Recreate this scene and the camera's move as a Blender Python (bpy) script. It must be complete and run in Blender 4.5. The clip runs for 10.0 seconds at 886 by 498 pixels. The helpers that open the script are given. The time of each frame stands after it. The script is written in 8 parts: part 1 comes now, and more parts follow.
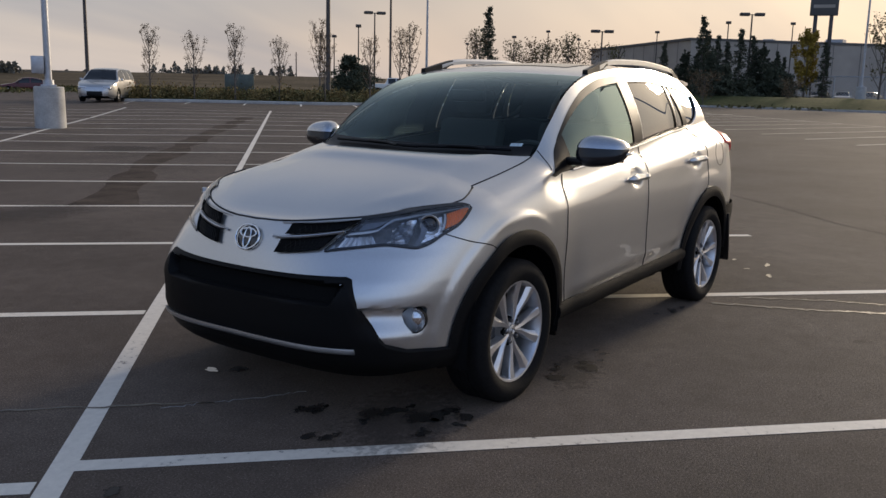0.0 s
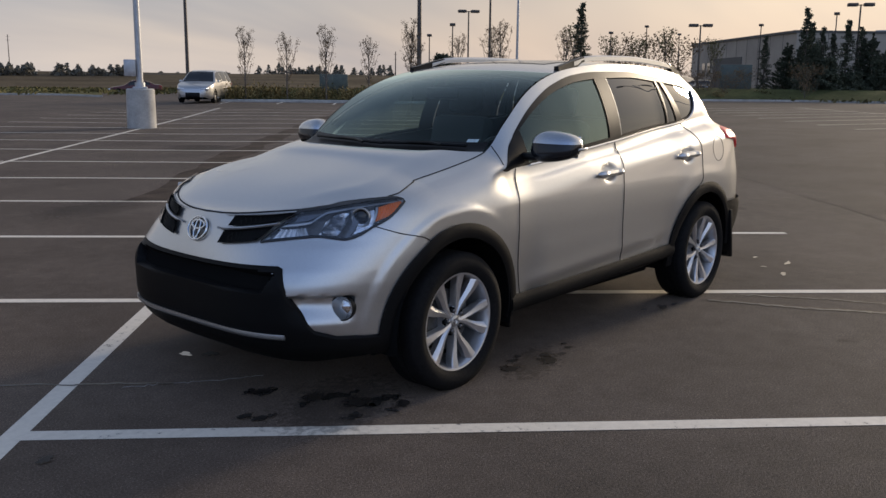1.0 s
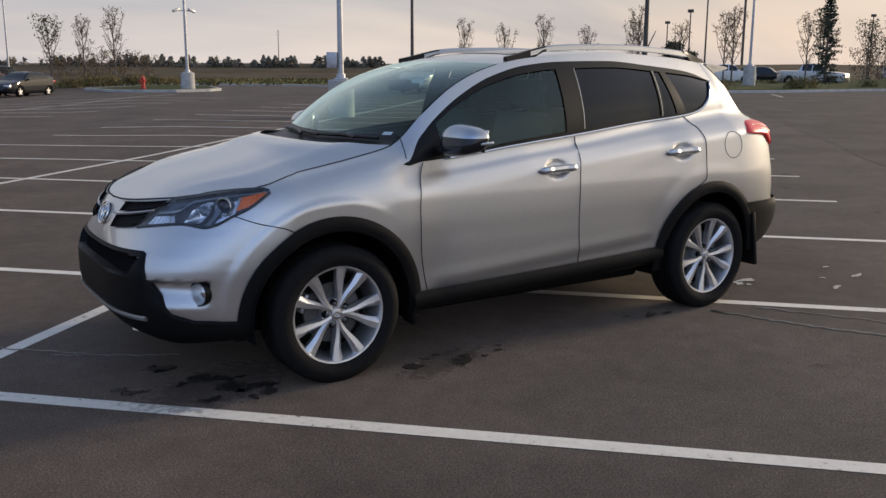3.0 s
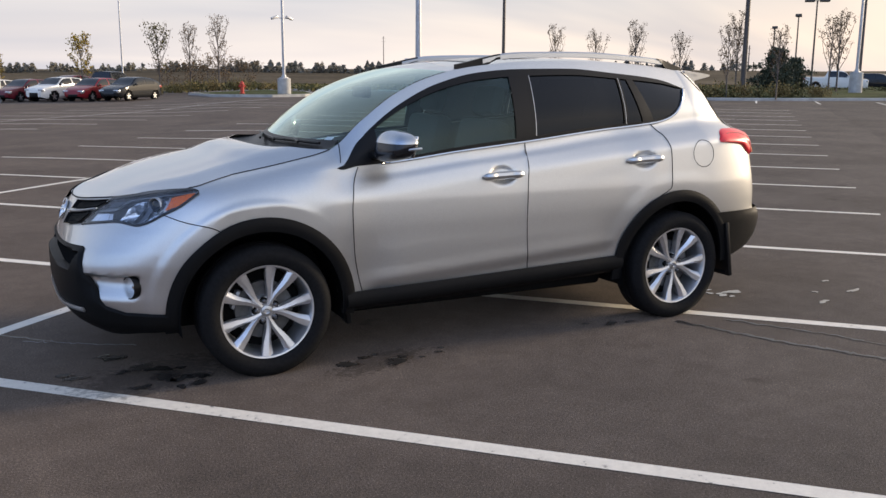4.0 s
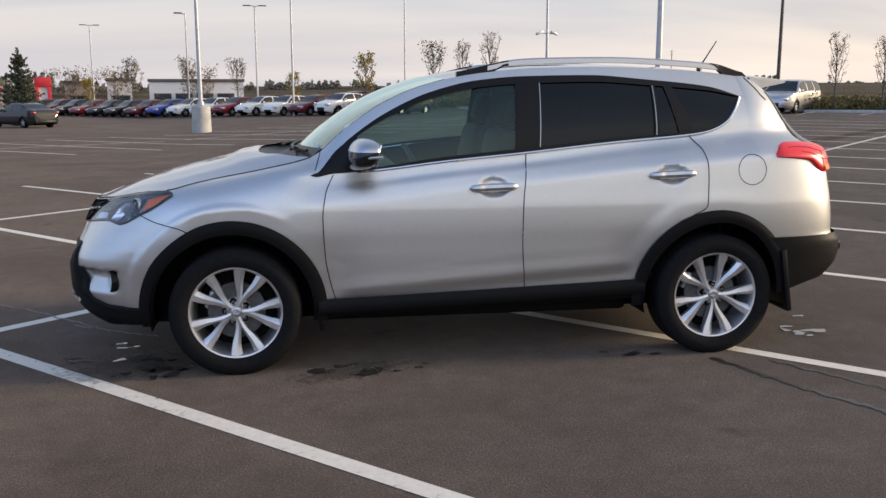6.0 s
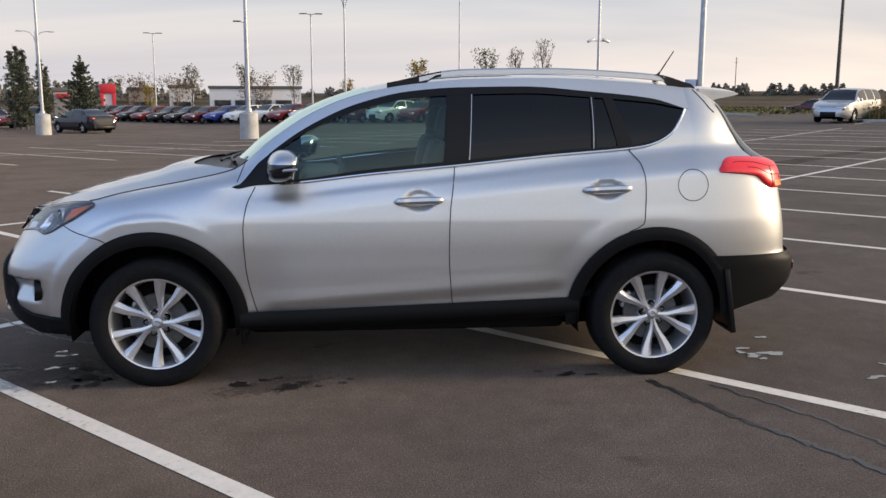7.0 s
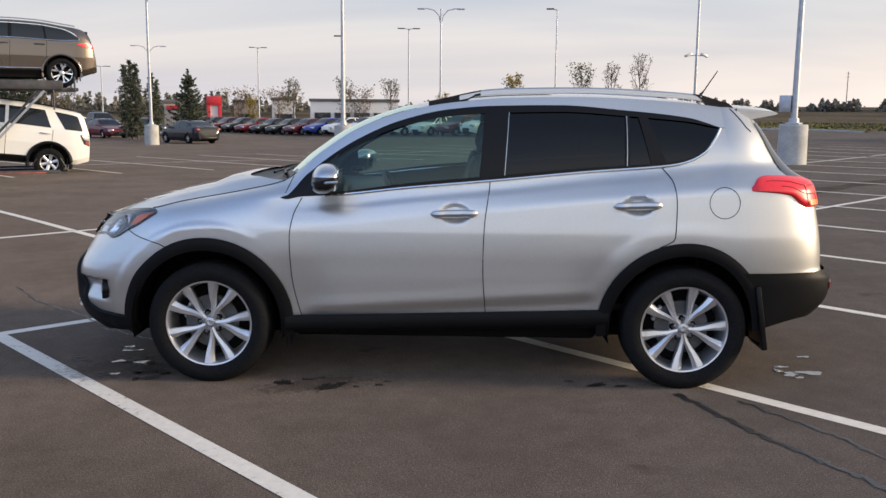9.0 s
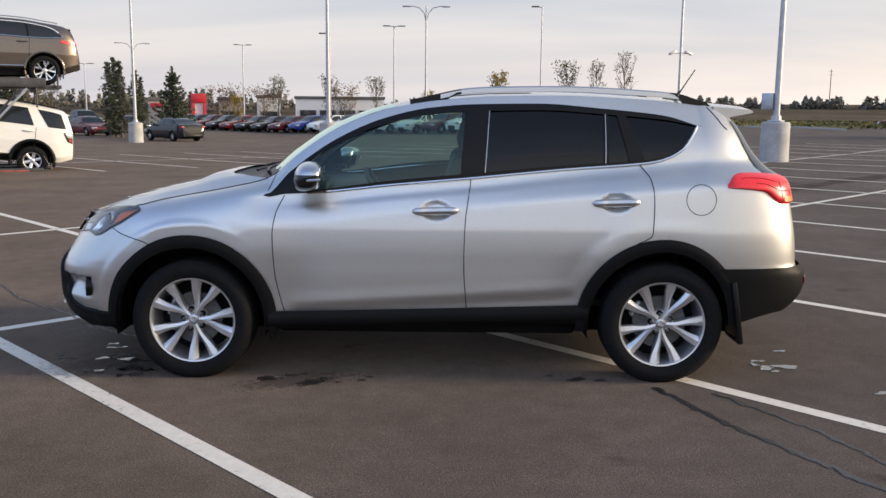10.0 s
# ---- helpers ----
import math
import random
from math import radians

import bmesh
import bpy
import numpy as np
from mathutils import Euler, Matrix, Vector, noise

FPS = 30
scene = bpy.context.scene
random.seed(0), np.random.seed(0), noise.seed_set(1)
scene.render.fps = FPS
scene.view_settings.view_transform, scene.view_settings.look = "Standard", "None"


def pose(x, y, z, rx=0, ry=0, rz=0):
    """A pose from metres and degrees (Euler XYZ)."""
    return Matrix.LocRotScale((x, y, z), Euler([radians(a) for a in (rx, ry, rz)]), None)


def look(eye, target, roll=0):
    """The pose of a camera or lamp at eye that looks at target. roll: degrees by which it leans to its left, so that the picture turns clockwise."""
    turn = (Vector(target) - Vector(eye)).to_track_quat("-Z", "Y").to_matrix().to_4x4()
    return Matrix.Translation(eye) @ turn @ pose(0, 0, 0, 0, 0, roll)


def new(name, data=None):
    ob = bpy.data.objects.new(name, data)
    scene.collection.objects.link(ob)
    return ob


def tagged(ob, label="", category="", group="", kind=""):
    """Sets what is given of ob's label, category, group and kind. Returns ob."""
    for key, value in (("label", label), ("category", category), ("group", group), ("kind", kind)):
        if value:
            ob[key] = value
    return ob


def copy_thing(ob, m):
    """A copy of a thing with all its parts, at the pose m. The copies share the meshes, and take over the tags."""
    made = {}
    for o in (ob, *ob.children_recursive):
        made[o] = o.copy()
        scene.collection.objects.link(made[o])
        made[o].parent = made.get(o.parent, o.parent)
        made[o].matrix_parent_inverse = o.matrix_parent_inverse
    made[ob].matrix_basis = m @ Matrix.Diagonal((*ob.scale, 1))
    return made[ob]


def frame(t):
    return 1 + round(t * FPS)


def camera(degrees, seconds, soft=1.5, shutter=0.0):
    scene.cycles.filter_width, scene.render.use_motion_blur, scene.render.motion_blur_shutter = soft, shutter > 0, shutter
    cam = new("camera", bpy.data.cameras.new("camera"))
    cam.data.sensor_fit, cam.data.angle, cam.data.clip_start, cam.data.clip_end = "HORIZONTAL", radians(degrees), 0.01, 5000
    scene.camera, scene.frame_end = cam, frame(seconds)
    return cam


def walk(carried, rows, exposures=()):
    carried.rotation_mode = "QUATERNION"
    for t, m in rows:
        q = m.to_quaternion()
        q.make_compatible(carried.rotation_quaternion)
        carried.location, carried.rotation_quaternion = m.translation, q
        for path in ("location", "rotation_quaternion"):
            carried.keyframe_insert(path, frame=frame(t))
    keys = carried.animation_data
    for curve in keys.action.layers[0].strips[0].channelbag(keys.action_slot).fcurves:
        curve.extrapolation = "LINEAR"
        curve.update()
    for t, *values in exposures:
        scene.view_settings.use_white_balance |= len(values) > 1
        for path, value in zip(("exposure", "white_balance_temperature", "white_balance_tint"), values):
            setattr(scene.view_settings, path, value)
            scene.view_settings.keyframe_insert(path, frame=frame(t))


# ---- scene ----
cam = camera(52.7, 10.0)
PATH = [
    (0, (-3.56, -2.926, 1.469), (-1.943, -1.805, 1.112), 1.3),
    (0.5, (-3.429, -3.199, 1.462), (-1.87, -1.999, 1.103), 0.8),
    (1, (-3.218, -3.602, 1.481), (-1.738, -2.307, 1.116), 0.6),
    (1.5, (-2.875, -3.877, 1.508), (-1.449, -2.526, 1.133), 0.7),
    (2, (-2.588, -4.183, 1.496), (-1.255, -2.74, 1.12), 0.6),
    (2.1, (-2.538, -4.268, 1.492), (-1.23, -2.801, 1.121), 0.7),
    (2.2, (-2.472, -4.333, 1.518), (-1.193, -2.841, 1.142), 0.6),
    (3.3, (-1.657, -4.86, 1.5), (-0.644, -3.177, 1.121), 0.2),
    (3.5, (-1.522, -5.023, 1.517), (-0.55, -3.315, 1.147), 0.2),
    (4, (-1.173, -5.201, 1.515), (-0.29, -3.447, 1.136), 0.3),
    (4.5, (-0.752, -5.309, 1.522), (-0.021, -3.485, 1.148), 0.1),
    (5, (-0.338, -5.499, 1.529), (0.194, -3.608, 1.151), -0.1),
    (5.2, (-0.222, -5.513, 1.5), (0.258, -3.607, 1.13), -0.1),
    (6.3, (0.656, -5.568, 1.479), (0.896, -3.613, 1.132), -0.1),
    (6.5, (0.818, -5.6, 1.523), (1.029, -3.642, 1.176), -0.1),
    (7, (1.115, -5.516, 1.502), (1.281, -3.551, 1.169), 0.1),
    (7.5, (1.34, -5.376, 1.532), (1.386, -3.402, 1.21), 0.1),
    (8, (1.522, -5.455, 1.531), (1.474, -3.48, 1.224), 0.3),
    (8.5, (1.492, -5.627, 1.527), (1.443, -3.651, 1.225), 0.6),
    (9, (1.433, -5.747, 1.527), (1.387, -3.771, 1.222), 0.5),
    (9.5, (1.463, -5.794, 1.537), (1.423, -3.819, 1.225), 0.4),
    (10, (1.461, -5.808, 1.532), (1.446, -3.833, 1.222), 0.5),
]
walk(cam, [(t, look(eye, target, roll)) for t, eye, target, roll in PATH],
     exposures=[(0, 0.25, 6700, 10.5), (1, 0.30, 6700, 10.5), (2, 0.43, 6700, 10.5), (3.5, 0.72, 6750, 10.5), (4, 0.98, 6750, 10.5), (5, 0.89, 6800, 10.5), (7, 0.92, 6850, 10), (10, 0.97, 6830, 10)])

# ------------------------------------------------------------------ world and sun
GLOW_AZ, GLOW_EL = -95.0, 6.0      # the brightest part of the cloud
SUN_AZ, SUN_EL = -1.5, 15.0          # degrees from +x, and above the horizon


def make_world():
    w = bpy.data.worlds.new("evening_sky")
    w.use_nodes = True
    scene.world = w
    nt = w.node_tree
    n, l = nt.nodes, nt.links
    n.clear()
    out = n.new("ShaderNodeOutputWorld")
    bg = n.new("ShaderNodeBackground")
    sky = n.new("ShaderNodeTexSky")
    sky.sky_type = "NISHITA"
    sky.sun_disc = False
    sky.sun_elevation = radians(SUN_EL)
    sky.sun_rotation = radians(90 - SUN_AZ)
    sky.air_density, sky.dust_density, sky.ozone_density = 1.2, 3.0, 1.0
    # thin high cloud: stretched noise over the direction, veiling the blue
    co = n.new("ShaderNodeTexCoord")
    sep = n.new("ShaderNodeSeparateXYZ")
    l.new(co.outputs["Generated"], sep.inputs[0])
    up = n.new("ShaderNodeMath"); up.operation = "ADD"; up.inputs[1].default_value = 0.22
    ab = n.new("ShaderNodeMath"); ab.operation = "MAXIMUM"; ab.inputs[1].default_value = 0.0
    l.new(sep.outputs["Z"], ab.inputs[0]); l.new(ab.outputs[0], up.inputs[0])
    dx = n.new("ShaderNodeMath"); dx.operation = "DIVIDE"
    dy = n.new("ShaderNodeMath"); dy.operation = "DIVIDE"
    l.new(sep.outputs["X"], dx.inputs[0]); l.new(up.outputs[0], dx.inputs[1])
    l.new(sep.outputs["Y"], dy.inputs[0]); l.new(up.outputs[0], dy.inputs[1])
    comb = n.new("ShaderNodeCombineXYZ")
    l.new(dx.outputs[0], comb.inputs[0]); l.new(dy.outputs[0], comb.inputs[1])
    mp = n.new("ShaderNodeMapping")
    mp.inputs["Rotation"].default_value = (0, 0, radians(35))
    mp.inputs["Scale"].default_value = (0.26, 0.75, 1.0)
    l.new(comb.outputs[0], mp.inputs[0])
    nz = n.new("ShaderNodeTexNoise")
    nz.inputs["Scale"].default_value = 1.0
    nz.inputs["Detail"].default_value = 4.0
    nz.inputs["Roughness"].default_value = 0.5
    nz.inputs["Distortion"].default_value = 0.4
    l.new(mp.outputs[0], nz.inputs["Vector"])
    ramp = n.new("ShaderNodeValToRGB")
    ramp.color_ramp.elements[0].position, ramp.color_ramp.elements[1].position = 0.38, 0.66
    l.new(nz.outputs["Fac"], ramp.inputs[0])
    # cloud colour: brighter, bluish cloud on the open side, gold towards the sun
    glow = n.new("ShaderNodeVectorMath"); glow.operation = "DOT_PRODUCT"
    glow.inputs[1].default_value = (math.cos(radians(GLOW_EL)) * math.cos(radians(GLOW_AZ)),
                                    math.cos(radians(GLOW_EL)) * math.sin(radians(GLOW_AZ)), math.sin(radians(GLOW_EL)))
    l.new(co.outputs["Generated"], glow.inputs[0])
    half = n.new("ShaderNodeMath"); half.operation = "MULTIPLY_ADD"
    half.inputs[1].default_value, half.inputs[2].default_value = 0.5, 0.5
    l.new(glow.outputs["Value"], half.inputs[0])
    warm = n.new("ShaderNodeValToRGB")
    e = warm.color_ramp.elements
    e[0].position, e[0].color = 0.40, (0.622, 0.60, 0.598, 1)
    e[1].position, e[1].color = 1.0, (1.10, 1.09, 1.10, 1)
    e.new(0.55).color = (0.63, 0.62, 0.63, 1)
    e.new(0.80).color = (0.76, 0.76, 0.79, 1)
    l.new(half.outputs[0], warm.inputs[0])
    near = n.new("ShaderNodeVectorMath"); near.operation = "DOT_PRODUCT"     # nearness to the veiled sun
    near.inputs[1].default_value = (0.973, -0.090, 0.208)
    l.new(co.outputs["Generated"], near.inputs[0])
    gold = n.new("ShaderNodeValToRGB")
    ge = gold.color_ramp.elements
    ge[0].position, ge[0].color = 0.25, (1.0, 0.99, 0.985, 1)
    ge[1].position, ge[1].color = 1.0, (1.62, 1.42, 1.17, 1)
    ge.new(0.55).color = (1.055, 1.0, 0.935, 1)
    ge.new(0.74).color = (1.13, 1.01, 0.895, 1)
    ge.new(0.90).color = (1.36, 1.20, 1.02, 1)
    l.new(near.outputs["Value"], gold.inputs[0])
    lit = n.new("ShaderNodeMix"); lit.data_type = "RGBA"; lit.blend_type = "MULTIPLY"
    lit.inputs[0].default_value = 1.0
    l.new(warm.outputs[0], lit.inputs[6]); l.new(gold.outputs[0], lit.inputs[7])
    grey = n.new("ShaderNodeValToRGB")       # the veil's own shade between thick and thin
    grey.color_ramp.elements[0].color = (0.66, 0.73, 0.86, 1)
    grey.color_ramp.elements[1].color = (1.11, 1.095, 1.07, 1)
    l.new(ramp.outputs[0], grey.inputs[0])
    cl = n.new("ShaderNodeMix"); cl.data_type = "RGBA"; cl.blend_type = "MULTIPLY"
    cl.inputs[0].default_value = 1.0
    l.new(lit.outputs[2], cl.inputs[6]); l.new(grey.outputs[0], cl.inputs[7])
    tint = n.new("ShaderNodeValToRGB")       # pinkish low down, bluer above
    te = tint.color_ramp.elements
    te[0].position, te[0].color = 0.0, (1.0, 0.955, 0.93, 1)
    te[1].position, te[1].color = 1.0, (0.46, 0.64, 1.02, 1)
    te.new(0.045).color = (0.990, 0.950, 0.915, 1)
    te.new(0.12).color = (0.895, 0.925, 0.945, 1)
    te.new(0.20).color = (0.865, 0.910, 0.950, 1)
    te.new(0.34).color = (0.885, 0.925, 0.990, 1)
    te.new(0.58).color = (0.68, 0.81, 1.06, 1)
    l.new(ab.outputs[0], tint.inputs[0])
    cl2 = n.new("ShaderNodeMix"); cl2.data_type = "RGBA"; cl2.blend_type = "MULTIPLY"
    cl2.inputs[0].default_value = 1.0
    l.new(cl.outputs[2], cl2.inputs[6]); l.new(tint.outputs[0], cl2.inputs[7])
    away = n.new("ShaderNodeVectorMath"); away.operation = "DOT_PRODUCT"     # the side of the sky turned from the sun is bluer
    away.inputs[1].default_value = (-0.93, -0.30, 0.20)
    l.new(co.outputs["Generated"], away.inputs[0])
    cool = n.new("ShaderNodeValToRGB")
    cool.color_ramp.elements[0].position, cool.color_ramp.elements[0].color = 0.16, (1, 1, 1, 1)
    cool.color_ramp.elements[1].position, cool.color_ramp.elements[1].color = 0.95, (0.66, 0.88, 1.27, 1)
    l.new(away.outputs["Value"], cool.inputs[0])
    cl3 = n.new("ShaderNodeMix"); cl3.data_type = "RGBA"; cl3.blend_type = "MULTIPLY"
    cl3.inputs[0].default_value = 1.0
    l.new(cl2.outputs[2], cl3.inputs[6]); l.new(cool.outputs[0], cl3.inputs[7])
    skys = n.new("ShaderNodeVectorMath"); skys.operation = "SCALE"
    skys.inputs["Scale"].default_value = 0.135
    l.new(sky.outputs[0], skys.inputs[0])
    # more veil low down than overhead
    low = n.new("ShaderNodeMapRange")
    low.inputs["From Min"].default_value, low.inputs["From Max"].default_value = 0.0, 0.9
    low.inputs["To Min"].default_value, low.inputs["To Max"].default_value = 0.975, 0.50
    l.new(sep.outputs["Z"], low.inputs["Value"])
    mix = n.new("ShaderNodeMix"); mix.data_type = "RGBA"
    l.new(low.outputs[0], mix.inputs[0])
    l.new(skys.outputs[0], mix.inputs[6]); l.new(cl3.outputs[2], mix.inputs[7])
    l.new(mix.outputs[2], bg.inputs[0])
    bg.inputs[1].default_value = 0.82
    l.new(bg.outputs[0], out.inputs[0])


make_world()
sun = bpy.data.lights.new("sun", "SUN")
sun.energy, sun.angle, sun.color = 2.5, radians(11), (1.0, 0.84, 0.64)
sun_ob = new("sun", sun)
sun_ob.matrix_world = look((60 * math.cos(radians(SUN_AZ)), 60 * math.sin(radians(SUN_AZ)), 60 * math.tan(radians(SUN_EL))), (0, 0, 0))


# ------------------------------------------------------------------ materials
def material(name, color, rough=0.6, metal=0.0, coat=0.0, noise_scale=0.0, vary=0.0, bump=0.0, bump_scale=0.0, spec=0.5, stain=0.0, stain_scale=1.0):
    """A principled material with fine grain and large stains in object space."""
    m = bpy.data.materials.new(name)
    m.use_nodes = True
    nt = m.node_tree
    n, l = nt.nodes, nt.links
    p = n["Principled BSDF"]
    p.inputs["Base Color"].default_value = (*color, 1)
    p.inputs["Roughness"].default_value = rough
    p.inputs["Metallic"].default_value = metal
    p.inputs["Coat Weight"].default_value = coat
    p.inputs["Coat Roughness"].default_value = 0.04
    p.inputs["Specular IOR Level"].default_value = spec
    if noise_scale or stain or bump:
        co = n.new("ShaderNodeTexCoord")
        last = None
        if noise_scale and vary:
            a = n.new("ShaderNodeTexNoise")
            a.inputs["Scale"].default_value, a.inputs["Detail"].default_value = noise_scale, 4
            l.new(co.outputs["Object"], a.inputs["Vector"])
            mr = n.new("ShaderNodeMapRange")
            mr.inputs["From Min"].default_value, mr.inputs["From Max"].default_value = 0.3, 0.7
            mr.inputs["To Min"].default_value, mr.inputs["To Max"].default_value = 1 - vary, 1 + vary
            l.new(a.outputs["Fac"], mr.inputs["Value"])
            last = mr.outputs[0]
        if stain:
            b = n.new("ShaderNodeTexNoise")
            b.inputs["Scale"].default_value, b.inputs["Detail"].default_value = stain_scale, 6
            l.new(co.outputs["Object"], b.inputs["Vector"])
            mr = n.new("ShaderNodeMapRange")
            mr.inputs["From Min"].default_value, mr.inputs["From Max"].default_value = 0.35, 0.65
            mr.inputs["To Min"].default_value, mr.inputs["To Max"].default_value = 1 - stain, 1 + stain
            l.new(b.outputs["Fac"], mr.inputs["Value"])
            if last:
                mu = n.new("ShaderNodeMath"); mu.operation = "MULTIPLY"
                l.new(last, mu.inputs[0]); l.new(mr.outputs[0], mu.inputs[1])
                last = mu.outputs[0]
            else:
                last = mr.outputs[0]
        if last:
            sc = n.new("ShaderNodeVectorMath"); sc.operation = "SCALE"
            sc.inputs[0].default_value = color
            l.new(last, sc.inputs["Scale"])
            l.new(sc.outputs[0], p.inputs["Base Color"])
        if bump:
            c = n.new("ShaderNodeTexNoise")
            c.inputs["Scale"].default_value, c.inputs["Detail"].default_value = bump_scale or noise_scale or 50, 3
            l.new(co.outputs["Object"], c.inputs["Vector"])
            bp = n.new("ShaderNodeBump")
            bp.inputs["Strength"].default_value, bp.inputs["Distance"].default_value = bump, 0.01
            l.new(c.outputs["Fac"], bp.inputs["Height"])
            l.new(bp.outputs[0], p.inputs["Normal"])
    return m


def glass(name, tint, gloss_ior=1.5, gain=1.0, sheen=(0.95, 0.97, 1.0)):
    """A thin pane: clear or tinted, with the gloss of a glass face."""
    m = bpy.data.materials.new(name)
    m.use_nodes = True
    n, l = m.node_tree.nodes, m.node_tree.links
    n.clear()
    out = n.new("ShaderNodeOutputMaterial")
    tr = n.new("ShaderNodeBsdfTransparent"); tr.inputs[0].default_value = (*tint, 1)
    gl = n.new("ShaderNodeBsdfGlossy"); gl.inputs["Roughness"].default_value = 0.015
    gl.inputs["Color"].default_value = (*sheen, 1)
    fr = n.new("ShaderNodeFresnel"); fr.inputs["IOR"].default_value = gloss_ior
    mx = n.new("ShaderNodeMixShader")
    gn = n.new("ShaderNodeMath"); gn.operation = "MULTIPLY"; gn.use_clamp = True
    gn.inputs[1].default_value = gain
    l.new(fr.outputs[0], gn.inputs[0])
    l.new(gn.outputs[0], mx.inputs[0]); l.new(tr.outputs[0], mx.inputs[1]); l.new(gl.outputs[0], mx.inputs[2])
    l.new(mx.outputs[0], out.inputs[0])
    return m


def car_paint(name, color, metal=0.88, rough=0.29, coat=1.0):
    """Solid or metallic body paint under a clear coat."""
    m = material(name, color, rough, metal, coat, noise_scale=420 if metal else 900, vary=0.12 if metal else 0.06, spec=0.5 if metal else 0.12)
    m.node_tree.nodes["Principled BSDF"].inputs["Coat IOR"].default_value = 1.55 if metal else 1.5
    return m


SILVER = car_paint("silver_paint", (0.585, 0.586, 0.578), 0.88, 0.375)
CAP_PAINT = car_paint("mirror_cap_paint", (0.50, 0.51, 0.52), 0.90, 0.20)
BLACK_PLASTIC = material("black_plastic", (0.0075, 0.0075, 0.0078), 0.48, noise_scale=400, vary=0.25, bump=0.12, bump_scale=600, spec=0.09)
GLOSS_BLACK = material("gloss_black", (0.010, 0.010, 0.011), 0.18, coat=0.5)
SATIN_BLACK = material("satin_black", (0.006, 0.006, 0.0065), 0.38, spec=0.20)
# near-black without gloss: shade of openings and hidden parts put into the colour
VOID = material("recess_shade_black", (0.010, 0.010, 0.010), 0.9, spec=0.0)
CHROME = material("chrome", (0.78, 0.79, 0.80), 0.12, 1.0)
SATIN_METAL = material("satin_silver_plastic", (0.52, 0.53, 0.54), 0.36, 0.9)
ALLOY = material("alloy", (0.66, 0.66, 0.67), 0.36, 0.85, coat=0.3, noise_scale=30, vary=0.05)
RUBBER = material("tyre_rubber", (0.0105, 0.0105, 0.011), 0.74, noise_scale=60, vary=0.25, bump=0.2, bump_scale=220, spec=0.10)
SEAM = material("panel_gap", (0.008, 0.008, 0.009), 0.8)
GLASS_FRONT = glass("windscreen_glass", (0.80, 0.90, 0.85), 1.18, 2.8, (0.84, 1.0, 0.95))
GLASS_SIDE = glass("door_glass", (0.60, 0.76, 0.70), 1.2, 5.5, (0.80, 1.0, 0.94))
GLASS_TINT = glass("privacy_glass", (0.030, 0.034, 0.038), 1.2, 3.2)
LENS = glass("lamp_lens", (0.94, 0.95, 0.96), 1.5, 1.3)
AMBER = material("amber_lens", (0.95, 0.23, 0.03), 0.30, coat=0.3)
RED_LENS = material("red_lens", (0.78, 0.022, 0.032), 0.32, coat=0.25, noise_scale=120, vary=0.15)
FABRIC = material("seat_fabric", (0.038, 0.038, 0.042), 0.85, noise_scale=200, vary=0.2)
DASH = material("dashboard_plastic", (0.03, 0.03, 0.032), 0.6, noise_scale=100, vary=0.2)
STEEL = material("galvanised_steel", (0.42, 0.43, 0.45), 0.45, 0.6, noise_scale=8, vary=0.12)
DARK_STEEL = material("painted_dark_steel", (0.07, 0.06, 0.055), 0.5, 0.2, noise_scale=6, vary=0.15)
CONCRETE = material("concrete", (0.40, 0.39, 0.37), 0.85, noise_scale=25, vary=0.12, bump=0.3, bump_scale=60, stain=0.15, stain_scale=2.5)


# ------------------------------------------------------------------ mesh helpers
def pchip(points):
    """A smooth, monotone curve through a few (x, y) knots, level beyond its ends."""
    xs = [p[0] for p in points]
    ys = [p[1] for p in points]
    h = [xs[i + 1] - xs[i] for i in range(len(xs) - 1)]
    d = [(ys[i + 1] - ys[i]) / h[i] for i in range(len(h))]
    m = [d[0]] + [0 if d[i - 1] * d[i] <= 0 else 2 * d[i - 1] * d[i] / (d[i - 1] + d[i]) for i in range(1, len(d))] + [d[-1]]

    def f(x):
        if x <= xs[0]:
            return ys[0]
        if x >= xs[-1]:
            return ys[-1]
        i = 0
        while x > xs[i + 1]:
            i += 1
        t = (x - xs[i]) / h[i]
        return ((2 * t ** 3 - 3 * t * t + 1) * ys[i] + (t ** 3 - 2 * t * t + t) * h[i] * m[i]
                + (3 * t * t - 2 * t ** 3) * ys[i + 1] + (t ** 3 - t * t) * h[i] * m[i + 1])
    return f


def ease(t):
    t = max(0.0, min(1.0, t))
    return t * t * (3 - 2 * t)


def lerp(a, b, t):
    return a + (b - a) * t


def spread(a, b, n):
    return [a + (b - a) * i / n for i in range(n + 1)]


def sheet(fn, us, vs, keep=None, flip=False):
    """A grid mesh of fn(u, v); keep(i, j) says which cells stay."""
    bm = bmesh.new()
    vv = [[bm.verts.new(fn(u, v)) for v in vs] for u in us]
    for i in range(len(us) - 1):
        for j in range(len(vs) - 1):
            if keep is None or keep(i, j):
                q = [vv[i][j], vv[i + 1][j], vv[i + 1][j + 1], vv[i][j + 1]]
                if flip:
                    q.reverse()
                bm.faces.new(q)
    loose = [v for v in bm.verts if not v.link_faces]
    bmesh.ops.delete(bm, geom=loose, context="VERTS")
    bmesh.ops.remove_doubles(bm, verts=bm.verts, dist=1e-5)
    return bm


def thicken(bm, depth):
    """Give a sheet a back and closed edges, along its normals."""
    bmesh.ops.recalc_face_normals(bm, faces=bm.faces)
    bmesh.ops.solidify(bm, geom=list(bm.faces), thickness=depth)
    return bm


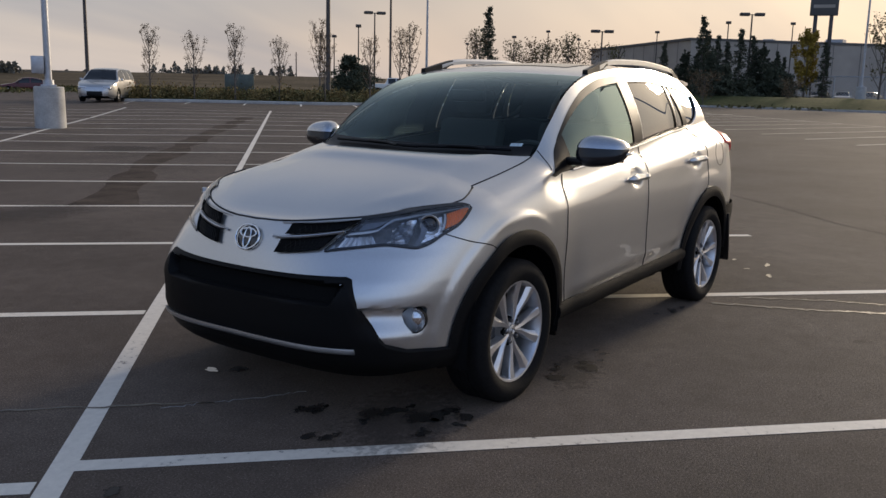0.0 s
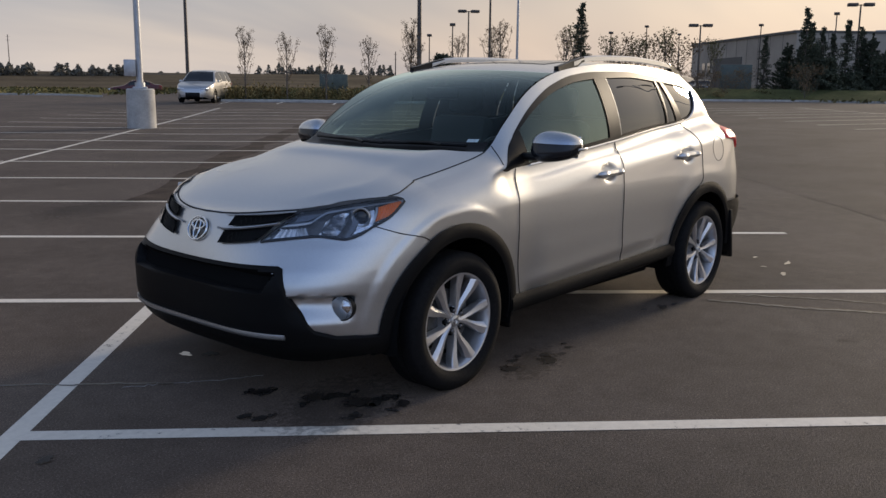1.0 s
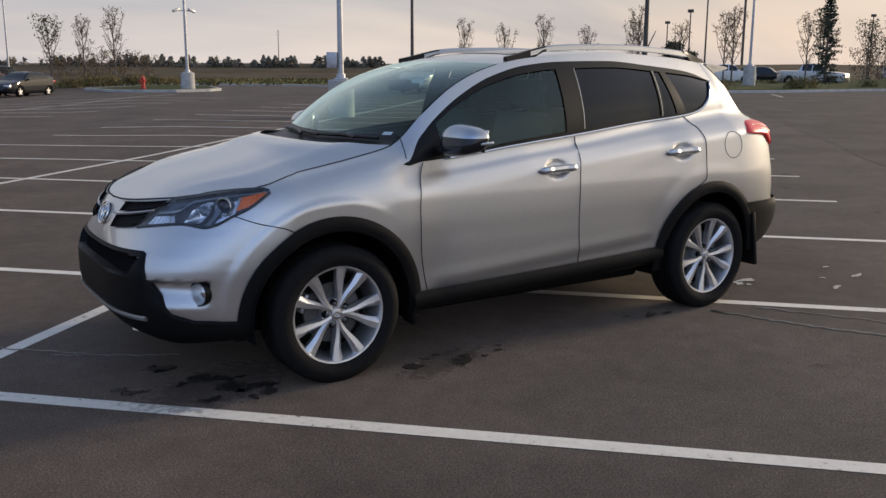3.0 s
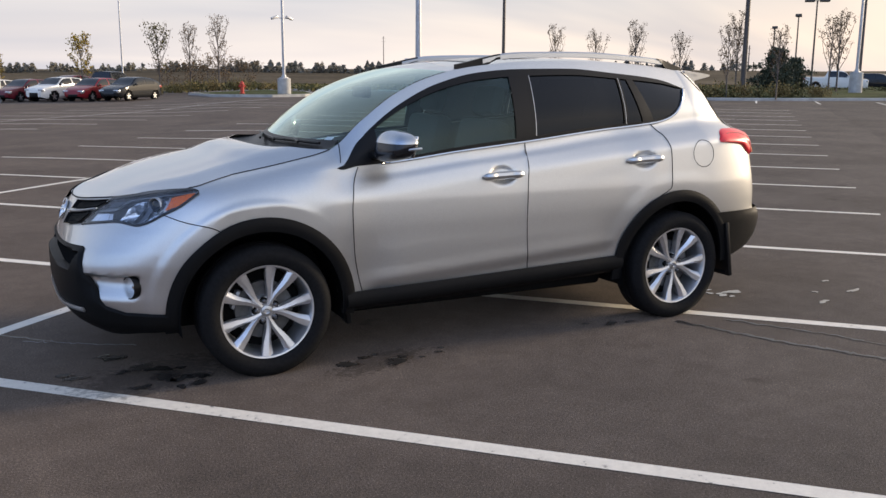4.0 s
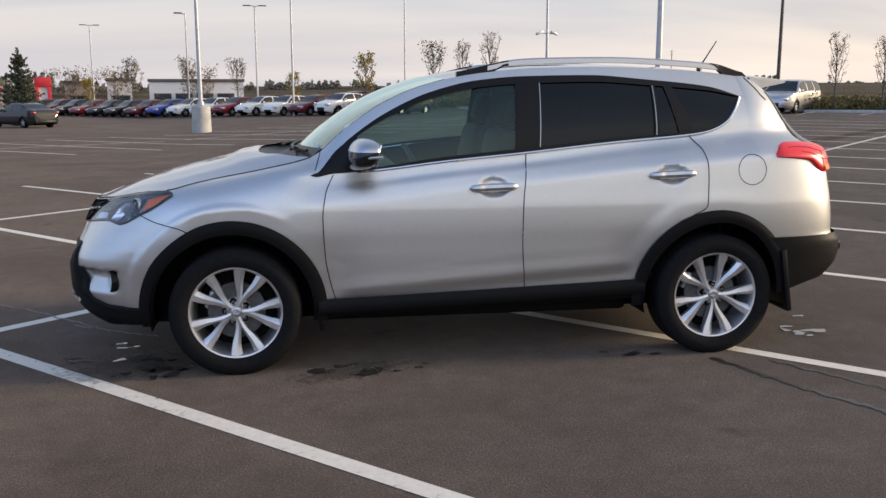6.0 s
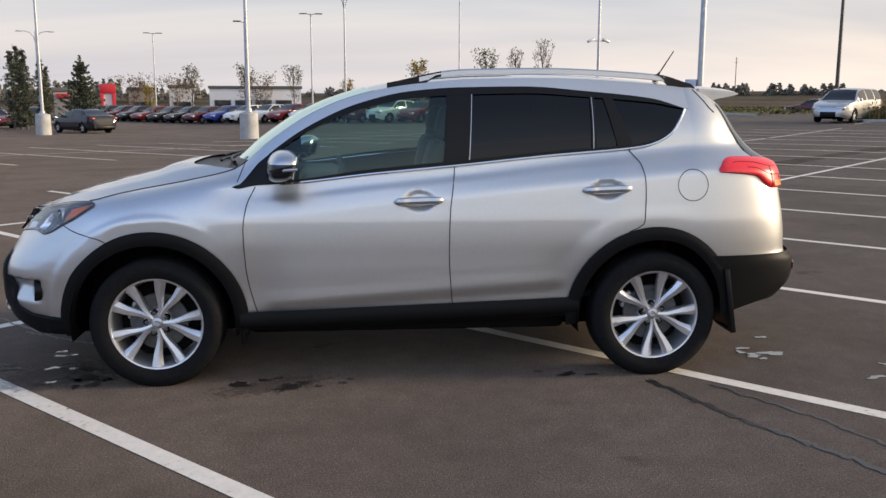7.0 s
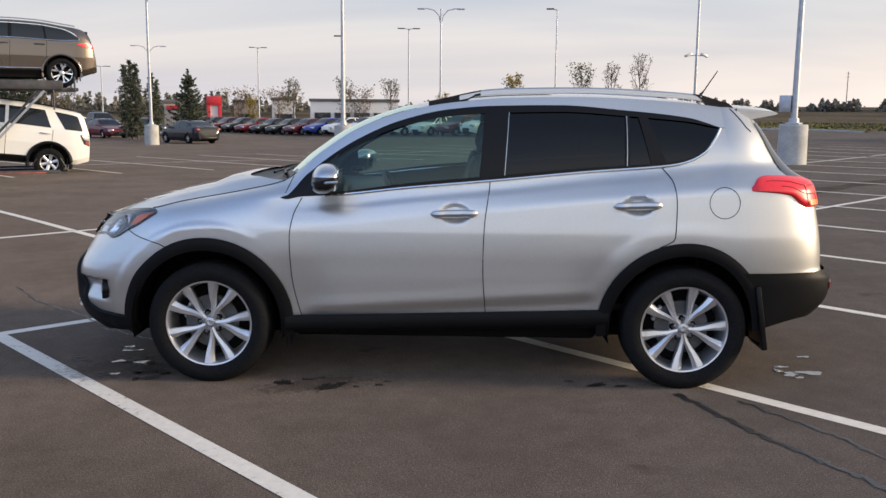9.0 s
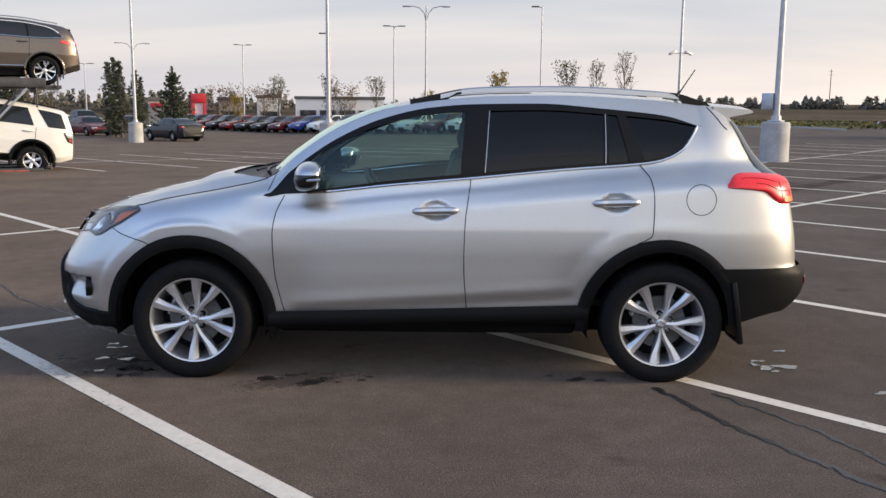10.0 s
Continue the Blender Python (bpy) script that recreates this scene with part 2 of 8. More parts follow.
def mirrored(bm):
    other = bm.copy()
    for v in other.verts:
        v.co.y = -v.co.y
    bmesh.ops.reverse_faces(other, faces=other.faces)
    return other


def box(bm, lo, hi, bevel=0.0, m=None):
    vs = [bm.verts.new((x, y, z)) for x in (lo[0], hi[0]) for y in (lo[1], hi[1]) for z in (lo[2], hi[2])]
    fs = [bm.faces.new([vs[i] for i in q]) for q in ((0, 1, 3, 2), (4, 6, 7, 5), (0, 4, 5, 1), (2, 3, 7, 6), (0, 2, 6, 4), (1, 5, 7, 3))]
    if bevel:
        es = list({e for f in fs for e in f.edges})
        r = bmesh.ops.bevel(bm, geom=es, offset=bevel, segments=2, profile=0.5, affect="EDGES")
        vs = list({v for f in r["faces"] for v in f.verts} | {v for v in vs if v.is_valid})
    if m is not None:
        bmesh.ops.transform(bm, matrix=m, verts=vs)
    return vs


def lathe(bm, profile, axis="y", steps=48, m=None, arc=360.0, start=0.0):
    """Turns a profile of (radius, along) round an axis."""
    rings = []
    full = arc >= 360
    for k in range(steps if full else steps + 1):
        a = radians(start + arc * k / steps)
        ring = []
        for r, s in profile:
            c, d = r * math.cos(a), r * math.sin(a)
            p = {"y": (c, s, d), "z": (c, d, s), "x": (s, c, d)}[axis]
            ring.append(bm.verts.new(p))
        rings.append(ring)
    for k in range(len(rings) if full else len(rings) - 1):
        a, b = rings[k], rings[(k + 1) % len(rings)]
        for i in range(len(profile) - 1):
            bm.faces.new((a[i], a[i + 1], b[i + 1], b[i]))
    vs = [v for ring in rings for v in ring]
    if m is not None:
        bmesh.ops.transform(bm, matrix=m, verts=vs)
    bmesh.ops.remove_doubles(bm, verts=vs, dist=1e-5)
    return bm


def tube(bm, pts, radius, sides=8, taper=None):
    """A round bar along points; taper: a radius for each point."""
    rings = []
    pts = [Vector(p) for p in pts]
    for i, p in enumerate(pts):
        t = (pts[min(i + 1, len(pts) - 1)] - pts[max(i - 1, 0)]).normalized()
        a = t.cross(Vector((0, 0, 1)))
        if a.length < 1e-3:
            a = Vector((1, 0, 0))
        a.normalize()
        b = t.cross(a)
        r = taper[i] if taper else radius
        rings.append([bm.verts.new(p + r * (math.cos(2 * math.pi * k / sides) * a + math.sin(2 * math.pi * k / sides) * b)) for k in range(sides)])
    for i in range(len(rings) - 1):
        for k in range(sides):
            bm.faces.new((rings[i][k], rings[i][(k + 1) % sides], rings[i + 1][(k + 1) % sides], rings[i + 1][k]))
    bm.faces.new(rings[0][::-1])
    bm.faces.new(rings[-1])
    return bm


def part(name, bm, mat, parent=None, label="", smooth=True, sharp=35):
    """Links a bmesh as one mesh object under a thing or a part."""
    bmesh.ops.recalc_face_normals(bm, faces=bm.faces)
    me = bpy.data.meshes.new(name)
    bm.to_mesh(me)
    bm.free()
    me.materials.append(mat)
    if smooth and me.polygons:
        me.polygons.foreach_set("use_smooth", [True] * len(me.polygons))
        me.set_sharp_from_angle(angle=radians(sharp))
    ob = new(name, me)
    if parent is not None:
        ob.parent = parent
    return tagged(ob, label)


def both(name, bm, mat, parent, label="", **kw):
    """The part and its twin on the other side."""
    twin = mirrored(bm)
    return part(name, bm, mat, parent, label, **kw), part(name, twin, mat, parent, label, **kw)


def thing(name, label, category, group="", m=None):
    ob = new(name)
    ob.empty_display_size = 0.2
    if m is not None:
        ob.matrix_world = m
    return tagged(ob, label, category, group)


# ------------------------------------------------------------------ ground
LOT = radians(44.5)


def lot(u, v):
    """From the parking rows' own axes (u along the long lines, v across) to the world."""
    return u * math.cos(LOT) + v * math.sin(LOT), u * math.sin(LOT) - v * math.cos(LOT)


LIE = pchip([(-0.2, -2.3), (-0.05, -1.1), (0.10, -0.4), (0.22, 0.9), (0.35, 1.0), (0.47, 1.0), (0.58, 1.45), (0.8, 1.3), (1.0, 1.0)])


def ground_z(x, y):
    """The lot is level round the car; farther out it rises on the one hand and falls away on the other."""
    r = math.hypot(x - 1.3, y)
    e = max(0.0, min(r, 62.0) - 8.0)
    k = lerp(1.0, LIE((x - 1.3) / max(r, 1e-6)), ease(y / 8.0))
    return 0.0065 * (math.sqrt(e * e + 9.0) - 3.0) * k


def asphalt(name="asphalt", tone=(0.108, 0.083, 0.0655)):
    m = bpy.data.materials.new(name)
    m.use_nodes = True
    n, l = m.node_tree.nodes, m.node_tree.links
    p = n["Principled BSDF"]
    co = n.new("ShaderNodeTexCoord")

    def noise_tex(scale, detail, rough=0.5):
        a = n.new("ShaderNodeTexNoise")
        a.inputs["Scale"].default_value, a.inputs["Detail"].default_value, a.inputs["Roughness"].default_value = scale, detail, rough
        l.new(co.outputs["Object"], a.inputs["Vector"])
        return a.outputs["Fac"]

    def ranged(src, a, b, c, d):
        r = n.new("ShaderNodeMapRange")
        r.inputs["From Min"].default_value, r.inputs["From Max"].default_value = a, b
        r.inputs["To Min"].default_value, r.inputs["To Max"].default_value = c, d
        l.new(src, r.inputs["Value"])
        return r.outputs[0]

    def times(a, b):
        mu = n.new("ShaderNodeMath"); mu.operation = "MULTIPLY"
        l.new(a, mu.inputs[0]); l.new(b, mu.inputs[1])
        return mu.outputs[0]

    grain = ranged(noise_tex(95, 4, 0.75), 0.3, 0.7, 0.50, 1.52)
    patch = ranged(noise_tex(0.55, 6, 0.6), 0.35, 0.65, 0.80, 1.18)
    wear = ranged(noise_tex(6.0, 5, 0.65), 0.3, 0.7, 0.86, 1.14)
    # oil drips: rare dark blotches
    drip = ranged(noise_tex(1.7, 3), 0.70, 0.76, 1.0, 0.55)
    speck = ranged(noise_tex(150, 2, 0.5), 0.61, 0.69, 1.0, 2.2)       # pale stones in the mix
    f = times(times(times(grain, speck), patch), times(wear, drip))
    sc = n.new("ShaderNodeVectorMath"); sc.operation = "SCALE"
    sc.inputs[0].default_value = tone
    l.new(f, sc.inputs["Scale"])
    l.new(sc.outputs[0], p.inputs["Base Color"])
    p.inputs["Roughness"].default_value = 0.86
    p.inputs["Specular IOR Level"].default_value = 0.15
    p.inputs["Diffuse Roughness"].default_value = 0.6
    bp = n.new("ShaderNodeBump")
    bp.inputs["Strength"].default_value, bp.inputs["Distance"].default_value = 0.8, 0.006
    l.new(noise_tex(110, 4, 0.75), bp.inputs["Height"])
    l.new(bp.outputs[0], p.inputs["Normal"])
    return m


def road_paint():
    """White line paint, worn through to the asphalt in specks."""
    m = bpy.data.materials.new("road_paint")
    m.use_nodes = True
    n, l = m.node_tree.nodes, m.node_tree.links
    p = n["Principled BSDF"]
    co = n.new("ShaderNodeTexCoord")
    a = n.new("ShaderNodeTexNoise"); a.inputs["Scale"].default_value = 22; a.inputs["Detail"].default_value = 6; a.inputs["Roughness"].default_value = 0.7
    b = n.new("ShaderNodeTexNoise"); b.inputs["Scale"].default_value = 1.3; b.inputs["Detail"].default_value = 2
    l.new(co.outputs["Object"], a.inputs["Vector"]); l.new(co.outputs["Object"], b.inputs["Vector"])
    ad = n.new("ShaderNodeMath"); ad.operation = "MULTIPLY_ADD"; ad.inputs[1].default_value = 0.55
    l.new(b.outputs["Fac"], ad.inputs[0]); l.new(a.outputs["Fac"], ad.inputs[2])
    r = n.new("ShaderNodeValToRGB")
    e = r.color_ramp.elements
    e[0].position, e[0].color = 0.55, (0.16, 0.15, 0.14, 1)
    e[1].position, e[1].color = 0.63, (0.62, 0.575, 0.50, 1)
    e.new(1.0).color = (0.74, 0.69, 0.60, 1)
    l.new(ad.outputs[0], r.inputs[0])
    l.new(r.outputs[0], p.inputs["Base Color"])
    p.inputs["Roughness"].default_value = 0.75
    bp = n.new("ShaderNodeBump"); bp.inputs["Strength"].default_value, bp.inputs["Distance"].default_value = 0.4, 0.003
    l.new(a.outputs["Fac"], bp.inputs["Height"]); l.new(bp.outputs[0], p.inputs["Normal"])
    return m


ASPHALT, NEW_ASPHALT, PAINT = asphalt(), asphalt("newer_asphalt", (0.088, 0.068, 0.0545)), road_paint()
FIELD = material("dry_grass", (0.085, 0.066, 0.042), 0.95, noise_scale=0.9, vary=0.35, bump=0.6, bump_scale=6, stain=0.3, stain_scale=0.05, spec=0.05)
VERGE = material("yellowed_verge_grass", (0.105, 0.095, 0.042), 0.95, noise_scale=1.6, vary=0.35, bump=0.6, bump_scale=8, stain=0.3, stain_scale=0.08, spec=0.05)
LAWN = material("lawn", (0.062, 0.070, 0.028), 0.95, noise_scale=3.0, vary=0.35, bump=0.6, bump_scale=14, stain=0.2, stain_scale=0.3, spec=0.05)


def build_ground():
    bm = bmesh.new()
    rings = [0.5, 8, 12, 20, 40, 62, 90, 120, 150, 190, 240, 300, 400, 800, 1600, 3200]
    prev = None
    hub_v = bm.verts.new((1.3, 0, -0.06))
    for r in rings:
        ring = []
        for k in range(72):
            x, y = 1.3 + r * math.cos(k * math.pi / 36), r * math.sin(k * math.pi / 36)
            ring.append(bm.verts.new((x, y, ground_z(x, y) - 0.06 + 3.4 * ease((r - 115) / 190) + 0.5 * noise.noise((x * 0.02, y * 0.02, 0)) * ease((r - 115) / 60))))
        for k in range(72):
            if prev is None:
                bm.faces.new((hub_v, ring[k], ring[(k + 1) % 72]))
            else:
                bm.faces.new((prev[k], ring[k], ring[(k + 1) % 72], prev[(k + 1) % 72]))
        prev = ring
    tagged(part("ground", bm, FIELD), "dry autumn grass field reaching to the horizon", "ground", kind="structure")


build_ground()

# edges of the paved lot in the parking rows' axes
U0, U1, V0, V1 = -60.0, 75.0, -110.0, 60.0


def build_lot():
    bm = sheet(lambda u, v: (*lot(u, v), ground_z(*lot(u, v))), spread(U0, U1, 100), spread(V0, V1, 120))
    tagged(part("parking_lot", bm, ASPHALT), "wide worn dark asphalt parking lot with oil stains", "parking lot", kind="structure")


build_lot()


def build_lane():
    """The drive lane beside the stalls, laid later in darker asphalt with a slightly wavering edge."""
    def at(u, v):
        x, y = lot(u, v + (0.06 * math.sin(u * 0.9) + 0.04 * math.sin(u * 2.3) if v < 6.2 else 0.0))
        return x, y, ground_z(x, y) + 0.003
    tagged(part("drive_lane", sheet(at, spread(-40, 75, 90), [5.95, 6.3] + spread(7.0, 60, 40)), NEW_ASPHALT), "newer, darker asphalt of the drive lane", "parking lot", kind="structure")


build_lane()


def stripe(name, u0, v0, u1, v1, width=0.10, lift=0.005):
    """A painted line that follows the asphalt."""
    d = math.hypot(u1 - u0, v1 - v0)
    n = max(2, int(d / 1.0))
    au, av = (u1 - u0) / d, (v1 - v0) / d

    def at(s, w):
        x, y = lot(u0 + au * s - av * w, v0 + av * s + au * w)
        return x, y, ground_z(x, y) + lerp(lift * 0.3, lift, ease((math.hypot(x - 1.3, y) - 6.0) / 6.0))
    bm = sheet(at, spread(0, d, n), [-width / 2, width / 2])
    return tagged(part(name, bm, PAINT, smooth=False), "white painted parking line, worn in places", "road marking", "parking lines", kind="structure")


STALL = 2.6
SPINE = -1.28


def spine_b(u):
    """The second spine runs slightly askew."""
    return -6.08 - 0.043 * u


stripe("parking_line", -30, SPINE, 36.5, SPINE)
stripe("parking_line", -30, spine_b(-30), 38, spine_b(38), lift=0.005)
stripe("parking_line", -30, -22.5, 40, -22.5)
for k in range(-6, 15):
    u, w = -1.17 + STALL * k, 6.36 + (2.57 if k < 3 else 2.65) * (k - 3)
    stripe("parking_line", u, SPINE - 0.0, u + (0.09 if k < 1 else 0.0), 4.35, lift=0.009)
    stripe("parking_line", w, spine_b(w), w, SPINE - 0.06, lift=0.009)
    stripe("parking_line", w, max(-12.0, min(-9.0, -9.0 - 0.18 * w)), w, spine_b(w) - 0.06, lift=0.009)
    stripe("parking_line", u, -27.8, u, -22.56, lift=0.009)
    stripe("parking_line", u, -22.44, u, -17.2, lift=0.009)
for k in range(7):
    stripe("parking_line", 43.2, -8.7 + 2.95 * k, 47.2, -8.7 + 2.95 * k, lift=0.009)
stripe("parking_line", 10, 26.6, 46, 23.6)
for k in range(12):
    stripe("parking_line", 13.4 + 2.65 * k, 15.5, 17.3 + 2.65 * k, 24.6, lift=0.009)


# ------------------------------------------------------------------ the silver car
# x runs to the rear with 0 at the front axle; the near side is -y
BASE, R_TYRE, HUB_Z = 2.66, 0.343, 0.340
ZB = pchip([(-0.10, 0.985), (0.20, 1.02), (0.43, 1.045), (0.72, 1.062), (1.16, 1.11), (1.56, 1.145), (2.09, 1.196), (2.50, 1.228), (2.60, 1.240), (2.68, 1.260), (2.77, 1.308), (2.83, 1.375), (2.875, 1.445)])
ZT = pchip([(-0.10, 0.987), (0.20, 1.022), (0.43, 1.047), (0.56, 1.175), (0.82, 1.355), (1.08, 1.468), (1.34, 1.528), (1.60, 1.55), (1.98, 1.557), (2.33, 1.533), (2.69, 1.497), (2.875, 1.447)])
YE = pchip([(-0.10, 0.68), (0.20, 0.695), (0.42, 0.70), (0.6, 0.685), (0.9, 0.635), (1.15, 0.605), (1.4, 0.59), (2.0, 0.565), (2.6, 0.525), (3.0, 0.485), (3.2, 0.475)])
ZE = pchip([(-0.10, 1.020), (0.20, 1.077), (0.42, 1.132), (0.6, 1.275), (0.81, 1.415), (1.0, 1.497), (1.2, 1.55), (1.4, 1.58), (1.7, 1.605), (2.1, 1.612), (2.6, 1.592), (3.0, 1.55), (3.2, 1.515)])
ZLO = pchip([(-0.1, 0.24), (0.45, 0.335), (2.2, 0.385), (2.9, 0.30)])
SIDE = pchip([(0.20, 0.84), (0.35, 0.868), (0.5, 0.879), (0.65, 0.893), (0.76, 0.899), (0.85, 0.8965), (0.95, 0.886), (1.1, 0.867)])
XF = pchip([(0.20, -0.66), (0.26, -0.80), (0.34, -0.885), (0.45, -0.92), (0.55, -0.92), (0.66, -0.895), (0.75, -0.865), (0.82, -0.835), (0.88, -0.80), (0.95, -0.76), (1.05, -0.71)])
XR = pchip([(0.22, 3.14), (0.30, 3.27), (0.36, 3.37), (0.42, 3.46), (0.5, 3.525), (0.56, 3.537), (0.62, 3.53), (0.67, 3.495), (0.75, 3.490), (1.0, 3.450), (1.12, 3.420), (1.155, 3.405), (1.19, 3.345), (1.26, 3.290), (1.47, 3.165), (1.55, 3.09)])
ZH = pchip([(-0.82, 0.875), (-0.70, 0.915), (-0.5, 0.962), (-0.31, 0.995), (-0.10, 1.020)])
XN, XT = -0.10, 2.90        # where the nose and the tail begin to wrap round


ZBS = pchip([(0.43, 1.045), (0.72, 1.062), (1.16, 1.11), (1.56, 1.145), (2.09, 1.20), (2.50, 1.238), (2.90, 1.27)])   # shoulder


TAPER = pchip([(1.2, 0.0), (1.7, 0.028), (2.33, 0.075), (2.9, 0.115)])     # the windows draw in towards the tail
CUPS = ((1.385, 0.970), (2.385, 1.024))                                    # hollows behind the door handles


def flare(x, z, y):
    """How far the raised band round each wheel opening stands out from the body at half width y."""
    front, rear = math.hypot(x, z - HUB_Z), math.hypot(x - BASE, z - HUB_Z)
    k = max(ease((0.580 - front) / 0.030) * (1 - ease((x - 0.20) / 0.22)), 0.5 * ease((0.61 - rear) / 0.10))
    return max(0.0, min(0.011, 0.900 - y)) * k * ease((1.02 - z) / 0.10)


def side_y(x, z, swell=True):
    """Half width of the body at a place along it and a height."""
    zb, ze, ye = ZBS(x), ZE(x), YE(x)
    door = 0.012 * ease((x - 0.35) / 0.3) * ease((2.5 - x) / 0.3)
    if z <= zb:
        # a ledge a hand's width below the windows, and a slow lean above it
        ledge = 0.015 * ease((x - 0.40) / 0.45)
        y = SIDE(z) - door - ledge * ease((z - zb + 0.085) / 0.032) - (0.05 - ledge + TAPER(x)) * ease((z - zb + 0.17) / 0.17)
    else:
        yb = SIDE(zb) - door - 0.05 - TAPER(x)
        g = min(1.0, (z - zb) / max(1e-4, ze - zb))
        y = ye + (yb - ye) * (1 - g ** 1.6)
    if x < 0.43:                                                           # the fender rolls over to the bonnet
        f = SIDE(z)
        if z > 0.80:
            t = min(1.0, (z - 0.80) / (ze - 0.80))
            f = ye + (SIDE(0.80) - ye) * (1 - t ** 2.2) ** 0.4545
        y = lerp(f, y, ease((x - 0.24) / 0.19))
    if 0.5 < x < 2.25:
        y += 0.017 * ease((0.78 - z) / 0.36) * ease((x - 0.5) / 0.28) * ease((2.25 - x) / 0.30)      # the doors swell towards the sill
    tuck = lerp(0.44, 0.548, (x - 0.45) / 1.75)                            # the doors turn under above the sill
    if 0.5 < x < 2.2 and z < tuck + 0.07:
        y += 0.002 * ease((tuck + 0.07 - z) / 0.07) * ease((x - 0.5) / 0.15) * ease((2.2 - x) / 0.10)
    if 0.5 < x < 2.2 and z < tuck:
        y -= 0.013 * ease((tuck - z) / 0.070) * ease((x - 0.5) / 0.15) * ease((2.2 - x) / 0.10)
    for cx, cz in CUPS:
        q = ((x - cx) / 0.082) ** 2 + ((z - cz) / 0.050) ** 2
        if q < 1.3:
            y -= 0.018 * ease((1.3 - q) / 0.9)
    return y + flare(x, z, y) if swell else y


NOSE_EDGE = pchip([(0, 1.02), (6.08, 1.0089), (12.36, 0.9937), (17.74, 0.9794), (23.2, 0.9699), (30.31, 0.9629), (42.6, 0.9462), (54.14, 0.9308), (64.96, 0.9148), (74.29, 0.9042), (82.53, 0.8911), (86.15, 0.885), (90, 0.879)])


def nose_top(th):
    """Height of the bonnet's front edge, which dips along the headlamps."""
    return NOSE_EDGE(math.degrees(th))


def nose_roll(th):
    return max(ZH(XN - 0.71 * math.sin(th)), nose_top(th))


def nose_low(th):
    return lerp(0.295, 0.255, ease((th - radians(25)) / radians(45)))


SWEEP = pchip([(0.20, 0.0), (0.60, 0.003), (0.65, 0.015), (0.70, 0.042), (0.75, 0.068), (0.80, 0.092), (0.85, 0.097), (0.90, 0.080), (0.95, 0.055), (1.05, 0.040)])   # how far the corners sweep back


def nose_x(th, z):
    return XN - (XN - XF(z)) * math.sin(th) + SWEEP(z) * 2.6 * math.sin(th) ** 2 * max(0.0, math.cos(th))


def nose(th, z, off=0.0):
    """The front end: th 0 at the fender, 90 degrees at the middle of the nose."""
    def at(th, z):
        zt = nose_roll(th)
        zz = 0.24 + (z - 0.24) * (ZE(XN) - 0.24) / (zt - 0.24)
        b = side_y(XN, min(zz, ZE(XN)), False) * (1 - 0.05 * ease((0.34 - z) / 0.14))
        c = max(0.0, math.cos(th))
        # hollow for the fog lamp, sharp along its upper edge
        dent = 0.050 * ease((0.566 - z) / 0.022) * ease((z - 0.425) / 0.10) * ease((radians(64) - th) / 0.10) * ease((th - radians(36.5)) / 0.05)
        b -= dent * 0.6
        if dent:
            return Vector((nose_x(th, z) + dent * math.sin(th), -b * math.sqrt(c), z))
        x = nose_x(th, z)
        y = b * math.sqrt(c)
        return Vector((x, -y - flare(x, z, y) * ease(c / 0.4), z))
    p = at(th, z)
    if off:
        e = 1e-3
        du = at(min(th + e, 1.5707), z) - at(th - e, z)
        dv = at(th, z + e) - at(th, z - e)
        nrm = du.cross(dv)
        if nrm.length > 1e-12:
            nrm.normalize()
            if nrm.dot(Vector((-1, -0.6, 0.1))) < 0:
                nrm = -nrm
            p = p + off * nrm
    return p


def tail(th, z, off=0.0):
    m = lerp(8.0, 4.5, ease((z - 1.15) / 0.2))
    b = side_y(XT, min(z, ZE(XT)))
    a = XR(z) - XT
    return Vector((XT + (a + off) * math.sin(th), -(b + off) * max(0.0, math.cos(th)) ** (2 / m), z))


def side_point(x, z, off=0.0):
    y = side_y(x, z)
    if not off:
        return Vector((x, -y, z))
    e = 0.004
    dx = (side_y(x + e, z) - side_y(x - e, z)) / (2 * e)
    dz = (side_y(x, z + e) - side_y(x, z - e)) / (2 * e)
    nrm = Vector((-dx, -1, -dz)).normalized()
    return Vector((x, -y, z)) + off * nrm


# door edges: offset along x by height
SEAM_A = pchip([(0.30, 0.565), (0.44, 0.515), (0.63, 0.48), (0.82, 0.472), (0.95, 0.49), (1.05, 0.535)])
SEAM_B = pchip([(0.32, 1.575), (0.45, 1.555), (0.70, 1.54), (0.89, 1.545), (1.12, 1.575)])
SEAM_C = pchip([(0.30, 2.12), (0.45, 2.19), (0.60, 2.28), (0.76, 2.42), (0.85, 2.585), (1.02, 2.592), (1.15, 2.58), (1.24, 2.52)])

car = thing("car", "silver compact SUV parked askew across the white lines", "car")

NA, NB, NC = 66, 6, 5


def rows_at(x):
    lo = ZLO(x)
    return spread(lo, ZB(x), NA) + spread(ZB(x), ZT(x), NB)[1:] + spread(ZT(x), ZE(x), NC)[1:]


def arch_cut(p):
    for ax in (0.0, BASE):
        r = math.hypot(p[0] - ax, p[2] - HUB_Z)
        if r < 0.44 - (0.040 * max(0.0, (p[0] - ax) / max(r, 1e-6)) ** 2 if ax else 0.0) and p[1] < -0.6:
            return True
    return False


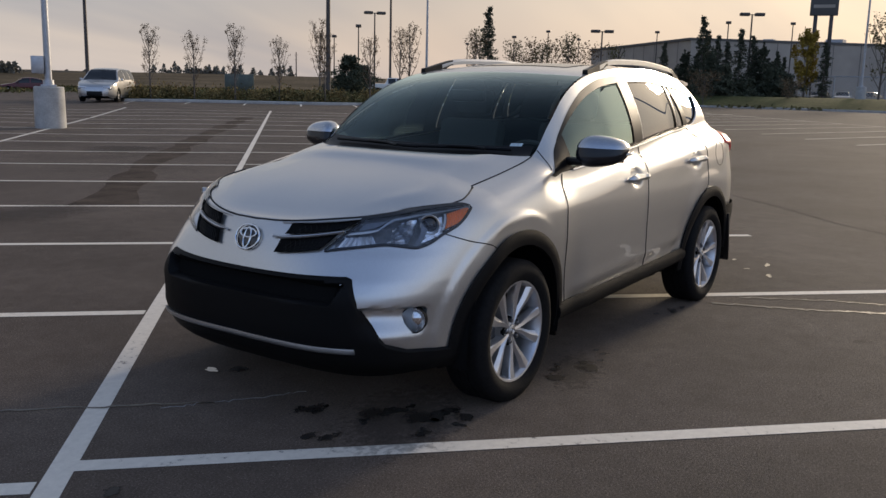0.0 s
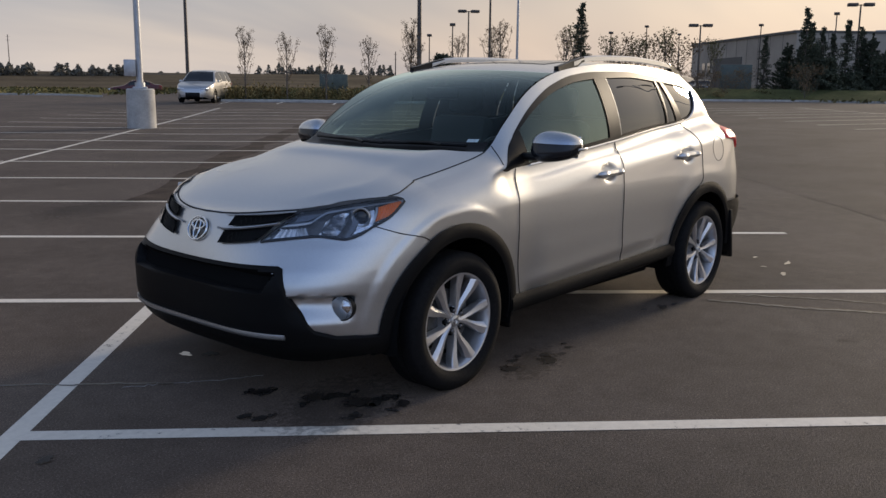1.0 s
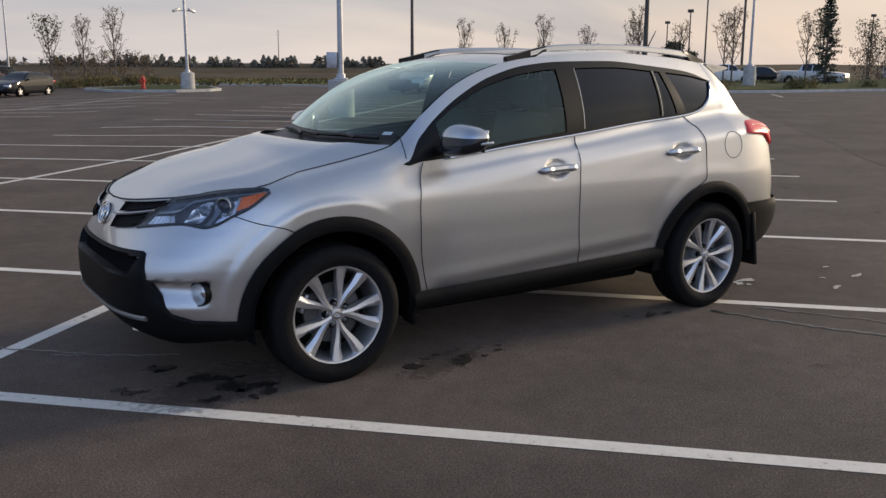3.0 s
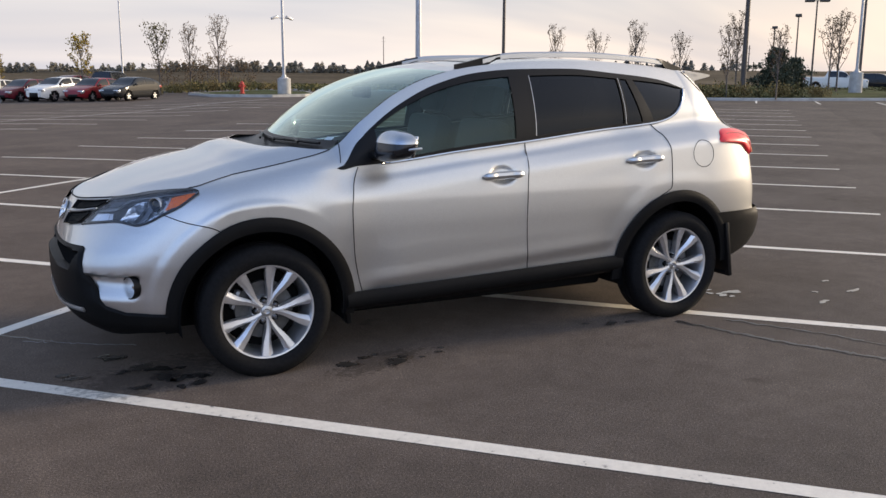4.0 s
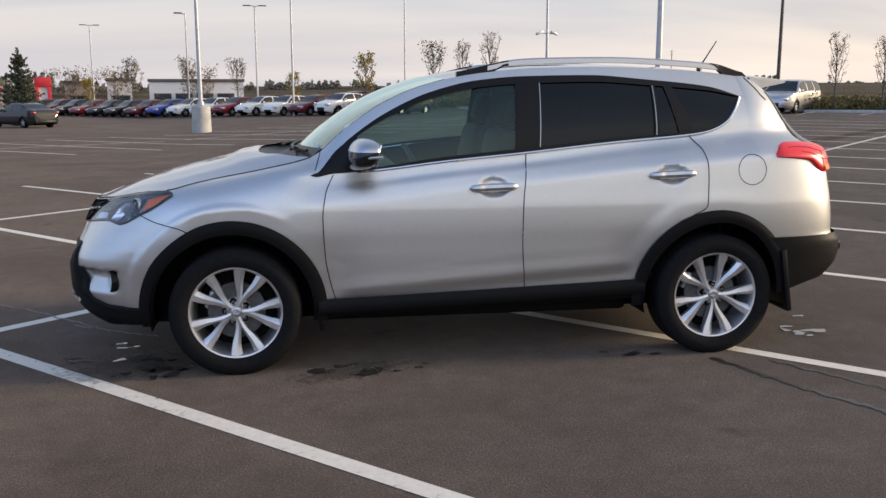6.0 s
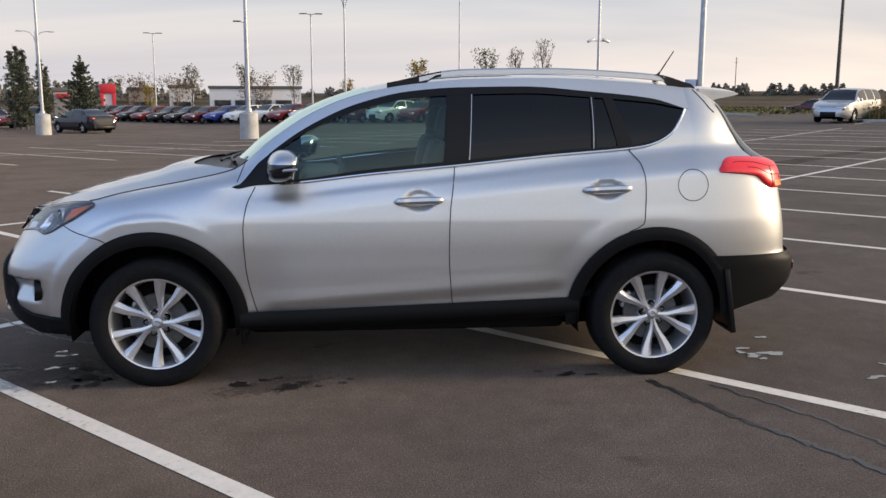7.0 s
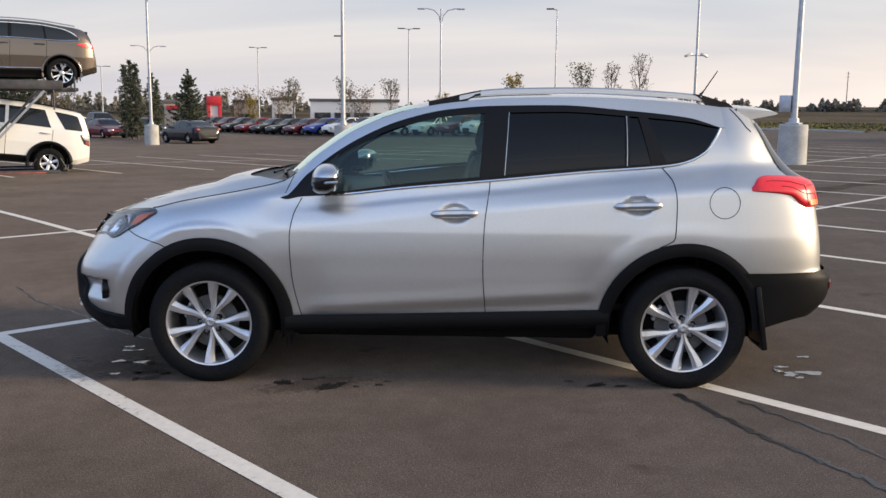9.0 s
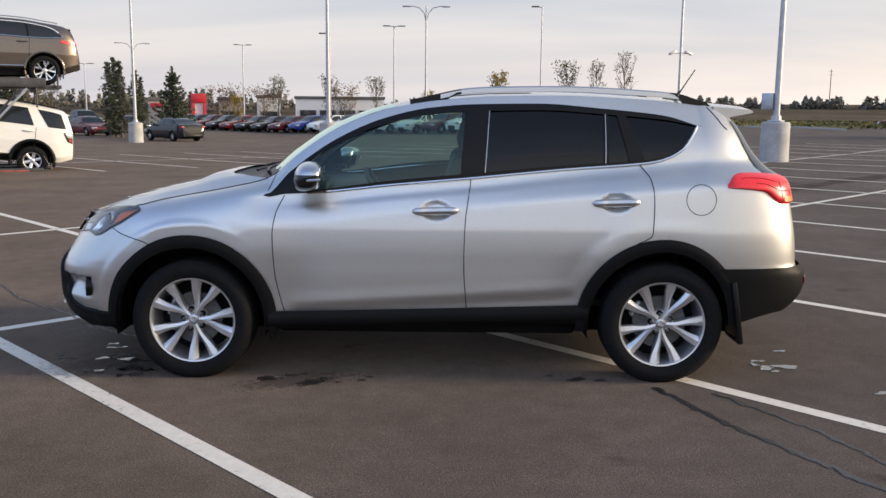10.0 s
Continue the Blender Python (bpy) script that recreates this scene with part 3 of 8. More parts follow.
def panel(x0, x1, n, j0, j1, name, label="", warp0=None, warp1=None):
    """A stretch of the side between two edges that may lean with height."""
    def fn(s, j):
        xm = lerp(x0, x1, s)
        zs = rows_at(xm)
        z = zs[j]
        a = warp0(z) if warp0 else x0
        b = warp1(z) if warp1 else x1
        x = lerp(a, b, s)
        z = rows_at(x)[j]
        return side_point(x, z)
    us = spread(0, 1, n)
    js = list(range(j0, j1 + 1))

    def keep(i, j):
        p = fn((us[i] + us[i + 1]) / 2, js[j])
        q = fn((us[i] + us[i + 1]) / 2, js[j + 1])
        return not arch_cut((p + q) / 2)
    return both(name, sheet(fn, us, js, keep), SILVER, car, label)


def build_shell():
    # front fender, doors, rear quarter below the windows
    panel(XN, 0.5, 50, 0, NA, "front_fender", warp1=SEAM_A)
    panel(0.5, 1.55, 90, 0, NA, "front_door", warp0=SEAM_A, warp1=SEAM_B)
    panel(1.55, 2.4, 76, 0, NA, "rear_door", warp0=SEAM_B, warp1=SEAM_C)
    panel(2.4, XT, 44, 0, NA, "rear_quarter", warp0=SEAM_C)
    # above the windows: fender top, windscreen pillar, roof side
    panel(XN, 0.43, 20, NA, NA + NB + NC, "fender_top")
    panel(0.43, XT, 90, NA + NB, NA + NB + NC, "roof_side")
    # nose
    f0 = [(z - ZLO(XN)) / (ZE(XN) - ZLO(XN)) for z in rows_at(XN)]
    ths = [radians(a) for a in spread(0, 60, 44)] + [radians(lerp(60, 90, 1 - (1 - t) ** 2)) for t in spread(0, 1, 16)[1:]]

    def nz(th, f):
        lo = nose_low(th)
        p = nose(th, lo + f * (nose_top(th) - lo))
        return p

    def keep(i, j):
        th, f = (ths[i] + ths[i + 1]) / 2, (f0[j] + f0[j + 1]) / 2
        p = nz(th, f)
        if arch_cut(p):
            return False
        if (th > radians(70) and 0.40 < p.z < 0.672) or (th > radians(66) and 0.40 < p.z < 0.655):
            return False
        a, z = lamp_uv(p)
        return not (0.02 < a < 0.97 and lamp_bottom(a) + 0.004 < z < lamp_top(a) - 0.004)
    both("front_bumper", sheet(nz, ths, f0, keep), SILVER, car)
    # tail
    zs = [z for z in rows_at(XT)]

    def tl(th, z):
        return tail(th, z)
    tts = [radians(lerp(0, 12, t)) for t in spread(0, 1, 8)[:-1]] + [radians(a) for a in spread(12, 70, 20)] + [radians(lerp(70, 90, 1 - (1 - t) ** 2)) for t in spread(0, 1, 12)[1:]]
    both("tailgate", sheet(tl, tts, zs, lambda i, j: zs[j] > 0.56 and not arch_cut(tail((tts[i] + tts[i + 1]) / 2, (zs[j] + zs[j + 1]) / 2))), SILVER, car)


# headlamp outline: a 0 at the inner end, 1 at the tip on the fender
LAMP_IN, LAMP_TIP = radians(78.05), radians(17.98)


def lamp_th(a):
    return lerp(LAMP_IN, LAMP_TIP, a)


def lamp_uv(p):
    lo, hi = 0.0, math.pi / 2
    for _ in range(24):
        mid = (lo + hi) / 2
        if nose_x(mid, p[2]) > p[0]:
            lo = mid
        else:
            hi = mid
    return (LAMP_IN - lo) / (LAMP_IN - LAMP_TIP), p[2]


lamp_bottom = pchip([(0.000, 0.7741), (0.030, 0.7801), (0.196, 0.8000), (0.297, 0.8074), (0.389, 0.8024), (0.470, 0.7968), (0.549, 0.8082), (0.675, 0.8495), (0.816, 0.8853), (0.954, 0.9321), (1.000, 0.9484)])
LAMP_ROOF = pchip([(0.000, 0.7779), (0.073, 0.8393), (0.178, 0.8912), (0.226, 0.9064), (0.402, 0.9236), (0.593, 0.9419), (0.793, 0.9579), (0.959, 0.9642), (1.000, 0.9564)])


def lamp_top(a):
    return LAMP_ROOF(max(0.0, min(1.0, a)))


build_shell()


def hood_edge(x):
    """Half width, height and place along the car of the bonnet's edge."""
    if x < XN:
        th = math.asin(min(1.0, (XN - x) / 0.71))
        p = nose(th, nose_top(th))
        return -p.y, p.z, p.x
    return YE(x), ZE(x), x


HOOD_C = pchip([(-0.82, 0.875), (-0.74, 0.935), (-0.6, 0.985), (-0.4, 1.03), (-0.1, 1.085), (0.2, 1.125), (0.36, 1.14)])


def build_hood():
    xs = [XN - 0.71 * math.sin(radians(a)) for a in (90, 88, 85, 81, 76, 70, 63, 56, 48, 40, 32, 24, 16, 8)] + spread(XN, 0.42, 14)

    def fn(i, v):
        x = xs[i]
        ye, ze, xe = hood_edge(x)
        zc = HOOD_C(x)
        k = abs(v)
        z = lerp(zc, ze, k ** 3)
        # two soft ridges that run back from the lamps
        z += 0.007 * math.exp(-((k - 0.80) / 0.08) ** 2) * ease((x + 0.75) / 0.3)
        # the rear edge runs round the windscreen's foot
        xx = xe - 0.30 * ease((x + 0.2) / 0.62) * (1 - k ** 4)
        return Vector((xx, v * ye, z))
    bm = sheet(fn, list(range(len(xs))), spread(-1, 1, 40))
    part("bonnet", bm, SILVER, car)


build_hood()


def screen_point(u, v):
    """Windscreen: u 0..1 from its foot up, v -1..1 across."""
    x = lerp(0.42, 1.16, u)
    ye, ze = YE(x) - 0.012, ZE(x) + 0.002
    bow = lerp(0.13, 0.075, u) * (1 - v * v)
    return Vector((x - bow, v * ye, ze + 0.02 * (1 - v * v) * u - 0.012 * (1 - u) * (1 - v * v)))


def roof_point(x, v):
    ye, ze = YE(x), ZE(x)
    front = 0.075 * (1 - v * v) * ease((1.6 - x) / 0.44)
    return Vector((x - front, v * ye, ze + 0.028 * (1 - v * v) * ease((x - 0.8) / 0.6)))


def build_top():
    part("windscreen", sheet(screen_point, spread(0, 1, 20), spread(-1, 1, 24)), GLASS_FRONT, car, "steeply raked windscreen")
    part("roof", sheet(roof_point, spread(1.16, 3.12, 40), spread(-1, 1, 30)), SILVER, car)


build_top()


def dlo(xl, xr, f0, f1, off, nx=24, nz=8):
    """A patch of the window band between two leaning edges, each (x at the foot, x at the top)."""
    def fn(s, f):
        x = lerp(lerp(xl[0], xl[1], f), lerp(xr[0], xr[1], f), s)
        z = lerp(ZB(x), ZT(x), f)
        return side_point(x, z, off)
    return sheet(fn, spread(0, 1, nx), spread(f0, f1, nz))


def build_windows():
    both("front_window", dlo((0.60, 0.60), (1.515, 1.545), 0.05, 0.93, -0.006), GLASS_SIDE, car, "clear greenish front door window")
    both("rear_window", dlo((1.655, 1.685), (2.325, 2.335), 0.06, 0.93, -0.006), GLASS_TINT, car, "dark privacy glass rear door window")
    both("rear_fixed_window", dlo((2.355, 2.36), (2.475, 2.405), 0.06, 0.93, -0.006, 8), GLASS_TINT, car, "dark fixed pane in rear door")
    both("quarter_window", dlo((2.565, 2.455), (2.862, 2.862), 0.06, 0.95, -0.006), GLASS_TINT, car, "dark pointed quarter window")
    for xl, xr, f0, f1 in (((1.515, 1.545), (1.655, 1.685), 0, 1), ((2.325, 2.335), (2.355, 2.36), 0, 1), ((2.475, 2.405), (2.565, 2.455), 0, 1),
                           ((0.43, 0.43), (0.66, 0.66), 0, 1)):
        both("window_pillar", dlo(xl, xr, f0, f1, 0.001, 10), SATIN_BLACK, car, "black window pillar trim")
    def sail(x, t):
        k = ease((x - 0.412) / 0.045) ** 0.5
        return side_point(x, lerp(ZB(x) - 0.012 * k * ease((0.54 - x) / 0.10), max(ZT(x), ZB(x) + 0.010 * k), t), 0.0025)
    both("mirror_sail", sheet(sail, [0.412 + 0.208 * q * q for q in spread(0, 1, 20)], spread(0, 1, 4)), SATIN_BLACK, car, "black corner trim ahead of the window")
    both("window_frame", dlo((0.60, 0.60), (2.87, 2.87), 0.92, 1.02, 0.0015, 60, 2), SATIN_BLACK, car, "black upper window frame")
    both("window_sill", dlo((0.60, 0.60), (2.862, 2.862), 0.0, 0.065, 0.001, 60, 2), SATIN_BLACK, car)
    for xl, xr in (((1.652, 1.682), (1.6555, 1.6855)), ((2.335, 2.342), (2.3385, 2.3455))):
        both("window_divider", dlo(xl, xr, 0.06, 0.92, 0.004, 2), SATIN_METAL, car, "thin bright window divider")
    bm = bmesh.new()
    tube(bm, [side_point(x, ZB(x), 0.004) for x in spread(0.66, 2.70, 50)] + [side_point(x, ZB(x), 0.004) for x in spread(2.71, 2.872, 16)], 0.007, 6)
    both("chrome_strip", bm, CHROME, car, "bright chrome window moulding")


build_windows()


def seam(pts, name="panel_gap", width=0.006):
    bm = bmesh.new()
    tube(bm, pts, width / 2, 5)
    both(name, bm, SEAM, car)


def build_seams():
    seam([side_point(SEAM_A(z), z, 0.0004) for z in spread(0.33, 1.045, 24)])
    seam([side_point(SEAM_B(z), z, 0.0004) for z in spread(0.36, 1.14, 24)])
    seam([side_point(SEAM_C(z), z, 0.0004) for z in spread(0.80, 1.24, 24)])
    edge = [hood_edge(x) for x in [XN - 0.71 * math.sin(radians(a)) for a in (22, 20, 18, 16, 13, 10, 7, 4, 2)] + spread(XN, 0.42, 12)]
    seam([Vector((xe, -ye, ze)) for ye, ze, xe in edge], width=0.008)
    # bumper to fender
    fall = pchip([(7.5, 0.757), (12.7, 0.788), (24.9, 0.817), (37.2, 0.851)])
    seam([nose(radians(d), fall(d), -0.0004) for d in spread(37.2, 9.0, 18)])
    # spoiler joint
    seam([tail(math.asin(min(1.0, (x - XT) / (XR(z) - XT))), z, 0.0008) for x, z in ((2.955, 1.553), (2.975, 1.53), (3.005, 1.49), (3.03, 1.45), (3.055, 1.425))], width=0.007)
    # fuel flap
    seam([side_point(2.85 + 0.082 * math.cos(a), 1.045 + 0.084 * math.sin(a), -0.0008) for a in spread(0, 2 * math.pi, 32)], "fuel_flap_gap", 0.005)
    seam([side_point(lerp(0.47, 0.44, t), lerp(1.16, 1.07, t) , 0.0) for t in spread(0, 1, 4)])


build_seams()


DARK_NUT = material("dark_chrome", (0.16, 0.16, 0.165), 0.28, 0.9)


# wheels
def make_wheel():
    w = new("wheel")
    bm = bmesh.new()
    R, r = R_TYRE, 0.243
    prof = [(r - 0.012, -0.085), (r + 0.012, -0.108), (r + 0.045, -0.116), (R - 0.035, -0.112), (R - 0.010, -0.098), (R, -0.080), (R, -0.030), (R - 0.006, -0.028), (R - 0.006, -0.020), (R, -0.018),
            (R, 0.018), (R - 0.006, 0.020), (R - 0.006, 0.028), (R, 0.030), (R, 0.080), (R - 0.010, 0.098), (R - 0.035, 0.112), (r + 0.045, 0.116), (r - 0.012, 0.1)]
    lathe(bm, prof, "y", 72)
    tagged(part("tyre", bm, RUBBER, w), "black rubber tyre")
    bm = bmesh.new()
    lathe(bm, [(0.246, -0.090), (0.242, -0.098), (0.234, -0.096), (0.226, -0.080), (0.220, -0.02), (0.205, 0.09)], "y", 72)
    part("rim", bm, ALLOY, w, "silver alloy rim")
    # five pairs of spokes, each with a shallow dish and a soft ridge
    for k in range(5):
        for side in (-1, 1):
            bm = bmesh.new()
            rows = []
            for t in spread(0, 1, 10):
                rr = lerp(0.030, 0.233, t)
                half = lerp(0.0100, 0.0315, t ** 1.35)
                turn = radians(lerp(6.0, 15.4, ease(min(1.0, t * 1.35)))) * side
                mid = Vector((rr * math.sin(turn), 0, rr * math.cos(turn)))
                across = Vector((math.cos(turn), 0, -math.sin(turn)))
                y = lerp(-0.066, -0.090, t ** 1.5)
                rows.append([bm.verts.new(mid + across * half * u * side + Vector((0, y + dy, 0))) for u, dy in
                             ((-1.0, lerp(0.006, 0.014, t)), (-0.40, -0.002), (-0.22, -0.0045), (0.10, -0.003), (0.86, -0.001), (1.0, 0.005), (0.82, 0.045), (-0.82, 0.045))])
            for a, b in zip(rows, rows[1:]):
                for i in range(8):
                    bm.faces.new((a[i], a[(i + 1) % 8], b[(i + 1) % 8], b[i]))
            bm.faces.new(rows[0]); bm.faces.new(rows[-1][::-1])
            bmesh.ops.rotate(bm, verts=bm.verts, cent=(0, 0, 0), matrix=Matrix.Rotation(radians(72 * k), 3, "Y"))
            part("spoke", bm, ALLOY, w)
    bm = bmesh.new()
    lathe(bm, [(0.0, -0.066), (0.034, -0.066), (0.040, -0.060), (0.072, -0.056), (0.076, 0.0)], "y", 40)
    part("hub", bm, ALLOY, w)
    bm = bmesh.new()
    lathe(bm, [(0.0, -0.0745), (0.022, -0.074), (0.028, -0.071), (0.0305, -0.066), (0.031, -0.05)], "y", 32)
    cap = part("centre_cap", bm, SATIN_METAL, w, "silver centre cap with a raised oval mark")
    for ry, rz, cz in ((0.017, 0.012, 0.0), (0.006, 0.010, 0.0), (0.012, 0.005, 0.005)):
        bm = bmesh.new()
        tube(bm, [(ry * math.cos(q), -0.0752, cz + rz * math.sin(q)) for q in spread(0, 2 * math.pi, 24)], 0.0012, 5)
        part("oval_mark", bm, CHROME, cap)
    for k in range(5):
        q = radians(72 * k + 36)
        at = Matrix.Translation((0.054 * math.sin(q), 0, 0.054 * math.cos(q)))
        bm = bmesh.new()
        lathe(bm, [(0.0, -0.0585), (0.017, -0.0585), (0.0185, -0.064), (0.0195, -0.064), (0.0205, -0.050)], "y", 18, at)
        pocket = part("nut_pocket", bm, VOID, w)
        bm = bmesh.new()
        lathe(bm, [(0.0, -0.080), (0.006, -0.080), (0.0105, -0.077), (0.0115, -0.072), (0.0115, -0.058)], "y", 6, at)
        part("lug_nut", bm, DARK_NUT, pocket, "dark six-sided wheel nut", smooth=False)
    bm = bmesh.new()
    lathe(bm, [(0.06, -0.01), (0.06, -0.02), (0.150, -0.02), (0.150, 0.005), (0.06, 0.005)], "y", 48)
    part("brake_disc", bm, material("dark_iron", (0.10, 0.10, 0.10), 0.5, 0.6, noise_scale=40, vary=0.2), w)
    bm = bmesh.new()
    box(bm, (-0.165, -0.012, -0.05), (-0.115, 0.05, 0.05), 0.012)
    part("brake_caliper", bm, STEEL, w)
    bm = bmesh.new()
    lathe(bm, [(0.0, 0.03), (0.2, 0.03), (0.208, 0.05)], "y", 40)
    part("backing_plate", bm, VOID, w)
    return w


wheel = make_wheel()
wheel.parent = car
wheel.matrix_basis = pose(0.010, -0.79, HUB_Z - 0.002, 0, 22, 0)
for x, y, rz, spin in ((BASE, -0.79, 0, 28), (0.0, 0.79, 180, 10), (BASE, 0.79, 180, 50)):
    copy_thing(wheel, pose(x, y, HUB_Z, 0, 0, rz) @ pose(0, 0, 0, 0, spin, 0))


def arch_ring(ax, r0, r1, a0, a1, off0, off1, n=48):
    """Dark cladding round a wheel opening, following the side."""
    def fn(a, t):
        r = lerp(r0, r1, t) - (0.045 * max(0.0, math.cos(a)) ** 2 if ax else 0.0)
        x, z = ax + r * math.cos(a), HUB_Z + r * math.sin(a) * 1.0
        bulge = lerp(off0, off1, t) + 0.006 * math.sin(math.pi * t)
        if x < XN:
            s = min(0.999, (XN - x) / (XN - XF(z)))
            p = nose(math.asin(s), z)
        else:
            p = side_point(x, max(z, 0.22))
        return Vector((p.x, p.y - bulge, z))
    return sheet(fn, spread(radians(a0), radians(a1), n), spread(0, 1, 5))


def build_cladding():
    for ax, a0, a1, nm in ((0.0, -8, 190, "front_arch_cladding"), (BASE, 0, 186, "rear_arch_cladding")):
        both(nm, thicken(arch_ring(ax, 0.415, 0.487, a0, a1, 0.014, 0.010), 0.03), BLACK_PLASTIC, car, "matt black wheel arch cladding")
        bm = bmesh.new()
        lathe(bm, [(0.425, -0.89), (0.432, -0.6), (0.432, -0.5)], "y", 48, Matrix.Translation((ax, 0, HUB_Z)), 204, -12)
        both("wheel_liner", bm, VOID, car)
        bm = bmesh.new()
        lathe(bm, [(0.0, -0.52), (0.44, -0.52)], "y", 48, Matrix.Translation((ax, 0, HUB_Z)), 204, -12)
        both("wheel_well", bm, VOID, car)
    # sill
    def sill(x, t):
        z = lerp(lerp(0.392, 0.445, (x - 0.45) / 1.75), lerp(0.275, 0.325, (x - 0.45) / 1.75), t)
        y = side_y(max(0.46, min(x, 2.2)), 0.60) - 0.004 + 0.013 * math.sin(math.pi * min(1.0, 1.25 * t)) - 0.06 * ease((t - 0.7) / 0.3)
        return Vector((x, -y, z))
    both("side_sill", thicken(sheet(sill, spread(0.44, 2.24, 40), spread(0, 1, 8)), 0.03), BLACK_PLASTIC, car, "black plastic side sill")
    bm = bmesh.new()
    box(bm, (-0.55, -0.50, 0.20), (3.2, 0.50, 0.46), 0.04)
    box(bm, (0.46, -0.72, 0.235), (2.20, 0.72, 0.42), 0.03)
    part("underbody", bm, VOID, car)
    bm = bmesh.new()
    box(bm, (0.40, -0.012, 0), (0.425, 0.10, 0.27), 0.005, pose(0.045, -0.855, 0.175, 0, -6, 0))
    both("front_mudflap", bm, SATIN_BLACK, car, "black front mudflap")
    bm = bmesh.new()
    box(bm, (0.0, -0.016, 0), (0.03, 0.22, 0.36), 0.006, pose(3.085, -0.905, 0.235, 0, -9, 0))
    both("rear_mudflap", bm, SATIN_BLACK, car, "black rear mudflap")
    # rear bumper
    def rb(th, f):
        return tail(th, lerp(lerp(0.30, 0.40, ease(th / radians(50))), 0.665, f), 0.018)
    bt = spread(radians(0), radians(20), 20)[:-1] + [radians(a) for a in spread(20, 70, 16)] + [radians(lerp(70, 90, 1 - (1 - t) ** 2)) for t in spread(0, 1, 10)[1:]]
    zs = spread(0, 1, 26)

    def clear(i, j):
        p = rb((bt[i] + bt[i + 1]) / 2, (zs[j] + zs[j + 1]) / 2)
        return math.hypot(p.x - BASE, p.z - HUB_Z) > 0.462 - 0.045 * max(0.0, (p.x - BASE) / max(math.hypot(p.x - BASE, p.z - HUB_Z), 1e-6)) ** 2
    both("rear_bumper", sheet(rb, bt, zs, clear), BLACK_PLASTIC, car, "matt black rear bumper")
    both("rear_reflector", thicken(sheet(lambda th, z: tail(th, z, 0.024), spread(radians(66), radians(76), 8), spread(0.555, 0.592, 3)), 0.006), material("dark_red_reflector", (0.12, 0.010, 0.010), 0.3), car, "small red reflector")


build_cladding()


# ------------------------------------------------------------------ the car's front
def nth(y):
    """The wrap angle at which the nose is |y| wide."""
    return math.acos(min(1.0, (abs(y) / 0.89) ** 2))


def nose_y(y, z, off=0.0):
    p = nose(nth(y), z, off)
    return Vector((p.x, math.copysign(abs(p.y), y) if abs(y) > 1e-6 else 0.0, p.z))


def along(pts, t):
    """A place at share t of the length of a line of (wrap angle in degrees, height) knots."""
    steps = [math.hypot((q[0] - p[0]) * 0.012, q[1] - p[1]) for p, q in zip(pts, pts[1:])]
    left = t * sum(steps)
    for (p, q), d in zip(zip(pts, pts[1:]), steps):
        if left <= d or q is pts[-1]:
            f = min(1.0, left / d)
            return lerp(p[0], q[0], f), lerp(p[1], q[1], f)
        left -= d


def on_nose(lower, upper, off, n=16, m=4):
    """A patch of the nose between a lower and an upper line; off is a height above it, or a function of (s, t)."""
    def fn(u, t):
        p, q = along(lower, u), along(upper, u)
        return nose(radians(lerp(p[0], q[0], t)), lerp(p[1], q[1], t), off(u, t) if callable(off) else off)
    return sheet(fn, spread(0, 1, n), spread(0, 1, m))


BLACK_EDGE = [(0, 0.362), (24, 0.366), (43.7, 0.378), (51.8, 0.409), (60.6, 0.535), (67.0, 0.676), (69, 0.685), (90, 0.674)]


def black_top(th):
    d = math.degrees(th)
    for (a, b), (c, e) in zip(BLACK_EDGE, BLACK_EDGE[1:]):
        if d <= c:
            return lerp(b, e, (d - a) / (c - a))
    return BLACK_EDGE[-1][1]


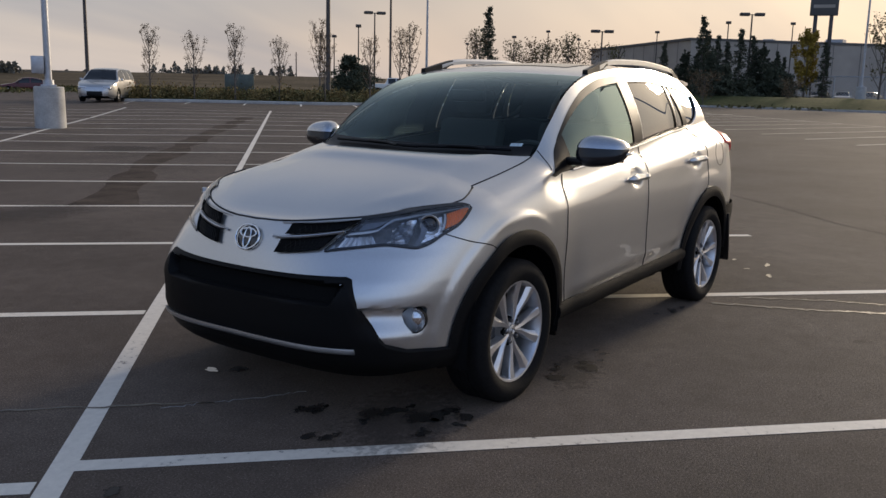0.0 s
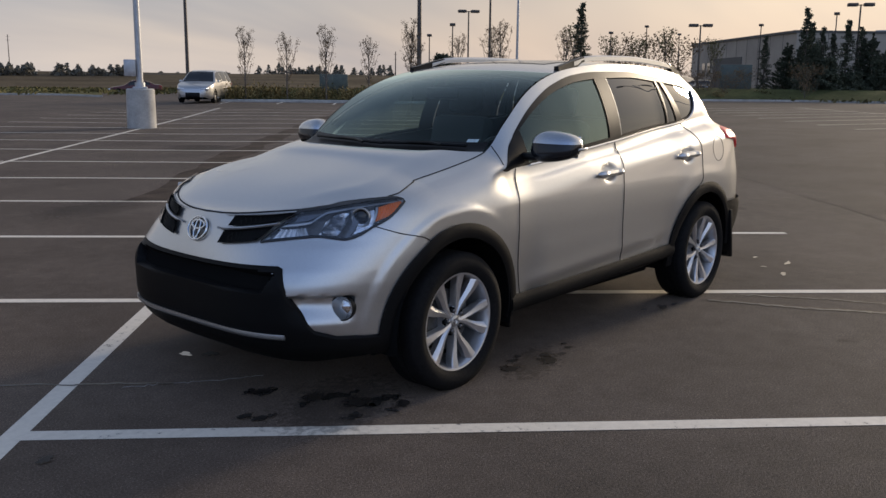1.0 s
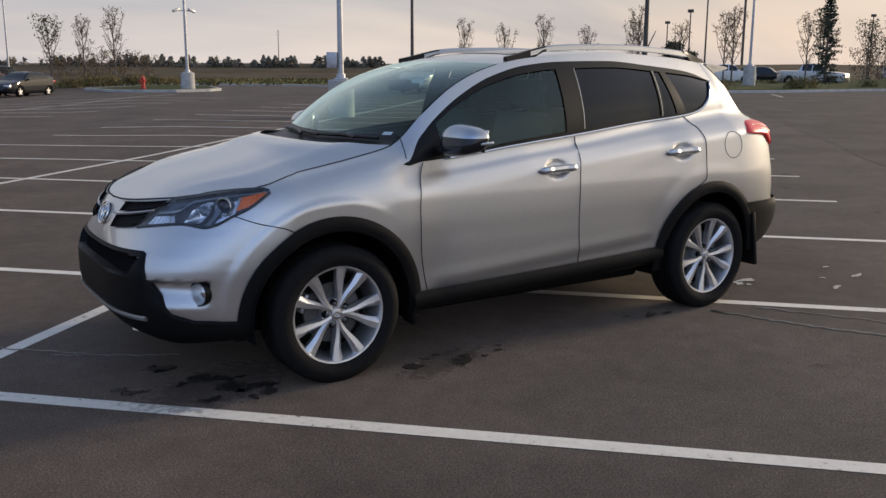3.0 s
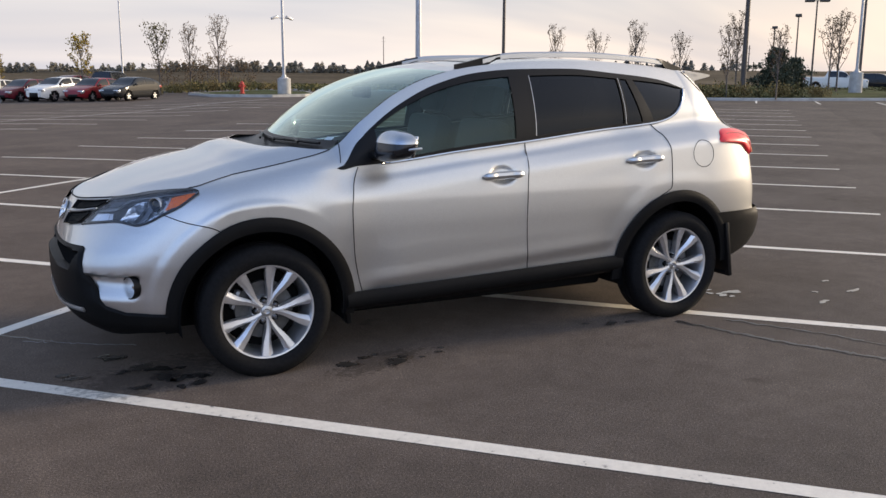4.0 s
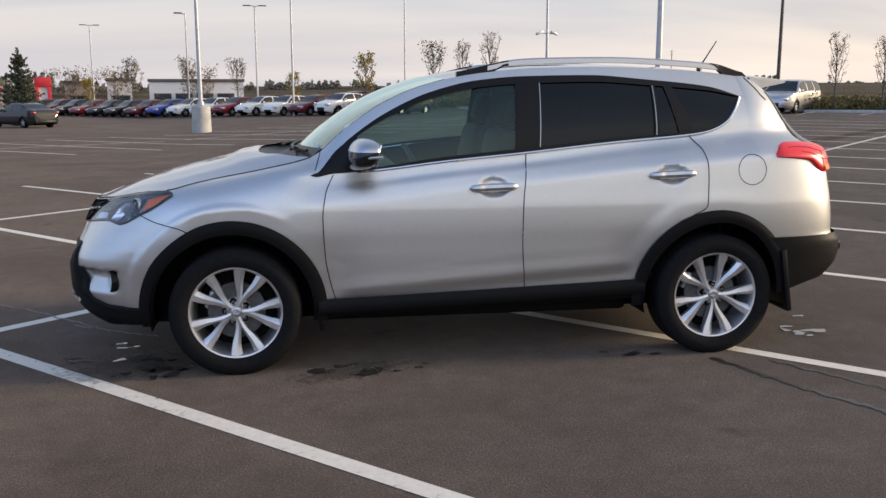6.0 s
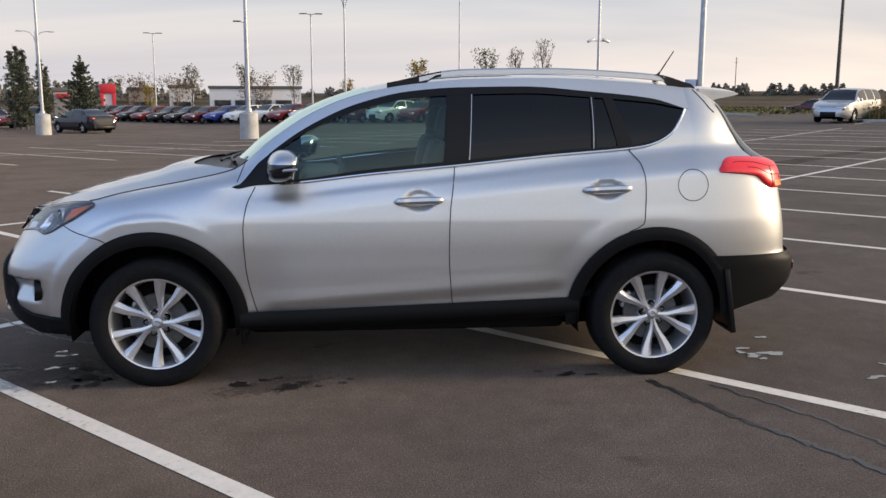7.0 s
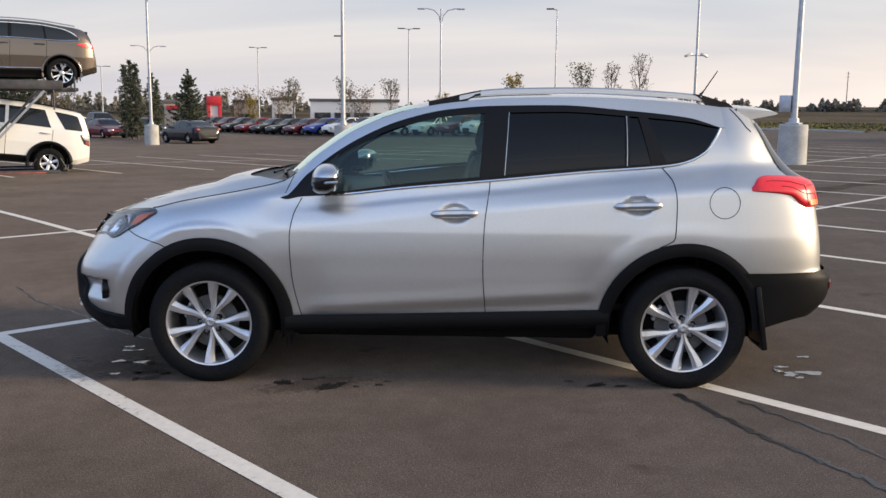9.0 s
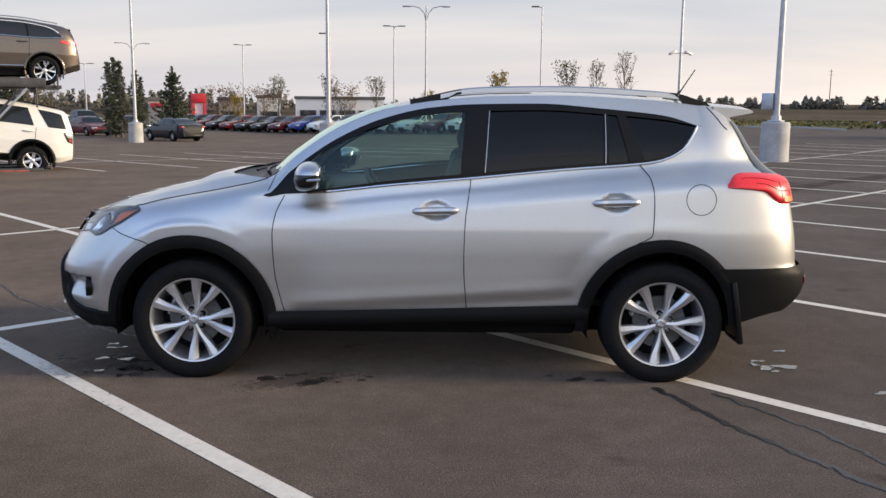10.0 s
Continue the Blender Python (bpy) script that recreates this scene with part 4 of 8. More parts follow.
def build_front():
    # lower black bumper, with the grille mouth let into it
    ths = [radians(a) for a in (0, 6, 12, 18, 21, 24, 26, 28, 30, 32, 34, 36, 38, 40, 43.7, 46, 49, 51.8, 54, 57, 60.6, 63, 65, 66, 67, 67.7, 68.4, 69.1, 69.8, 70.5, 71.2, 72, 73, 75, 78, 81, 84, 86, 88, 89, 89.7, 90)]

    def low(th, f):
        z = lerp(nose_low(th) - 0.012, black_top(th), f)
        mouth = 0.0
        if th > radians(67):
            top, bot = 0.657, 0.568
            end = radians(lerp(71.5, 68.5, (z - bot) / (top - bot)))
            mouth = ease((z - bot) / 0.014) * ease((top - z) / 0.008) * ease((th - end) / radians(0.8))
        return nose(th, z, lerp(0.014, 0.002, ease((f - 0.9) / 0.1)) - 0.05 * mouth)
    rise = spread(0, 0.55, 8) + spread(0.55, 1, 22)[1:]

    def off_wheel(i, j):
        p = low((ths[i] + ths[i + 1]) / 2, (rise[j] + rise[j + 1]) / 2)
        return math.hypot(p.x, p.z - HUB_Z) > 0.425
    both("lower_bumper", sheet(low, ths, rise, off_wheel), BLACK_PLASTIC, car, "matt black lower front bumper")

    def mouth(th, f):
        return nose(th, lerp(0.580, 0.652, f), -0.030)
    both("lower_grille", sheet(mouth, [radians(a) for a in spread(71.5, 89, 14) + [89.7, 90]], spread(0, 1, 4)), VOID, car)
    # bright skid strip
    def skid(y, f):
        return nose_y(y, lerp(0.372, 0.396, f), 0.022 + 0.006 * math.sin(math.pi * f))
    part("skid_strip", thicken(sheet(skid, spread(-0.60, 0.60, 40), spread(0, 1, 3)), 0.012), SATIN_METAL, car, "satin silver skid strip")
    # upper grille: two black openings each side of the badge, with one bright bar between them
    top_lo, top_hi = [(86.78, 0.8238), (73.48, 0.8598)], [(85.66, 0.8692), (66.05, 0.8977)]
    low_lo, low_hi = [(87.82, 0.7482), (79.33, 0.7756)], [(87.24, 0.8052), (74.9, 0.8397)]
    for lo, hi, nm in ((top_lo, top_hi, "upper_grille"), (low_lo, low_hi, "middle_grille")):
        # near-black sheet close to the skin, painting the shade behind the mesh
        mouth_parts = both(nm, on_nose(lo, hi, lambda u, t: 0.002 - 0.012 * min(1, 8 * u, 8 * (1 - u), 8 * t, 8 * (1 - t)) + 0.012, 18, 8), VOID, car, "black honeycomb grille opening")
        bm = bmesh.new()
        for k in range(13):
            for lean in (-0.16, 0.16):
                u0, u1 = (k + 0.5) / 13, (k + 0.5) / 13 + lean
                if 0 < u1 < 1:
                    tube(bm, [nose(radians(lerp(along(lo, lerp(u0, u1, t))[0], along(hi, lerp(u0, u1, t))[0], t)), lerp(along(lo, lerp(u0, u1, t))[1], along(hi, lerp(u0, u1, t))[1], t), 0.0045) for t in (0.06, 0.5, 0.94)], 0.0016, 4)
        tw = mirrored(bm)
        part("grille_mesh", bm, SATIN_BLACK, mouth_parts[0]); part("grille_mesh", tw, SATIN_BLACK, mouth_parts[1])
    both("grille_blade", thicken(on_nose([(88.4, 0.8103), (86.76, 0.8057), (74.2, 0.8415)], [(88.4, 0.8133), (86.69, 0.8227), (73.47, 0.8556)], lambda u, t: 0.008 + 0.010 * math.sin(math.pi * t), 18, 5), 0.008), SATIN_METAL, car, "silver grille bar")
    bm = bmesh.new()
    tube(bm, [nose(radians(d), nose_top(radians(d)) - 0.012, 0.004) for d in spread(66.3, 87.6, 20)], 0.0022, 5)
    both("grille_line", bm, SATIN_METAL, car, "thin bright line over the grille")
    # gap under the bonnet
    bm = bmesh.new()
    tube(bm, [nose(radians(d), nose_top(radians(d)) - 0.003, 0.0) for d in spread(22, 90, 50)], 0.0045, 6)
    both("bonnet_gap", bm, SEAM, car)
    # badge: a dark oval with bright plain rings
    base = nose_y(0, 0.795, 0.0)
    tilt = Matrix.Translation((base.x + 0.004, 0, 0.795)) @ Matrix.Rotation(radians(22), 4, "Y")
    bm = bmesh.new()
    lathe(bm, [(0.0, -0.012), (0.8, -0.010), (0.95, -0.004), (1.0, 0.012)], "x", 40)
    bmesh.ops.transform(bm, matrix=tilt @ Matrix.Diagonal((1, 0.074, 0.058, 1)), verts=bm.verts)
    badge = part("badge", bm, GLOSS_BLACK, car, "oval badge, dark with chrome rings")

    def ring(cy, cz, ry, rz, wid):
        b = bmesh.new()
        tube(b, [tilt @ Vector((-0.014, cy + ry * math.cos(a), cz + rz * math.sin(a))) for a in spread(0, 2 * math.pi, 40)], wid, 6)
        part("badge_ring", b, CHROME, badge)
    ring(0, 0, 0.072, 0.056, 0.0050)
    ring(0, 0.018, 0.048, 0.020, 0.0045)
    ring(0, -0.004, 0.020, 0.046, 0.0045)


build_front()


LAMP_DARK = material("dark_lamp_housing", (0.20, 0.20, 0.205), 0.30, noise_scale=60, vary=0.2)
LAMP_GREY = material("grey_lamp_panel", (0.20, 0.21, 0.23), 0.35, 0.5, noise_scale=60, vary=0.1)
BRIGHT = material("bright_lamp_reflector", (0.86, 0.87, 0.89), 0.14, 0.95, bump=0.5, bump_scale=45)
PEARL = material("frosted_lamp_block", (0.80, 0.81, 0.83), 0.22, 0.5, coat=0.6, bump=0.3, bump_scale=60)


def build_headlamps():
    lamp_l = new("headlamp")
    lamp_l.parent = car

    def shell(off_fn, a0=0.0, a1=1.0, inset=0.0, n=36, m=10):
        def fn(a, t):
            lo, hi = lamp_bottom(a) - 0.004, lamp_top(a) + 0.004
            z = lerp(lo + inset, hi - inset, t)
            return nose(lamp_th(a), z, off_fn(a, t))
        return sheet(fn, spread(a0, a1, n), spread(0, 1, m))
    depth = lambda a, t: -0.060 * min(1, 5 * t, 5 * (1 - t)) * min(1, 7 * a + 0.05, 5 * (1 - a) + 0.05) + 0.002
    pieces = [("housing", shell(depth), LAMP_DARK, "dark lamp housing"), ("lens", shell(lambda a, t: 0.005), LENS, "clear lens")]
    # dark surround of the lens
    frame_bm = bmesh.new()
    rim = [nose(lamp_th(a), lamp_bottom(a) - 0.002, 0.004) for a in spread(0, 1, 36)] + [nose(lamp_th(a), lamp_top(a) + 0.002, 0.004) for a in spread(1, 0, 36)]
    tube(frame_bm, rim + rim[:1], 0.003, 5)
    for edge, sg, wide in ((lamp_bottom, 1, 0.006), (lamp_top, -1, 0.006)):
        strip = sheet(lambda a, t: nose(lamp_th(a), edge(a) + sg * lerp(-0.003, min(wide, 0.22 * (lamp_top(a) - lamp_bottom(a))), t), 0.0056), spread(0, 1, 36), [0, 0.5, 1])
        me = bpy.data.meshes.new("strip"); strip.to_mesh(me); strip.free(); frame_bm.from_mesh(me); bpy.data.meshes.remove(me)
    pieces.append(("lamp_frame", frame_bm, GLOSS_BLACK, "black lamp surround"))
    # frosted marker block at the inner corner, under a silver bar that runs on as a thin brow
    pieces.append(("marker_reflector", on_nose([(76.11, 0.7858), (63.71, 0.8091)], [(73.44, 0.8352), (65.25, 0.8456)], lambda u, t: -0.012 + 0.003 * math.sin(u * 40), 30, 6), PEARL, "frosted marker block"))
    pieces.append(("lamp_bar", thicken(on_nose([(73.95, 0.8404), (65.13, 0.8549), (62.9, 0.8612)], [(72.43, 0.8554), (63.18, 0.8718), (61.96, 0.8761)], lambda u, t: -0.006 + 0.004 * math.sin(math.pi * t), 16, 4), 0.010), SATIN_METAL, "silver bar in the lamp"))
    pieces.append(("brow", thicken(on_nose([(63.08, 0.8622), (59.52, 0.8837), (55.07, 0.9033), (43.72, 0.9222), (32.53, 0.9375), (19.84, 0.9523)], [(62.22, 0.8718), (58.79, 0.8933), (54.62, 0.9108), (43.46, 0.9285), (32.41, 0.9426), (19.59, 0.9563)], -0.004, 30, 2), 0.008), SATIN_METAL, "thin silver brow"))
    pieces.append(("grey_panel", on_nose([(69.48, 0.8613), (63.51, 0.876)], [(66.26, 0.8933), (57.06, 0.9052)], -0.010, 10, 4), LAMP_GREY, "smoky grey panel"))
    # main beam bowl with its bulb, and the projector in a bright collar
    pieces.append(("reflector", on_nose([(60.65, 0.8134), (56.16, 0.8151), (52.95, 0.8189), (50.9, 0.8508)], [(57.93, 0.8679), (53.07, 0.8973), (48.38, 0.9098), (45.49, 0.9115)], lambda u, t: -0.012 - 0.038 * math.sin(math.pi * u) * math.sin(math.pi * t), 24, 14), BRIGHT, "bright reflector bowl"))
    b = bmesh.new()
    c = nose(radians(52.77), 0.8668, -0.036)
    lathe(b, [(0, 0.022), (0.008, 0.02), (0.011, 0.01), (0.011, -0.02)], "z", 16, Matrix.Translation(c) @ Vector((-0.85, -0.5, 0.1)).to_track_quat("Z", "Y").to_matrix().to_4x4())
    pieces.append(("bulb_shield", b, LAMP_GREY, ""))
    pieces.append(("divider", on_nose([(50.28, 0.8056), (48.39, 0.8092)], [(44.03, 0.9201), (40, 0.9258)], -0.010, 4, 8), LAMP_GREY, "grey divider"))
    pieces.append(("projector_collar", on_nose([(48.73, 0.8191), (43.52, 0.8347), (37.73, 0.8606)], [(45.85, 0.8604), (40.57, 0.9102), (32.8, 0.9313)], -0.022, 14, 8), BRIGHT, "bright projector collar"))
    nrm = Vector((-0.80, -0.58, 0.06)).normalized()
    m = Matrix.Translation((-0.487, -0.723, 0.887)) @ nrm.to_track_quat("Z", "Y").to_matrix().to_4x4()
    b = bmesh.new()
    lathe(b, [(0.042, -0.03), (0.044, 0.002), (0.041, 0.006), (0.036, 0.004), (0.033, -0.008)], "z", 32, m)
    pieces.append(("projector_ring", b, SATIN_METAL, "silver projector ring"))
    b = bmesh.new()
    lathe(b, [(0.034, -0.006), (0.026, 0.003), (0.014, 0.009), (0, 0.011)], "z", 28, m)
    pieces.append(("projector", b, GLOSS_BLACK, "dark glass projector"))
    amber = on_nose([(36.67, 0.869), (28.9, 0.8924), (21.99, 0.9269), (19.68, 0.9423)], [(31.42, 0.9285), (26.83, 0.9384), (22.06, 0.9481), (19.52, 0.9503)], lambda u, t: 0.001 + 0.0012 * math.sin(u * 60), 40, 6)
    pieces.append(("turn_signal", amber, AMBER, "amber turn signal"))
    pieces.append(("signal_edge", on_nose([(38.4, 0.8634), (36.9, 0.869)], [(32.41, 0.9294), (31.5, 0.9295)], 0.0, 2, 6), SATIN_METAL, ""))
    lamp_r = new("headlamp")
    lamp_r.parent = car
    for nm, b, mt, lb in pieces:
        tw = mirrored(b)
        part(nm, b, mt, lamp_l, lb)
        part(nm, tw, mt, lamp_r, lb)
    for lamp in (lamp_l, lamp_r):
        tagged(lamp, "long swept-back headlamp")
    # fog lamps
    z, th = 0.497, radians(41.8)
    c = nose(th, z, 0.012)
    nrm = Vector((-0.93, -0.36, 0.05)).normalized()
    m = Matrix.Translation(c + 0.010 * nrm) @ nrm.to_track_quat("Z", "Y").to_matrix().to_4x4()
    b = bmesh.new()
    lathe(b, [(0.056, -0.03), (0.058, 0.0), (0.056, 0.006), (0.053, 0.005), (0.052, 0.0)], "z", 36, m)
    bezels = both("fog_lamp", b, SATIN_BLACK, car, "round fog lamp in black bezel")
    b = bmesh.new()
    lathe(b, [(0.053, 0.0), (0.046, -0.012), (0.03, -0.024), (0.014, -0.020), (0.0, -0.012)], "z", 32, m)
    tw = mirrored(b)
    part("reflector", b, BRIGHT, bezels[0]); part("reflector", tw, BRIGHT, bezels[1])
    b = bmesh.new()
    lathe(b, [(0.054, 0.004), (0.03, 0.011), (0.0, 0.014)], "z", 32, m)
    tw = mirrored(b)
    part("lens", b, LENS, bezels[0]); part("lens", tw, LENS, bezels[1])


build_headlamps()


# ------------------------------------------------------------------ mirrors, handles, rails, tail
def blob(c, h, e1=0.7, e2=0.7, n=24, m=16, zcut=None):
    """A rounded block: superellipsoid about c with half sizes h."""
    def pw(v, e):
        return math.copysign(abs(v) ** e, v)

    def fn(u, v):
        return Vector((c[0] + h[0] * pw(math.cos(v), e1) * pw(math.cos(u), e2), c[1] + h[1] * pw(math.cos(v), e1) * pw(math.sin(u), e2), c[2] + h[2] * pw(math.sin(v), e1)))
    lo, hi = (-math.pi / 2, math.pi / 2) if zcut is None else zcut
    return sheet(fn, spread(0, 2 * math.pi, n), spread(lo, hi, m))


DEEP_RED = material("deep_red_lens", (0.22, 0.008, 0.010), 0.3)
MIRROR_UNDER = material("dark_mirror_shell", (0.012, 0.013, 0.016), 0.14, spec=0.45)


def build_fittings():
    # door mirrors: silver cap over a black lower shell
    def shape(bm):
        for v in bm.verts:
            k = (v.co.y + 1.093) / 0.256
            v.co.z = 1.158 + (v.co.z - 1.158) * lerp(0.80, 1.05, ease(k))
            v.co.x += 0.046 * (1 - k) + 0.24 * (v.co.z - 1.158)         # sweeps back outwards and upwards
            v.co.z += 0.004 * (1 - k)
        return bm
    c, h = (0.662, -0.965, 1.158), (0.074, 0.128, 0.086)
    caps = both("door_mirror", shape(blob(c, h, 0.80, 0.66, 36, 14, (0.16, math.pi / 2))), CAP_PAINT, car, "silver-capped door mirror")
    lower = shape(blob(c, (0.072, 0.126, 0.084), 0.80, 0.66, 36, 14, (-math.pi / 2, 0.16)))
    tw = mirrored(lower)
    part("mirror_shell", lower, MIRROR_UNDER, caps[0], "black lower shell"); part("mirror_shell", tw, MIRROR_UNDER, caps[1])
    b = bmesh.new()
    box(b, (0.752, -1.06, 1.10), (0.759, -0.87, 1.215), 0.003, Matrix.Translation((0.758, 0, 1.158)) @ Matrix.Rotation(radians(13), 4, "Y") @ Matrix.Translation((-0.758, 0, -1.158)))
    tw = mirrored(b)
    part("mirror_glass", b, CHROME, caps[0]); part("mirror_glass", tw, CHROME, caps[1])
    b = bmesh.new()
    tube(b, [(0.640, -1.02, 1.142), (0.668, -1.066, 1.146), (0.71, -1.088, 1.150), (0.752, -1.094, 1.153), (0.772, -1.090, 1.154)], 0.0075, 6)
    tw = mirrored(b)
    part("repeater_lamp", b, SATIN_METAL, caps[0], "bright turn repeater strip"); part("repeater_lamp", tw, SATIN_METAL, caps[1])
    b = bmesh.new()
    box(b, (0.605, -0.90, 1.085), (0.69, -0.775, 1.125), 0.018)
    tw = mirrored(b)
    part("mirror_foot", b, SATIN_BLACK, caps[0]); part("mirror_foot", tw, SATIN_BLACK, caps[1])
    # handles
    for x, z, lean in ((1.380, 0.972, 1.5), (2.380, 1.026, 2.0)):
        b = bmesh.new()
        sec = []
        for s in spread(-1, 1, 18):
            r = 0.021 * (1 - abs(s) ** 6) ** 0.5 + 0.001
            p = side_point(x + 0.132 * s, z + 0.132 * s * math.tan(radians(lean)))
            sec.append((p + Vector((0, -0.030 * (1 - s ** 4) - 0.004, 0)), r))
        tube(b, [p for p, r in sec], 0.02, 8, [r for p, r in sec])
        both("door_handle", b, SILVER, car, "silver grab handle")
    # roof rails
    pts = []
    for x in spread(1.40, 2.79, 40):
        lift = 0.027 * ease((x - 1.235) / 0.34) * ease((2.995 - x) / 0.05)
        pts.append(Vector((x, -(YE(x) - 0.022), ZE(x) + 0.012 + lift)))
    b = bmesh.new()
    rows = []
    for p in pts:
        rows.append([b.verts.new(p + Vector((0, y, z))) for y, z in ((-0.021, -0.016), (-0.019, 0.008), (-0.008, 0.016), (0.010, 0.014), (0.019, 0.002), (0.016, -0.018))])
    for a, c2 in zip(rows, rows[1:]):
        for i in range(6):
            b.faces.new((a[i], a[(i + 1) % 6], c2[(i + 1) % 6], c2[i]))
    b.faces.new(rows[0]); b.faces.new(rows[-1][::-1])
    rails = both("roof_rail", b, SATIN_METAL, car, "raised silver roof rail")
    for x0, x1 in ((1.225, 1.52), (2.74, 2.975)):
        b = bmesh.new()
        rows = []
        for x in spread(x0, x1, 10):
            lift = 0.027 * ease((x - 1.235) / 0.34) * ease((2.995 - x) / 0.05)
            top = ZE(x) + (0.028 if x0 < 2 else lerp(0.028, 0.002, ease((x - 2.76) / 0.20))) + lift
            bot = ZE(x) - 0.012
            if x0 < 2:
                bot = lerp(bot, top - 0.03, ease((x - 1.38) / 0.12))
            else:
                bot = lerp(top - 0.004, bot, ease((x - 2.74) / 0.12))
            y = -(YE(x) - 0.022)
            rows.append([b.verts.new((x, y - 0.022, bot)), b.verts.new((x, y - 0.017, top)), b.verts.new((x, y + 0.014, top)), b.verts.new((x, y + 0.018, bot))])
        for a, c2 in zip(rows, rows[1:]):
            for i in range(4):
                b.faces.new((a[i], a[(i + 1) % 4], c2[(i + 1) % 4], c2[i]))
        b.faces.new(rows[0]); b.faces.new(rows[-1][::-1])
        tw = mirrored(b)
        part("rail_foot", b, SATIN_BLACK, rails[0], "black rail foot"); part("rail_foot", tw, SATIN_BLACK, rails[1])
    # sunroof pane and roof channel
    part("sunroof", sheet(lambda x, v: roof_point(x, v) + Vector((0, 0, 0.003)), spread(1.42, 1.95, 12), spread(-0.62, 0.62, 12)), GLOSS_BLACK, car, "dark glass sunroof")
    # spoiler
    b = bmesh.new()
    rows = []
    for v in spread(-1, 1, 28):
        k = 1 - v * v
        tip = 3.24 + 0.02 * k
        ring = []
        for f, low in ((0.0, 0), (0.35, 0), (0.7, 0), (0.93, 0), (1.0, 0.3), (1.0, 0.75), (0.93, 1), (0.5, 1), (0.0, 1)):
            z = lerp(1.552, 1.530, f ** 1.5) + 0.028 * k + 0.005
            ring.append(b.verts.new((lerp(3.0, tip, f), v * lerp(0.485, 0.465, f), z - low * lerp(0.085, 0.012, f))))
        rows.append(ring)
    for p, q in zip(rows, rows[1:]):
        for i in range(9):
            b.faces.new((p[i], p[(i + 1) % 9], q[(i + 1) % 9], q[i]))
    b.faces.new(rows[0]); b.faces.new(rows[-1][::-1])
    part("roof_spoiler", b, SILVER, car, "silver roof spoiler")
    # rear glass over the tail
    both("rear_screen", sheet(lambda th, z: tail(th, z, 0.005), [radians(a) for a in spread(47, 80, 14)] + [radians(85), radians(90)], spread(1.17, 1.475, 8)), glass("rear_screen_glass", (0.05, 0.055, 0.058), 2.3), car, "dark rear screen")
    # aerial
    b = bmesh.new()
    tube(b, [(2.90, 0.0, 1.60), (2.905, 0.0, 1.635), (2.93, 0, 1.665), (3.01, 0, 1.79)], 0.004, 6, [0.02, 0.012, 0.0045, 0.003])
    part("aerial", b, SATIN_BLACK, car, "short black roof aerial")
    # tail lamps
    top = pchip([(0, 1.128), (0.10, 1.175), (0.25, 1.192), (1, 1.182)])
    bot = pchip([(0, 1.112), (0.40, 1.088), (0.55, 1.035), (0.65, 1.018), (1, 1.018)])

    def tlamp(a, t):
        th = radians(lerp(10.5, 74, a))
        edge = min(1, 12 * a, 12 * (1 - a), 8 * t + 0.02, 8 * (1 - t) + 0.02)
        return tail(th, lerp(bot(a), top(a), t), 0.001 + 0.016 * edge ** 0.5)
    lamps = both("tail_lamp", sheet(tlamp, spread(0, 1, 28), spread(0, 1, 12)), RED_LENS, car, "angular red tail lamp")

    for sg, lamp in zip((1, -1), lamps):
        for lo, hi, t0, t1 in ((0.16, 0.96, 0.72, 0.72), (0.30, 0.96, 0.44, 0.46), (0.62, 0.62, 0.06, 0.70), (0.80, 0.80, 0.06, 0.44)):
            bm = bmesh.new()
            tube(bm, [tlamp(lerp(lo, hi, q), lerp(t0, t1, q)) for q in spread(0, 1, 16)], 0.0028, 5)
            if sg < 0:
                bm = mirrored(bm)
            part("lens_rib", bm, DEEP_RED, lamp)

    def tl2(a, t):
        th = radians(lerp(52, 64, a))
        return tail(th, lerp(1.032, 1.062, t), 0.0185)
    both("tail_lamp_amber", sheet(tl2, spread(0, 1, 6), spread(0, 1, 4)), AMBER, car, "amber lower lens")
    # wipers and cowl
    def cowl(v, t):
        k = abs(v)
        x0 = 0.42 - 0.30 * (1 - k ** 4) - 0.004
        y0, z0, _ = hood_edge(0.42)
        p0 = Vector((x0, v * y0, lerp(HOOD_C(0.42), z0, k ** 3) - 0.010))
        p1 = screen_point(0.085, v) + Vector((0, 0, 0.004))
        return p0.lerp(p1, t) - Vector((0, 0, 0.045 * math.sin(math.pi * t) * (1 - k ** 6)))
    part("cowl", sheet(cowl, spread(-0.985, 0.985, 36), spread(0, 1, 6)), SATIN_BLACK, car, "black cowl grille")
    for v0, v1 in ((-0.86, 0.05), (-0.10, 0.84)):
        b = bmesh.new()
        tube(b, [screen_point(0.035 + 0.012 * math.sin(math.pi * t), lerp(v0, v1, t)) + Vector((-0.012, 0, 0.016)) for t in spread(0, 1, 14)], 0.009, 6)
        wp = part("wiper", b, SATIN_BLACK, car, "black wiper blade")
        b = bmesh.new()
        tube(b, [screen_point(0.01, v0 + 0.15) + Vector((-0.05, 0, 0.03)), screen_point(0.02, lerp(v0, v1, 0.3)) + Vector((-0.03, 0, 0.035)), screen_point(0.04, lerp(v0, v1, 0.55)) + Vector((-0.015, 0, 0.025))], 0.008, 6)
        part("wiper_arm", b, SATIN_BLACK, wp)
    # sticker inside the screen's corner
    stick = material("sticker_paper", (0.45, 0.55, 0.58), 0.6, noise_scale=60, vary=0.2)
    part("sticker", sheet(lambda u, v: screen_point(u, v) + Vector((0.004, 0, 0.006)), spread(0.045, 0.105, 2), spread(-0.90, -0.81, 3)), stick, car, "small pale sticker on the windscreen")


build_fittings()


